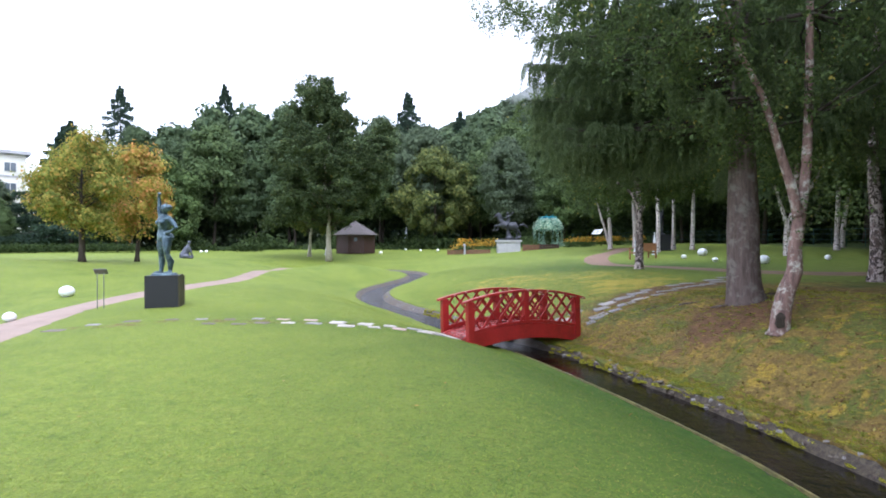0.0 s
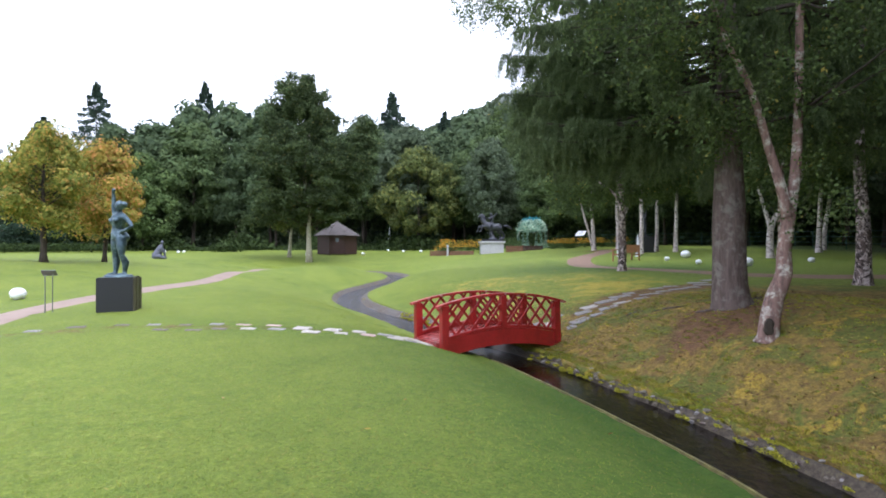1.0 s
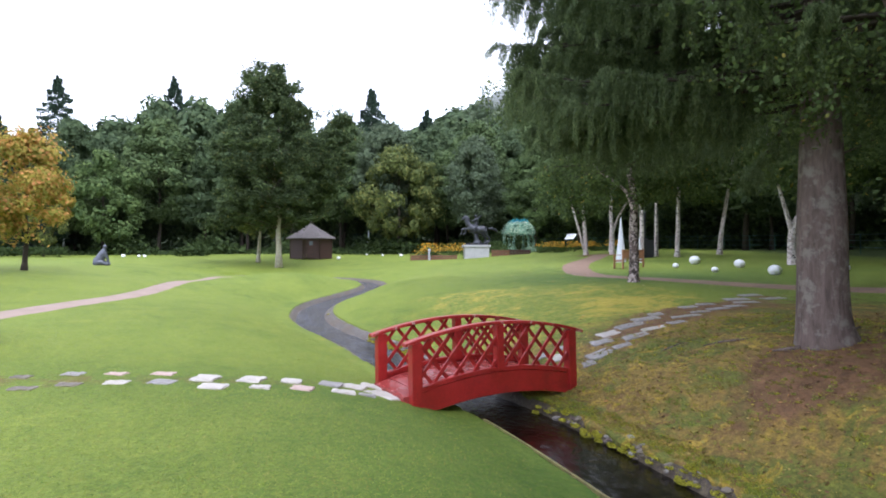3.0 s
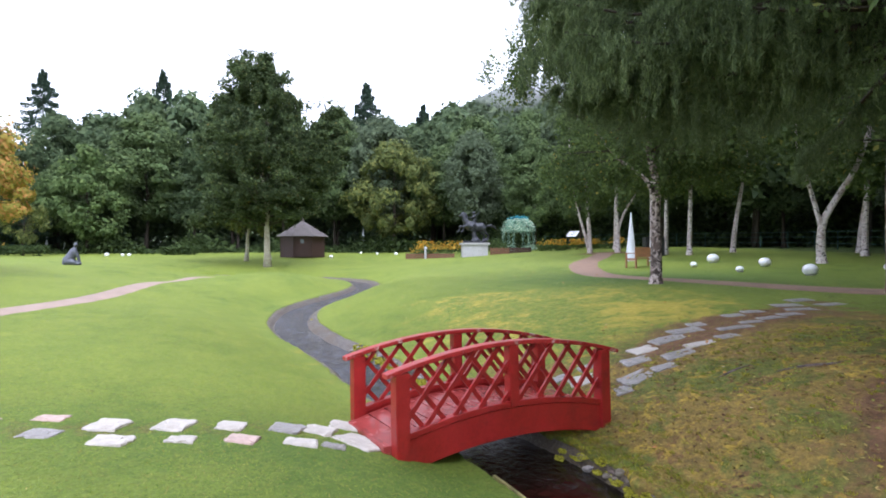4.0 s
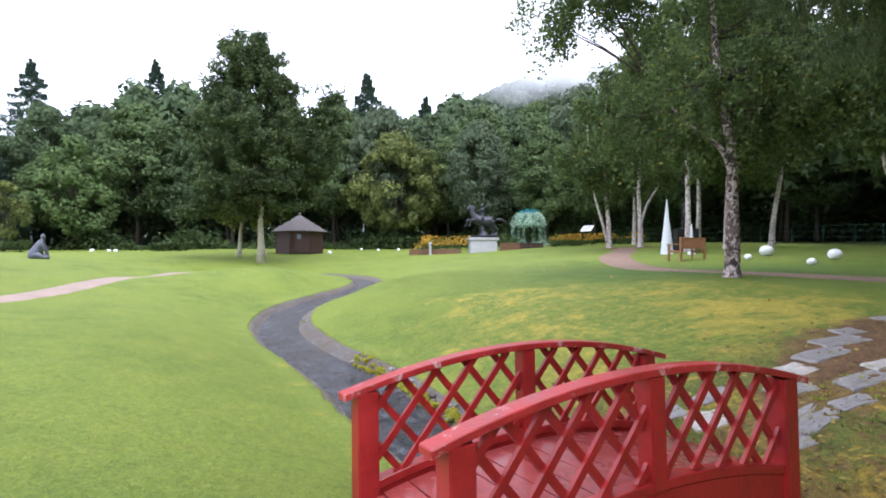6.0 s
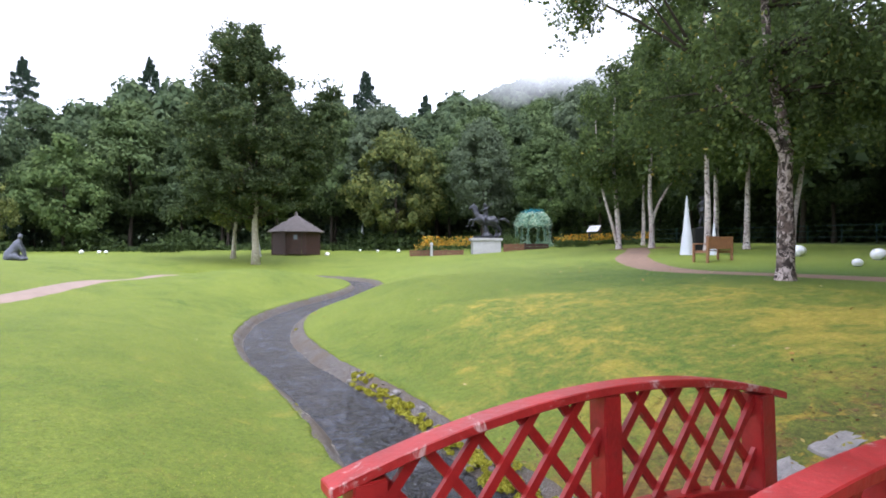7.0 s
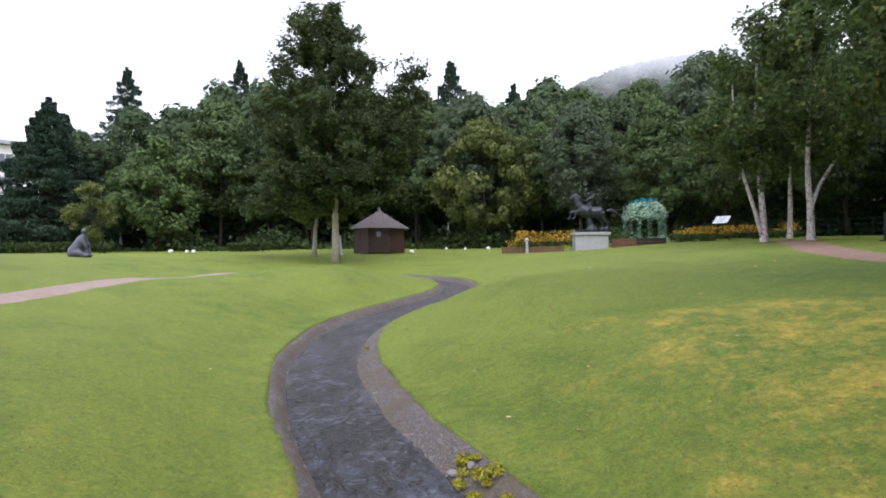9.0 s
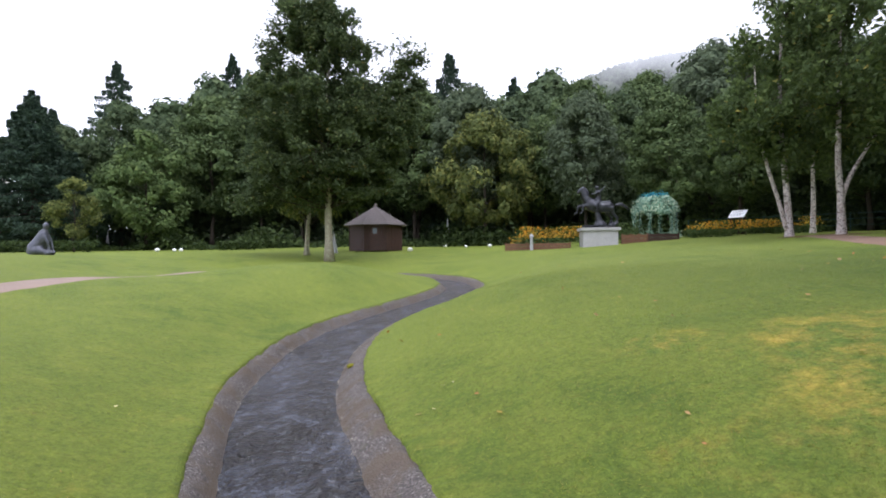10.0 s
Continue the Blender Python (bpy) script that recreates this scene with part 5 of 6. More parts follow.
def build_hotel():
    x, y = -82, 77
    z = ground_z(x, y)
    h = holder("hotel_building", (x, y, z), "cream rendered building with rows of windows beyond the trees", "building", turn=46)
    box_part("wall", (-17, -6, -1), (17, 6, 15.0), PLASTER, h, 0.05)
    box_part("roof", (-17.6, -6.6, 15.004), (17.6, 6.6, 15.6), WHITE_STONE, h, 0.05)
    for f in range(4):
        for c in range(9):
            wx, wz = -15 + c * 3.75, 2.6 + f * 3.2
            win = box_part("window", (wx - 0.85, -6.08, wz), (wx + 0.85, -5.95, wz + 1.6), PLASTER, h, 0.02)
            box_part("pane", (wx - 0.7, -6.1, wz + 0.12), (wx - 0.04, -6.084, wz + 1.48), GLASS_DARK, win, 0.0)
            box_part("pane", (wx + 0.04, -6.1, wz + 0.12), (wx + 0.7, -6.084, wz + 1.48), GLASS_DARK, win, 0.0)
        box_part("storey_band", (-17.05, -6.12, 1.9 + f * 3.2), (17.05, -6.004, 2.1 + f * 3.2), WHITE_STONE, h, 0.02)


# ---- trees ----
def wavy(p0, p1, n, wob, rng, r0, r1):
    p0, p1 = np.array(p0, float), np.array(p1, float)
    pts, rad = [], []
    off = np.zeros(3)
    for i in range(n + 1):
        t = i / n
        if 0 < i:
            off = off * 0.7 + rng.normal(size=3) * wob * np.array([1, 1, 0.2])
        pts.append(p0 + (p1 - p0) * t + off * math.sin(math.pi * min(t * 1.0, 1)))
        rad.append(r0 + (r1 - r0) * t ** 0.8)
    return [tuple(p) for p in pts], rad


def clump_points(rng, centres, radii, n, hollow=0.5, squash=0.7, stray=0.28, outward=False):
    """Points in a set of flattened leaf clumps, thicker towards their tops and outsides."""
    k = rng.integers(0, len(centres), n)
    d = rng.normal(size=(n, 3))
    d /= np.linalg.norm(d, axis=1)[:, None]
    r = rng.uniform(hollow, 1, n) ** 0.6 * rng.lognormal(-0.1, stray, n)
    p = d * r[:, None] * np.asarray(radii)[k][:, None]
    # each clump is drawn out its own way, so that none is a ball
    p *= rng.uniform(0.65, 1.45, (len(centres), 3))[k]
    p += rng.normal(size=(len(centres), 3))[k] * (p[:, :1] * 0.3)
    p[:, 2] *= squash
    if outward:
        f = p / (np.linalg.norm(p, axis=1)[:, None] + 1e-9)
        f[:, 2] += 0.25
        return np.asarray(centres)[k] + p, f
    return np.asarray(centres)[k] + p


def crown_centres(rng, base, top, rx, ry, count, bulge=0.45, inner=0.35, taper=0.0):
    """Clump centres that fill an egg-shaped crown, most of them near its outside."""
    out = []
    for _ in range(count):
        t = rng.uniform(0, 1)
        prof = math.sin(math.pi * min(max(t, 0.02), 0.98) ** (0.5 + bulge * 0.5)) ** 0.65 * (1 - taper * t)
        a = rng.uniform(0, 2 * math.pi)
        q = math.sqrt(rng.uniform(inner, 1.0)) * prof
        out.append((rx * q * math.cos(a), ry * q * math.sin(a), base + (top - base) * t))
    return np.array(out)


def broadleaf(name, label, place, height, crown_base, rx, ry, seed, leaf_mat, bark, trunk_r, leaf_size, n_leaf, clumps, clump_r, group="", lean=(0, 0), limbs=9, droop=0.15, flat=0.25, trunk_top=0.75, taper=0.1, inner=0.35, squash=0.8, lobes=(), airy=False):
    rng = np.random.default_rng(seed)
    tree = holder(name, place, label, "tree", group)
    bm = bmesh.new()
    top = (lean[0], lean[1], height * trunk_top)
    pts, rad = wavy((0, 0, -0.15), top, 9, height * 0.008, rng, trunk_r, trunk_r * 0.28)
    rad[0] *= 1.35
    tube(bm, pts, rad, 10)
    part("trunk", bm, bark, tree, smooth=True)
    cs = crown_centres(rng, crown_base, height, rx, ry, clumps, 0.45, inner, taper)
    if lobes:
        w = np.array([a * a * b for _, _, a, b in lobes]) ** 0.7
        pick = rng.choice(len(lobes), clumps, p=w / w.sum())
        d = rng.normal(size=(clumps, 3))
        d *= (rng.uniform(0.25, 1, clumps) ** 0.4 / np.linalg.norm(d, axis=1))[:, None]
        lo = np.array(lobes)[pick]
        cs = np.column_stack([lo[:, 0] + d[:, 0] * lo[:, 2], d[:, 1] * lo[:, 2] * 0.9, lo[:, 1] + d[:, 2] * lo[:, 3]])
    cs[:, 0] += lean[0] * 0.8
    cs[:, 1] += lean[1] * 0.8
    bm = bmesh.new()
    for c in cs[:limbs * 3]:
        zt = min(max(c[2] - rng.uniform(0.15, 0.3) * height * 0.5, crown_base * 0.7), top[2] * 0.97)
        f = (zt + 0.15) / (top[2] + 0.15)
        i = min(int(f * 9), 8)
        st = np.array(pts[i]) + (np.array(pts[i + 1]) - np.array(pts[i])) * (f * 9 - i)
        lp, lr = wavy(st, c, 4, height * 0.01, rng, trunk_r * 0.28 * (1.15 - f), 0.012)
        tube(bm, lp, lr, 5)
    tagged(part("branchwork", bm, BARK_DARK, tree, smooth=True), kind="stuff")
    radii = clump_r * rng.uniform(0.65, 1.3, len(cs))
    p, f = clump_points(rng, cs, radii, n_leaf, 0.3 if airy else 0.45, squash, 0.26 if airy else 0.16, True)
    leaves("crown", p, leaf_size, leaf_mat, tree, rng, 0.45, droop, level=0.45, facing=None if airy else f)
    return tree


def conifer(name, label, place, height, base, r, seed, needle, bark, trunk_r, n, size, group="", power=1.0, droop=0.5, low=1.0, per_metre=5.5, shy=0.0, more=()):
    """A whorled conifer: trunk, sloping boughs and hanging sprays."""
    rng = np.random.default_rng(seed)
    tree = holder(name, place, label, "tree", group)
    pts, rad = wavy((0, 0, -0.15), (0, 0, height), 8, height * 0.002, rng, trunk_r, 0.02)
    if trunk_r > 0.28:
        pts = [(0.08, -0.02, -0.2), (0.06, 0, 0.02), (0.03, 0, 0.18), (0.01, 0, 0.45), (0, 0, 0.9), (0, 0, 1.6)] + pts[2:]
        rad = [trunk_r * q for q in (1.5, 1.3, 1.15, 1.06, 1.0, 1.0)] + rad[2:]
    part("trunk", tube(bmesh.new(), pts, rad, 18), bark, tree, smooth=True)
    bm = bmesh.new()
    cen = []
    boughs = max(int((height - base) * per_metre), 24)
    share = n // boughs
    for i in range(boughs + len(more)):
        t = ((min(i, boughs - 1) + rng.uniform(0, 1)) / boughs) ** low
        z = base + (height - base) * t
        # the low boughs of a near tree carry most of its sprays
        per = share if size > 0.3 else int(share * (1.45 if z < base + 4.5 else 0.45))
        ln = r * (1 - t) ** power * rng.uniform(0.7, 1.1) + 0.25
        a = i * 2.39996 + rng.uniform(-0.4, 0.4)
        if i >= boughs:
            z, ln, a = more[i - boughs]
            per = int(share * 1.7)
        d = np.array([math.cos(a), math.sin(a), 0])
        ln *= 1 - shy * max(0.0, -d[1]) ** 0.7
        sag = ln * droop * rng.uniform(0.6, 1.1)
        bp = [np.array([0, 0, z]) + d * ln * s + np.array([0, 0, -sag * s ** 1.4 + 0.12 * ln * s ** 4]) for s in np.linspace(0, 1, 6)]
        tube(bm, [tuple(q) for q in bp], list(np.linspace(0.012 + ln * 0.008, 0.006, 6)), 4, False)
        s = rng.uniform(0.12, 1, per) ** 0.7
        idx = np.clip((s * 5).astype(int), 0, 4)
        q = np.array(bp)
        base_p = q[idx] + (q[idx + 1] - q[idx]) * (s * 5 - idx)[:, None]
        side = np.cross(d, [0, 0, 1])
        wide = ((0.15 if size < 0.3 else 0.24) * ln * (1.05 - s) + 0.06)
        base_p = base_p + side * (rng.normal(size=per) * wide)[:, None]
        base_p[:, 2] -= np.abs(rng.normal(size=per)) * (0.28 if size < 0.3 else 0.4)
        if size < 0.3:
            # needles crowd along branchlets that spread sideways and then hang
            m = min(int(10 + 15 * ln), per)
            pick = rng.integers(0, m, per)
            run = rng.uniform(0, 1, per)
            fan = side * (rng.normal(0, 0.19, m) * (1.1 - 0.5 * s[:m]))[:, None] + d * rng.uniform(0.0, 0.3, m)[:, None]
            drop = rng.uniform(0.2, 0.95, m) * (1.15 - 0.5 * s[:m])
            root = q[idx[:m]] + (q[idx[:m] + 1] - q[idx[:m]]) * (s[:m] * 5 - idx[:m])[:, None]
            base_p = root[pick] + fan[pick] * run[:, None] ** 0.7 + rng.normal(0, 1, (per, 3)) * np.array([0.021, 0.021, 0.02])
            base_p[:, 2] -= drop[pick] * run ** 1.5
        cen.append(base_p)
    tagged(part("branchwork", bm, BARK_DARK, tree), kind="stuff")
    leaves("crown", np.concatenate(cen), size, needle, tree, rng, 0.0, 1.9 if size < 0.3 else 0.5, 0.13 if size < 0.3 else 0.4)
    return tree


def birch(name, label, place, stems, seed, leaf_mat, bark, n_leaf, leaf_size, crown, clumps, clump_r, group="birch trees", reach=()):
    """A tree of one or more drawn stems; crown: clump region (base, top, rx, ry, dx, dy)."""
    rng = np.random.default_rng(seed)
    tree = holder(name, place, label, "tree", group)
    base, top, rx, ry, dx, dy = crown
    cs = crown_centres(rng, base, top, rx, ry, clumps, inner=0.15)
    cs[:, 0] += dx
    cs[:, 1] += dy
    if len(reach):
        cs = np.concatenate([cs, np.array(reach, float)])
    tips, ends = [], []
    for st, r0 in stems:
        line = smooth_line(st, 5)
        rad = [r0 * (1 - 0.72 * i / (len(line) - 1)) for i in range(len(line))]
        if st[0][2] < 0.05:
            rad[0] *= 1.35
            rad[1] *= 1.18
        part("trunk", tube(bmesh.new(), [tuple(p) for p in line], rad, 12), bark, tree, smooth=True)
        tips += [line[int(len(line) * f)] for f in (0.6, 0.7, 0.8, 0.9)] + [line[-1]]
        if st[-1][2] > 5:
            ends += [line[-1], line[-1] + (0.2, 0, 0.7), line[int(len(line) * 0.85)], line[int(len(line) * 0.7)]]
    cs = np.concatenate([cs, np.array(ends)]) if ends else cs
    bm = bmesh.new()
    tips = np.array(tips)
    for c in cs:
        dd = np.linalg.norm(tips - c, axis=1) + np.maximum(tips[:, 2] - c[2], 0) * 0.7
        lp, lr = wavy(tips[dd.argmin()], c, 4, 0.06, rng, 0.035, 0.006)
        tube(bm, lp, lr, 5)
    tagged(part("branchwork", bm, BARK_DARK, tree, smooth=True), kind="stuff")
    per = 36
    k = n_leaf // per
    top_p = clump_points(rng, cs, clump_r * rng.uniform(0.6, 1.2, len(cs)), k, 0.1, stray=0.1)
    long = clump_r * rng.uniform(0.25, 1.0, k) * (1.0 if leaf_size < 0.15 else 1.3)
    swing = np.column_stack([rng.normal(0, 0.3, k), rng.normal(0, 0.3, k), -np.ones(k)])
    u = rng.uniform(0, 1, (k, per)) ** 0.8
    p = top_p[:, None, :] + swing[:, None, :] * (long[:, None] * u)[:, :, None] + rng.normal(size=(k, per, 3)) * (0.05 + leaf_size * 0.5)
    leaves("crown", p.reshape(-1, 3), leaf_size, leaf_mat, tree, rng, 0.1, 0.45)
    side = np.cross(swing, rng.normal(size=(k, 3)))
    side *= 0.004 / (np.linalg.norm(side, axis=1)[:, None] + 1e-9)
    tri = np.stack([top_p - side, top_p + side, top_p + swing * long[:, None]], 1).reshape(-1, 3)
    tagged(from_arrays("twigwork", tri, np.arange(3 * k).reshape(k, 3), BARK_DARK, tree), kind="stuff")
    return tree


def at(x, y, dz=0.0):
    return (x, y, ground_z(x, y) + dz)


def build_near_trees():
    conifer("spruce", "huge spruce with grey-brown trunk and low drooping dark boughs", at(6.25, 11.05), 16, 3.6, 4.7, 7, NEEDLES, BARK_SPRUCE, 0.305, 620000, 0.075, power=0.4, droop=0.22, low=1.6, per_metre=6.5, shy=0.62,
            more=[(3.35 + 0.12 * k, 3.5 + 1.0 * ((k * 7) % 5) / 4, 2.45 + 0.75 * ((k * 5) % 11) / 10) for k in range(28)])
    # twin-stemmed birch leaning beside it
    twin = birch("birch", "leaning twin-stemmed birch with peeling reddish and white bark", at(5.82, 9.12),
          [([(-0.02, 0, -0.1), (0.0, 0, 0.2), (0.1, 0.03, 0.6), (0.27, 0.05, 1.0), (0.3, 0.08, 1.4), (0.42, 0.12, 2.0), (0.58, 0.18, 3.0), (0.72, 0.3, 5), (0.8, 0.4, 8)], 0.17),
           ([(0.38, 0.1, 1.95), (0.26, 0.08, 2.4), (0.02, 0.05, 3.1), (-0.3, 0.0, 4.0), (-0.9, -0.1, 5.1), (-1.4, -0.2, 6.6)], 0.095),
           ([(-1.1, -0.1, 5.7), (-2.0, -0.5, 6.3), (-3.0, -1.0, 6.2), (-3.8, -1.4, 5.7)], 0.05)],
          11, LEAF_BIRCH, BARK_RED, 46000, 0.068, (3.5, 9.5, 3.2, 2.6, 0.5, 1.0), 62, 0.75,
          reach=[(-2.0, -0.4, 5.9), (-2.6, -0.8, 6.2), (-3.0, -1.0, 5.9), (-3.5, -1.2, 5.8), (-3.9, -1.5, 5.4), (-2.8, -0.3, 5.2), (-2.2, 0.2, 4.9)])
    hollow = bmesh.new()
    bmesh.ops.create_icosphere(hollow, subdivisions=3, radius=0.1)
    bmesh.ops.scale(hollow, vec=(0.8, 0.5, 1.35), verts=hollow.verts)
    for v in hollow.verts:
        v.co += 0.03 * noise.noise_vector(v.co * 14)
    dark = part("hollow", hollow, BARK_DARK, twin, "dark rotted hollow", True)
    dark.location = (-0.09, -0.125, 0.16)
    birch("birch", "white-barked birch with dark scars beside the path", at(7.4, 20.2),
          [([(0, 0, -0.1), (0.02, 0, 0.9), (0.0, 0.0, 1.8), (0.03, 0, 2.6), (-0.12, 0, 3.4), (-0.3, 0, 4.3), (-0.36, 0.1, 6), (-0.5, 0.2, 8.5)], 0.165),
           ([(0.0, -0.02, 2.15), (-0.2, 0.0, 2.75), (-0.62, 0.1, 3.15), (-1.1, 0.1, 3.5), (-1.7, 0, 4.2)], 0.07)],
          12, LEAF_BIRCH, BARK_OLD_BIRCH, 84000, 0.095, (3.1, 9.5, 3.7, 3.2, -0.3, 0.3), 75, 0.9,
          reach=[(-5.4, 0.3, 10.1), (-4.7, 0, 10.1), (-4.3, -0.3, 9.6), (-3.6, 0, 9.5)])
    birch("birch", "stout scarred birch at the garden's wooded edge", at(11.8, 14.5),
          [([(0, 0, -0.1), (0.02, 0, 1.5), (-0.1, 0, 3.5), (0.1, 0.1, 6), (0.2, 0.2, 9)], 0.2)],
          13, LEAF_BIRCH, BARK_OLD_BIRCH, 14000, 0.13, (4.0, 11, 3.2, 3.0, 0, 0), 40, 1.0)
    birch("birch", "slim dark-stemmed birch near the spruce", at(11.5, 17.3),
          [([(0, 0, -0.1), (-0.03, 0, 1.2), (-0.05, 0, 2.6), (0.1, 0.1, 5), (0.1, 0.2, 8.5)], 0.13)],
          14, LEAF_BIRCH, BARK_RED, 14000, 0.12, (3.4, 9.5, 2.8, 2.6, 0, 0), 40, 0.9)
    spots = [(16.4, 25.5, 0), (16.1, 34.7, 1), (19.9, 36.8, 2), (21.5, 29.3, 1), (13.7, 44.0, 3), (15.2, 42.6, 4), (13.15, 32.9, 1), (15.6, 36.4, 1), (24.5, 33.0, 2), (17.2, 48.3, 1), (21.5, 22.5, 2), (28.0, 27.0, 1), (17, 18, 1), (20.5, 15.0, 2), (16.5, 9.0, 1), (14.0, 4.0, 0)]
    for i, (x, y, kind) in enumerate(spots):
        rng = random.Random(i + 5)
        h = rng.uniform(11, 14)
        w = rng.uniform(-0.5, 0.5)
        single = [([(0, 0, -0.1), (0.05, 0, 1.5), (w * 0.3, 0, 3.5), (w * 0.8, 0.1, 6.5), (w, 0.2, h * 0.85)], 0.15)]
        if kind == 0:
            stems = [([(0, 0, -0.1), (-0.03, 0, 0.9), (0.12, 0, 1.7), (0.75, 0, 2.7), (1.5, 0, 3.9), (2.2, 0.1, 6.0), (2.5, 0.1, h * 0.75)], 0.17), ([(0.0, 0, 1.3), (-0.25, 0, 2.2), (-0.62, 0, 3.4), (-1.0, 0, 4.8), (-1.2, 0, h * 0.7)], 0.1)]
        elif kind == 2:
            stems = [([(0, 0, -0.1), (0.15, 0, 1.5), (0.5, 0, 3.5), (0.95, 0.1, 6), (1.0, 0.2, h * 0.85)], 0.16)]
        elif kind == 3:
            stems = [([(0, 0, -0.1), (-0.05, 0, 1.5), (-0.2, 0, 3.5), (-0.35, 0, 6.5), (-0.2, 0, h * 0.85)], 0.19), ([(-0.1, 0, 0.3), (-0.5, 0, 1.8), (-1.0, 0, 3.5), (-1.4, 0, 5.5), (-1.5, 0, h * 0.75)], 0.12)]
        elif kind == 4:
            stems = [([(0, 0, -0.1), (0.0, 0, 1.5), (-0.1, 0, 3.5), (0.0, 0, 6.5), (0.1, 0, h * 0.85)], 0.19), ([(0.0, 0, 1.5), (0.4, 0, 2.6), (1.1, 0, 3.8), (1.9, 0, 5.2), (2.3, 0, 7.5)], 0.11)]
        else:
            stems = single
        birch("birch", "slender white-barked birch at the edge of the wood", at(x, y), stems, 50 + i, LEAF_BIRCH, BARK_BIRCH, 12000, 0.2, (4.3, h, 3.1, 3.1, w * 0.5, 0), 46, 1.1)


def build_far_trees():
    broadleaf("oak", "tall open-crowned oak with pale trunk standing on the lawn", at(-10.45, 49.2), 17.2, 4.6, 5.7, 5.2, 29, LEAF_OAK, BARK_OAK, 0.27, 0.185, 125000, 420, 0.62, limbs=26, airy=True, lobes=((-0.6, 15.4, 2.0, 1.3), (-0.7, 14.0, 2.9, 1.7), (-0.5, 12.0, 3.5, 1.9), (-1.0, 9.4, 4.7, 2.1), (-0.4, 6.9, 5.2, 2.1), (-0.3, 5.0, 4.4, 1.3), (-0.2, 4.0, 2.6, 0.6), (5.2, 11.4, 0.9, 1.5), (4.3, 9.9, 1.4, 1.6), (4.1, 8.0, 1.7, 1.5), (-4.2, 3.7, 1.2, 0.4)))
    broadleaf("oak", "young pale-trunked tree beside the oak", at(-13.2, 53.0), 8.5, 2.6, 3.0, 2.6, 4, LEAF_OLIVE, BARK_OAK, 0.2, 0.24, 8000, 40, 0.8, limbs=8, lean=(0.5, 0))
    broadleaf("maple", "autumn maple with yellow-green and orange leaves", at(-15.9, 23.6), 5.6, 1.7, 1.8, 1.8, 5, LEAF_MAPLE, BARK_DARK, 0.15, 0.13, 26000, 60, 0.62, limbs=12)
    broadleaf("maple", "smaller orange-tinged autumn maple", at(-15.6, 27.3), 5.5, 1.6, 1.65, 1.5, 6, LEAF_ORANGE, BARK_DARK, 0.12, 0.16, 14000, 40, 0.6, limbs=9)
    broadleaf("small_tree", "small rounded light-green garden tree", at(-37.2, 61.5), 6.3, 1.3, 2.2, 2.1, 8, LEAF_OLIVE, BARK_DARK, 0.09, 0.2, 5000, 30, 0.6)
    broadleaf("horse_chestnut", "broad bright green tree at the wood's edge", at(-35.5, 69), 11.5, 1.6, 4.4, 4.0, 9, LEAF_LIGHT, BARK_DARK, 0.2, 0.34, 12000, 60, 1.1)
    broadleaf("yellowing_tree", "olive and yellow tree at the wood's edge", at(-1.0, 70), 12.8, 2.2, 5.6, 4.6, 10, LEAF_OLIVE, BARK_DARK, 0.22, 0.36, 15000, 75, 1.2)
    broadleaf("sapling", "thin young tree with a light tuft of leaves", at(12.9, 57), 4.8, 2.6, 1.0, 1.0, 15, LEAF_LIGHT, BARK_DARK, 0.06, 0.2, 1500, 14, 0.5)
    # tall pointed conifers above the wood
    for i, (x, y, h, r) in enumerate([(-54.5, 91, 27.0, 4.2), (-36.0, 89, 26.5, 3.6), (-5.5, 86, 24.2, 3.8), (-47.0, 68, 16.4, 5.6), (-62, 88, 20, 3.6), (-30, 92, 22, 3.4), (3, 92, 22, 3.4)]):
        conifer("tall_conifer", "tall dark pointed conifer rising above the wood", at(x, y), h, 2.0, r * (3.0 if y > 70 else 1.8), 70 + i, NEEDLES_FAR, BARK_DARK, 0.27, 70000 if y < 70 else 24000, 0.31, "conifers above the wood", 1.0, 0.3, 1.0, 5.5 if y < 70 else 4.5)
    # the wood: four kinds, built once and repeated with turns and sizes
    kinds = []
    for i, (lm, h, rx, cl) in enumerate([(LEAF_WOOD, 19.5, 5.4, 190), (LEAF_HAZY, 18.5, 5.3, 190), (LEAF_WOOD, 16, 5.0, 150), (LEAF_GREEN, 18, 5.4, 190)]):
        label = ["dense dark green woodland tree", "grey-green woodland tree with a full crown", "lower broad woodland tree", "tall mid-green tree at the back of the wood"][i]
        kinds.append(broadleaf("woodland_tree", label, at(-22 + 13 * i, 77 + i % 2 * 3), h, 4.7 if i != 3 else 4.9, rx, rx * 0.92, 80 + i, lm, BARK_DARK, 0.26, 0.34, 26000, cl, 1.15, "trees of the wood", limbs=8))
    rear = [broadleaf("woodland_tree", "dark woodland tree at the back of the wood", at(-26 + 20 * i, 92), 19, 3.2, 5.4, 5.2, 95 + i, LEAF_WOOD, BARK_DARK, 0.26, 0.75, 6500, 90, 1.6, "trees of the wood", limbs=3) for i in range(2)]
    rng = random.Random(9)
    spots = []
    x = -50
    while x < 30:
        low = 0.7 if x < -46 else 0.94 if x < -28 else 1.0 if -10 < x < 8 else 0.92
        spots.append((x, 76 + rng.uniform(-3, 3), low))
        spots.append((x + 3, 86 + rng.uniform(-3, 3), 0.8 if x < -46 else 0.98))
        x += rng.uniform(5.0, 7.0)
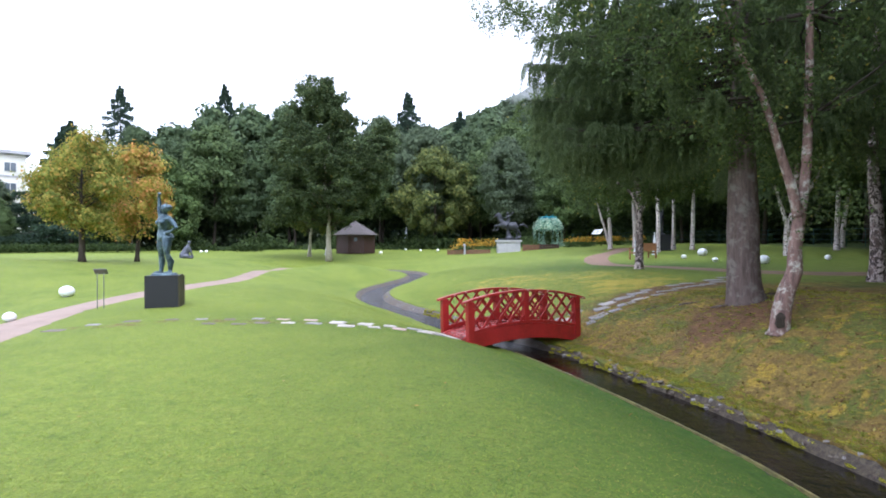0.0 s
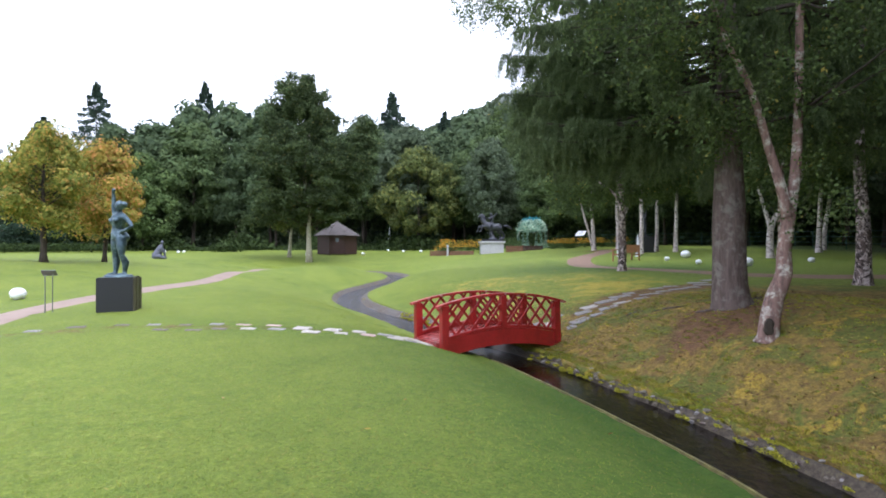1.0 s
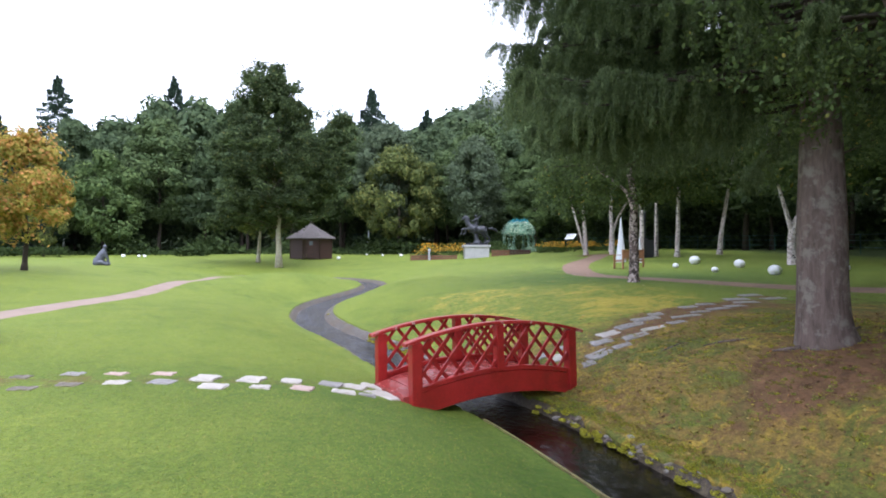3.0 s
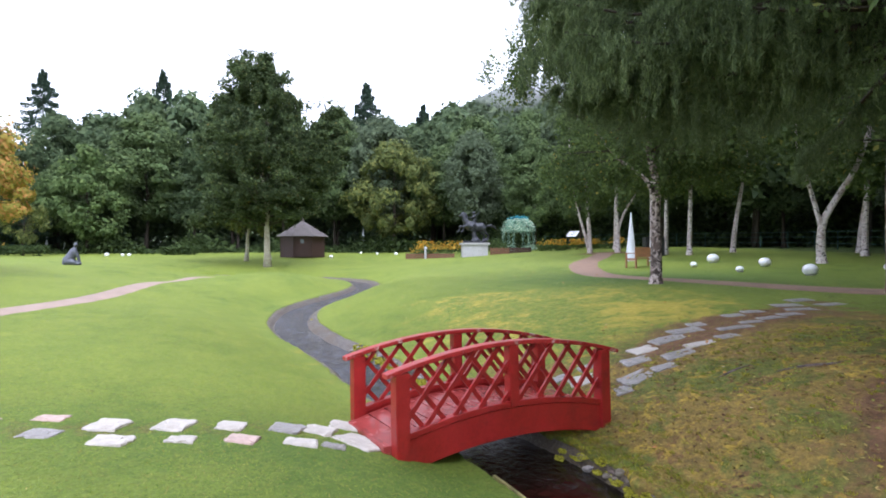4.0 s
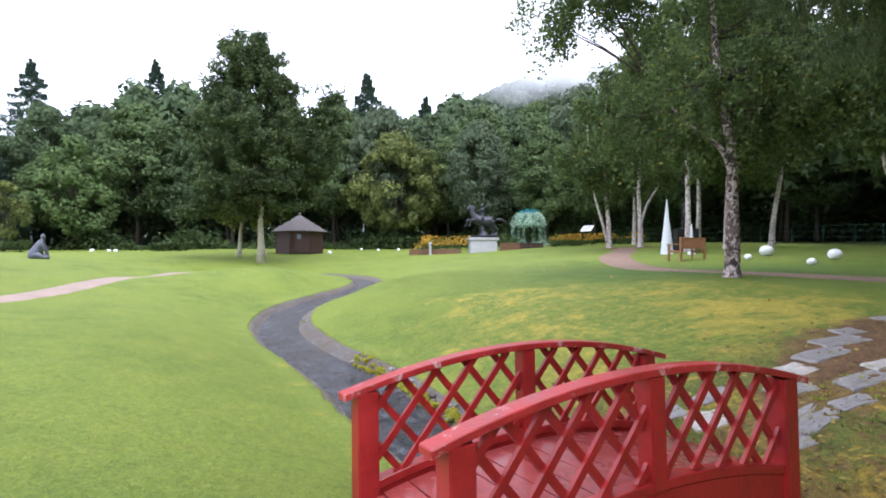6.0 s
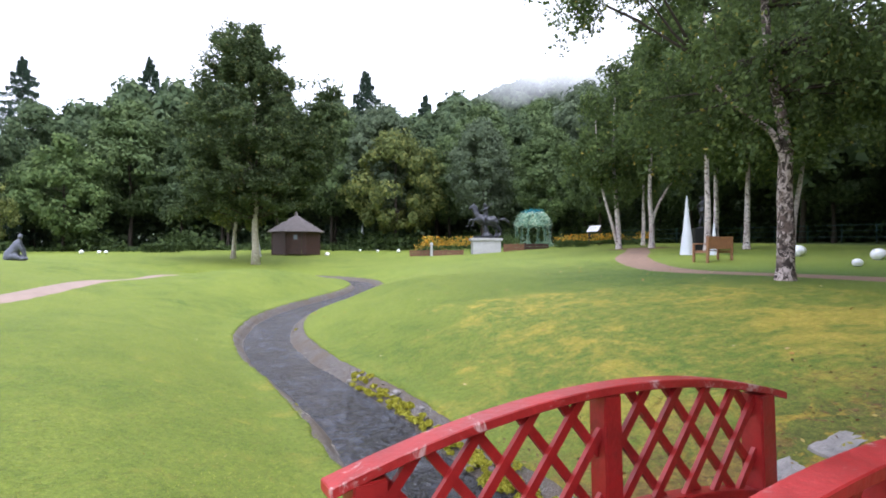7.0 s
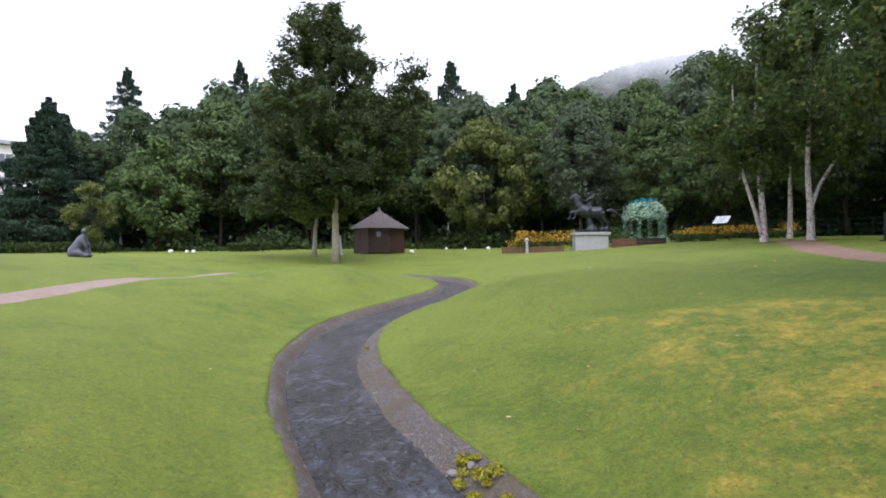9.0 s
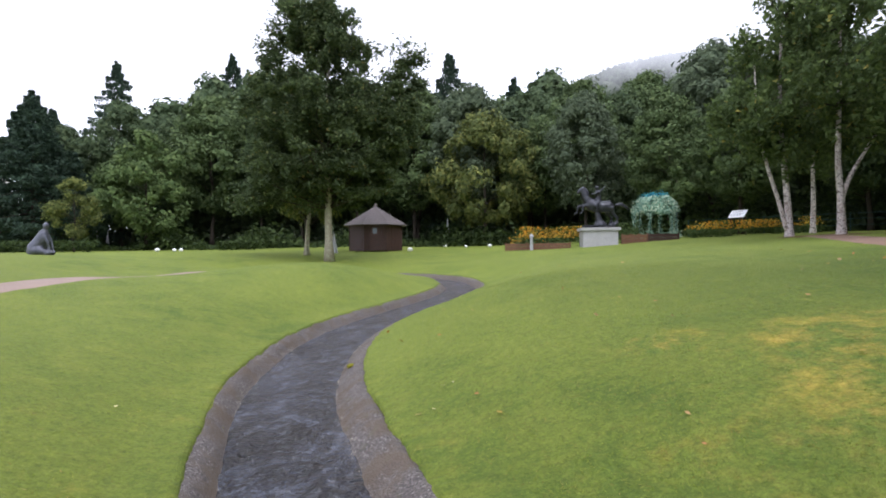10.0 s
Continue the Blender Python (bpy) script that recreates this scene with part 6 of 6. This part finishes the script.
    # the right-hand ones at low y stay unseen, added to shade the bank
    for (x, y, s) in [(14, 62, 0.62), (19, 66, 0.8), (25, 62, 0.85), (31, 56, 0.8), (36, 49, 0.85), (39, 41, 0.85), (40, 33, 0.85), (40, 25, 0.85), (38, 17, 0.85), (35, 9, 0.85), (32, 1, 0.85), (29, -7, 0.8), (45, 55, 1.0), (47, 45, 1.0), (48, 36, 1.0), (48, 27, 1.0), (47, 18, 1.0), (44, 8, 1.0), (33, 66, 0.95), (22, 75, 0.9), (8, 66, 0.6), (5, 72, 0.8), (30, 72, 1.0), (-38, 84, 0.9), (-33, 89, 0.95), (-40, 93, 1.0), (-54, 62, 0.42), (-62, 60, 0.42), (-57, 68, 0.5), (-63, 70, 0.5), (-50, 60, 0.34), (-41, 73, 0.62), (29, 45, 0.6), (31, 36, 0.6), (30, 20, 0.62), (27, 12, 0.62), (24, 54, 0.62), (17, 56.5, 0.55), (20, 6, 0.7), (17, -2, 0.7), (11.5, 0, 0.85), (9, -8, 0.9), (16, 7, 0.75), (24, -1, 0.85), (20, -11, 0.8), (13, -12, 0.75), (26, -14, 0.9), (27, 5, 0.8)]:
        spots.append((x, y, s))
    for x, y, s in spots:
        k = rng.choice(rear if (y > 82 or x > 41 or y < 3) else kinds)
        f = s * rng.uniform(0.88, 1.1)
        copy_thing(k, pose(*at(x, y), 0, 0, rng.uniform(0, 360)) @ Matrix.Diagonal((f * rng.uniform(0.9, 1.1), f, f * rng.uniform(0.92, 1.08), 1)))
    # canopy added for its shade; the trees nearest the right bank are unseen
    tall = broadleaf("woodland_tree", "tall bare-stemmed shade tree of the dense wood beside the garden", at(24.5, 24.5), 17, 5.0, 4.8, 4.8, 101, LEAF_WOOD, BARK_DARK, 0.2, 0.7, 8000, 90, 1.5, "trees of the wood", limbs=5)
    for x, y in [(27.5, 46), (23, 17), (32, 25), (33, 42), (22, 11), (15, 10.5), (18.5, 13.5), (12.2, 6.5), (15, 2.5), (11.5, 2.2), (10.5, -3), (30, 50)]:
        f = rng.uniform(0.9, 1.12)
        copy_thing(tall, pose(*at(x, y), 0, 0, rng.uniform(0, 360)) @ Matrix.Diagonal((f, f, f * rng.uniform(0.92, 1.08), 1)))
    # undergrowth along the foot of the wood
    g = np.random.default_rng(12)
    line = smooth_line([(-90, 62), (-60, 64), (-40, 70), (-20, 71), (0, 71), (12, 64), (24, 60), (34, 50), (38, 38), (38, 24), (34, 8), (30, -6)], 6)
    n = 60000
    k = g.integers(0, len(line) - 1, n)
    u = g.uniform(0, 1, n)
    p = line[k] + (line[k + 1] - line[k]) * u[:, None] + g.normal(0, 1.6, (n, 2))
    z = land(p[:, 0], p[:, 1]) + np.abs(g.normal(0, 1, n)) * np.where(p[:, 0] > 13, 2.2, 0.9) * (0.6 + 0.5 * np.sin(p[:, 0] * 0.6 + p[:, 1] * 0.4))
    tagged(leaves("undergrowth", np.column_stack([p, z]), 0.42, HEDGE, None, g, 0.2, 0.1), "dark green shrubs under the trees of the wood", "undergrowth", kind="stuff")
    n = 45000
    k = g.integers(0, len(line) - 1, n)
    p = line[k] + (line[k + 1] - line[k]) * g.uniform(0, 1, n)[:, None] + np.array([3.0, 11.0]) + g.normal(0, 1.5, (n, 2))
    z = land(p[:, 0], p[:, 1]) + g.uniform(0, 1, n) * 5.0
    tagged(leaves("undergrowth", np.column_stack([p, z]), 0.6, LEAF_WOOD, None, g, 0.2, 0.1), "tall dark shrubs deep in the wood", "undergrowth", kind="stuff")
    # wooded hill in the distance
    n = 60000
    hx, hy = g.uniform(-80, 420, n), g.uniform(200, 500, n)
    hz = land(hx, hy)
    tagged(leaves("far_woodland", np.column_stack([hx, hy, hz + g.uniform(0, 8, n)]), 5.5, LEAF_HAZY, None, g, 0.3, 0.0, 0.8), "distant wooded hillside under low cloud", "woodland", kind="stuff")


def build_low_cloud():
    """Low cloud that hides the top of the far hill."""
    m = bpy.data.materials.new("low_cloud")
    m.use_nodes = True
    n, l = m.node_tree.nodes, m.node_tree.links
    n.clear()
    out, mix, glow, clear = n.new("ShaderNodeOutputMaterial"), n.new("ShaderNodeMixShader"), n.new("ShaderNodeEmission"), n.new("ShaderNodeBsdfTransparent")
    glow.inputs["Color"].default_value = (0.93, 0.95, 1.0, 1)
    glow.inputs["Strength"].default_value = 1.15
    tc, sep, noi, add, ramp = n.new("ShaderNodeTexCoord"), n.new("ShaderNodeSeparateXYZ"), n.new("ShaderNodeTexNoise"), n.new("ShaderNodeMath"), n.new("ShaderNodeMapRange")
    noi.inputs["Scale"].default_value = 0.035
    noi.inputs["Detail"].default_value = 5
    l.new(tc.outputs["Object"], noi.inputs["Vector"])
    l.new(tc.outputs["Object"], sep.inputs[0])
    add.operation = "MULTIPLY_ADD"
    add.inputs[1].default_value = 22
    l.new(noi.outputs["Fac"], add.inputs[0])
    l.new(sep.outputs[2], add.inputs[2])
    ramp.inputs[1].default_value = 66
    ramp.inputs[2].default_value = 85
    l.new(add.outputs[0], ramp.inputs[0])
    l.new(ramp.outputs[0], mix.inputs[0])
    l.new(clear.outputs[0], mix.inputs[1])
    l.new(glow.outputs[0], mix.inputs[2])
    l.new(mix.outputs[0], out.inputs[0])
    bm = bmesh.new()
    cols = [(-300 + 40 * i, 200 + 0.0004 * (40 * i - 300) ** 2) for i in range(22)]
    rows = [[bm.verts.new((x, y, z)) for x, y in cols] for z in (30, 60, 90, 120, 150, 190, 240)]
    for r0, r1 in zip(rows, rows[1:]):
        for j in range(len(cols) - 1):
            bm.faces.new((r0[j], r0[j + 1], r1[j + 1], r1[j]))
    ob = part("backdrop", bm, m, smooth=True)
    ob.visible_shadow = False
    tagged(ob, "low white cloud drifting over the wooded hilltop", "cloud", kind="structure")


def build_litter():
    """Grass blades, bank pebbles, moss tufts and fallen leaves."""
    g = np.random.default_rng(77)
    # short grass blades beside the camera's way
    n = 620000
    y = g.uniform(0.5, 27, n)
    x = g.uniform(-7.5, 8.5, n)
    keep = g.uniform(0, 1, n) < np.clip(1.2 - np.abs(x - 0.4) / 7 - np.maximum(y - 18, 0) / 12, 0.06, 1)
    x, y = x[keep], y[keep]
    d, _ = near_stream(x, y)
    keep = d > bank_edge(x, y) + 0.02
    x, y = x[keep], y[keep]
    keep = line_distance(x, y, PATH_LEFT) > 0.62
    x, y = x[keep], y[keep]
    cx = np.interp(y, S_LINE[:, 1], S_LINE[:, 0])
    mossy = (x > cx) & (y < 13.2 + g.normal(0, 1.0, len(y)))
    bare = mossy & (g.uniform(0, 1, len(x)) < 0.72)
    x, y, mossy = x[~bare], y[~bare], mossy[~bare]
    dry = (g.uniform(0, 1, len(x)) < 0.1 + 0.5 * np.exp(-(((x - 4.0) / 2.4) ** 2 + ((y - 18.8) / 2.2) ** 2)) + 0.5 * np.exp(-(((x - 2.2) / 0.8) ** 2 + ((y - 20.8) / 0.8) ** 2))) | mossy
    z = land(x, y)

    def blades(name, x, y, z, material, label):
        k = len(x)
        a = g.uniform(0, 2 * math.pi, k)
        h = g.uniform(0.006, 0.016, k)
        w = g.uniform(0.002, 0.0045, k)
        c = np.column_stack([x, y, z])
        side = np.column_stack([np.cos(a) * w, np.sin(a) * w, np.zeros(k)])
        lean = np.column_stack([g.normal(0, 0.028, k), g.normal(0, 0.028, k), h])
        v = np.stack([c - side, c + side, c + lean], 1).reshape(-1, 3)
        ob = from_arrays(name, v, np.arange(3 * k).reshape(k, 3), material)
        tagged(ob, label, "grass", kind="stuff")
    cx = np.interp(y, S_LINE[:, 1], S_LINE[:, 0])
    # blades on the stream slope take the darker shade colour
    in_shade = ~dry & (x < cx) & (g.uniform(0, 1, len(x)) < 1.15 * np.exp(-((cx - x) / 3.4) ** 2) * np.clip((13 - y) / 4, 0, 1))
    plain = ~dry & ~in_shade
    blades("grass", x[plain], y[plain], z[plain], GRASS, "short mown green grass blades of the lawn")
    blades("shade_grass", x[in_shade], y[in_shade], z[in_shade], GRASS_SHADE, "short grass blades on the slope, coloured deep green for tree shade")
    blades("dry_grass", x[dry], y[dry], z[dry], GRASS_DRY, "short straw-coloured and mossy grass blades")

    def along(count, y0, y1, o0, o1, below_ok=True):
        yy = g.uniform(y0, y1, count)
        o = g.uniform(o0, o1, count)
        cx, nx, ny = (np.interp(yy, S_LINE[:, 1], c) for c in (S_LINE[:, 0], S_NRM[:, 0], S_NRM[:, 1]))
        return cx - nx * o, yy - ny * o, water_level(yy), o

    def pebbles(count, y0, y1, o0, o1, size):
        x, y, w, o = along(count, y0, y1, o0, o1)
        f = np.where(o > 0, (o - 0.54) / 0.26, (-o - 0.51) / 0.17)
        z = w + 0.012 + np.clip(f, -0.2, 1) * 0.145
        octa = np.array([(1, 0, -0.2), (0, 1, -0.2), (-1, 0, -0.2), (0, -1, -0.2), (0, 0, 0.7)])
        tri = np.array([(0, 1, 4), (1, 2, 4), (2, 3, 4), (3, 0, 4)])
        s = size * g.lognormal(0, 0.45, count)
        v = (octa[None] * g.uniform(0.6, 1.2, (count, 5, 1)) * s[:, None, None]) + np.column_stack([x, y, z])[:, None, :]
        f = tri[None] + (np.arange(count) * 5)[:, None, None]
        return v.reshape(-1, 3), f.reshape(-1, 3)
    for o0, o1, cnt in ((0.5, 0.85, 6000), (-0.74, -0.46, 4500)):
        v, f = pebbles(cnt, 13.4, 28, o0, o1, 0.0065)
        tagged(from_arrays("pebbles", v, f, PEBBLE), "small wet pebbles along the stream's edge", "pebbles", kind="stuff")
        v, f = pebbles(900, 13.4, 30, o0, o1, 0.008)
        tagged(from_arrays("cobbles", v, f, PEBBLE), "loose larger stones along the stream's edge", "stones", kind="stuff")
    # cushions of yellow-green moss on the bank
    for k in range(130):
        yy = 13.6 + 5.0 * float(g.uniform(0, 1)) ** 1.5 if k < 115 else float(g.uniform(16, 24))
        side = 1 if k < 120 else -1
        i = int(np.searchsorted(S_LINE[:, 1], yy))
        o = side * float(g.uniform(0.56, 0.72))
        px, py = S_LINE[i, 0] - S_NRM[i, 0] * o, yy - S_NRM[i, 1] * o
        r = float(g.uniform(0.022, 0.07)) * (1.0 if k < 115 else 0.6)
        m = 300
        dd = g.normal(size=(m, 3))
        dd /= np.linalg.norm(dd, axis=1)[:, None]
        pts = dd * r * g.uniform(0.6, 1.0, (m, 1)) * np.array([1.1, 1.5, 0.5]) * (1 + 0.35 * np.sin(7 * dd[:, :1] + k) * np.cos(6 * dd[:, 1:2]))
        ob = leaves("moss_cushion", pts, 0.03, MOSS, None, g, 0.2, 0.0, 0.7, level=0.3)
        ob.location = (px, py, float(water_level(yy)) + 0.03 + (abs(o) - 0.54) * 0.6)
        tagged(ob, "cushion of yellow-green moss on the gravel bank", "moss", "moss cushions")
    # turf clods, stones and moss that break the lower bank
    for k in range(330):
        yy = float(g.uniform(2.5, 12.2)) if k < 270 else float(g.uniform(13.6, 19))
        i = int(np.searchsorted(S_LINE[:, 1], yy))
        o = float(g.uniform(0.6, 0.76))
        px, py = S_LINE[i, 0] - S_NRM[i, 0] * o, yy - S_NRM[i, 1] * o
        pz = float(water_level(yy)) + 0.03 + max(o - 0.6, 0) * 1.05
        if k % 5 < 3:
            bm = bmesh.new()
            bmesh.ops.create_icosphere(bm, subdivisions=2, radius=float(g.uniform(0.014, 0.05)))
            for v in bm.verts:
                v.co = Vector((v.co.x * 1.3, v.co.y, v.co.z * 0.7)) + 0.018 * noise.noise_vector(v.co * 22 + Vector((k, 0, 0)))
            ob = part("bank_stone", bm, (EARTH_STONE, BARK_SPRUCE, SLAB, EARTH_STONE)[k % 4])
            tagged(ob, "small earthy stone in the stream bank", "stone", "stones of the lower bank")
        else:
            m = 220
            dd = g.normal(size=(m, 3))
            dd /= np.linalg.norm(dd, axis=1)[:, None]
            ob = leaves("moss_cushion", dd * g.uniform(0.6, 1.0, (m, 1)) * np.array([1.1, 1.7, 0.35]) * float(g.uniform(0.03, 0.08)), 0.024, MOSS, None, g, 0.2, 0.0, 0.7, level=0.3)
            tagged(ob, "cushion of yellow-green moss on the stream bank", "moss", "moss cushions")
        ob.location = (px, py, pz)
    # low mossy edging along the other side
    rows = [i for i in range(len(S_LINE)) if 0 < S_LINE[i, 1] < 12.0]
    bm = bmesh.new()
    rings = []
    for i in rows:
        c, nn, w = S_LINE[i], S_NRM[i], float(water_level(S_LINE[i, 1]))
        rings.append([bm.verts.new((c[0] + nn[0] * o, c[1] + nn[1] * o, w + z)) for o, z in ((0.672, -0.1), (0.71, -0.1), (0.71, 0.205), (0.672, 0.2))])
    for r0, r1 in zip(rings, rings[1:]):
        for j in range(4):
            bm.faces.new((r0[j], r0[(j + 1) % 4], r1[(j + 1) % 4], r1[j]))
    bmesh.ops.recalc_face_normals(bm, faces=bm.faces)
    tagged(part("stream_edging", bm, KERB), "thin mossy yellowish edging beside the stream", "edging", kind="structure")
    # low tufts that roughen the mossy bank and its rim
    for name, material, label, count in (("moss_tufts", MOSS, "low yellow-green moss tufts on the shaded bank", 1500), ("green_tufts", GRASS, "short green grass tufts on the mossy bank", 1500), ("dry_tufts", GRASS_DRY, "short dry grass tufts on the mossy bank", 1300)):
        y = g.uniform(2.5, 14, count)
        rim = g.uniform(0, 1, count) < 0.35
        x = np.interp(y, S_LINE[:, 1], S_LINE[:, 0]) + np.where(rim, g.uniform(0.72, 1.1, count), 0.9 + g.uniform(0, 5.5, count))
        m = 26
        c = np.repeat(np.column_stack([x, y, land(x, y)]), m, axis=0)
        r = np.repeat(g.uniform(0.02, 0.07, count), m)
        a = g.uniform(0, 2 * math.pi, len(c))
        q = np.sqrt(g.uniform(0, 1, len(c))) * r
        c = c + np.column_stack([np.cos(a) * q * 1.3, np.sin(a) * q, np.zeros(len(c))])
        w = g.uniform(0.0025, 0.006, len(c))
        b = g.uniform(0, 2 * math.pi, len(c))
        side = np.column_stack([np.cos(b) * w, np.sin(b) * w, np.zeros(len(c))])
        tip = np.column_stack([np.cos(a) * q * 0.6 + g.normal(0, 0.012, len(c)), np.sin(a) * q * 0.6 + g.normal(0, 0.012, len(c)), g.uniform(0.012, 0.04, len(c))])
        v = np.stack([c - side, c + side, c + tip], 1).reshape(-1, 3)
        tagged(from_arrays(name, v, np.arange(3 * len(c)).reshape(-1, 3), material), label, "grass", kind="stuff")
    # needle and leaf litter on the mossy bank
    n = 20000
    y = g.uniform(3, 16, n)
    x = np.interp(y, S_LINE[:, 1], S_LINE[:, 0]) + 0.9 + g.uniform(0, 7, n)
    keep = (y < 13.5) | (g.uniform(0, 1, n) < 0.25)
    x, y = x[keep], y[keep]
    tagged(leaves("leaf_litter", np.column_stack([x, y, land(x, y) + 0.012]), 0.05, LITTER, None, g, 0.8, 0.0, 0.45, level=0.8), "brown needles and leaf litter on mossy ground", "litter", kind="stuff")
    # fallen leaves
    n = 380
    x, y = g.uniform(-4, 9, n), g.uniform(4, 30, n)
    d, _ = near_stream(x, y)
    keep = (d > 1.0) & ((x > np.interp(y, S_LINE[:, 1], S_LINE[:, 0])) | (g.uniform(0, 1, n) < 0.12))
    x, y = x[keep], y[keep]
    tagged(leaves("fallen_leaves", np.column_stack([x, y, land(x, y) + 0.025]), 0.06, FALLEN, None, g, 0.85, 0.0, 0.7, level=0.9), "scattered yellow and brown fallen leaves on the grass", "leaves", kind="stuff")
    # surface roots near the spruce
    for k, (x0, y0, x1, y1, r) in enumerate([(5.2, 12.2, 5.9, 12.0, 0.022), (5.6, 11.2, 6.1, 11.05, 0.035), (6.5, 11.1, 7.2, 11.5, 0.04), (4.7, 12.7, 5.1, 12.6, 0.016)]):
        bm = bmesh.new()
        pts = []
        for t in np.linspace(0, 1, 7):
            qx, qy = x0 + (x1 - x0) * t + 0.05 * math.sin(5 * t + k), y0 + (y1 - y0) * t + 0.05 * math.cos(4 * t + k)
            pts.append((qx, qy, ground_z(qx, qy) + r * 0.25))
        tube(bm, pts, [r * q for q in (0.3, 0.7, 1, 1, 0.9, 0.7, 0.3)], 7)
        tagged(part("tree_root", bm, BARK_SPRUCE, smooth=True), "brown surface root half buried in mossy ground", "root", "surface roots")


build_ground()
draped_strip("path_1", resample(PATH_LEFT, 0.3), (0.78, 0.62, 0.43), PATH_DIRT, "pinkish grit garden path winding across the lawn", "path")
draped_strip("path_2", resample(PATH_RIGHT, 0.3), 0.72, EARTH_PATH, "worn earthy path curving past the birches", "path")
build_stream()
build_turf_lip()
build_bridge()
build_statues()
build_hut()
build_arbour()
build_beds()
build_bench()
build_sign(-8.2, 12.75)
cone_sculpture(11.35, 31.2, 2.35, 0.27, OBELISK, "tall white pointed mesh cone on the grass")
cone_sculpture(11.95, 30.3, 1.25, 0.16, OBELISK, "small white pointed mesh cone on the grass")
cone_sculpture(-5.2, 76.0, 2.9, 0.36, OBELISK, "grey pointed mesh cone near the summer house")
cone_sculpture(-42.0, 70.5, 2.1, 0.26, WHITE_STONE, "small white cone at the lawn's far edge")
cone_sculpture(-40.8, 70.5, 2.1, 0.26, WHITE_STONE, "small white cone at the lawn's far edge")
cone_sculpture(-11.9, 55.2, 1.6, 0.28, WHITE_STONE, "white cone beside the summer house")
for x, y, r in [(13.5, 27.9, 0.24), (11.95, 26.6, 0.13), (12.2, 24.0, 0.13), (14.0, 25.3, 0.21), (13.1, 21.85, 0.22), (15.9, 22.1, 0.13), (-11.0, 15.6, 0.2), (-9.38, 11.5, 0.13)]:
    globe_lamp(x, y, r)
for x, y, r in [(-6.6, 57.0, 0.2), (-4.6, 66, 0.14), (-2.6, 62, 0.15), (-0.6, 60, 0.18), (-28.5, 60, 0.2), (-27.0, 60, 0.17), (-26.4, 60, 0.17)]:
    globe_lamp(x, y, r, "globe lamps at the lawn's far edge")
hedge(-24.5, 62.5, -21, 62.5, 0.5, 0.8, 1500, 41, "low clipped hedge at the lawn's far edge")
hedge(-70, 55, -34, 60, 0.8, 1.0, 5000, 42, "long low clipped hedge below the trees")
build_fence()
build_hotel()
build_near_trees()
build_far_trees()
build_litter()
build_low_cloud()
build_stones()
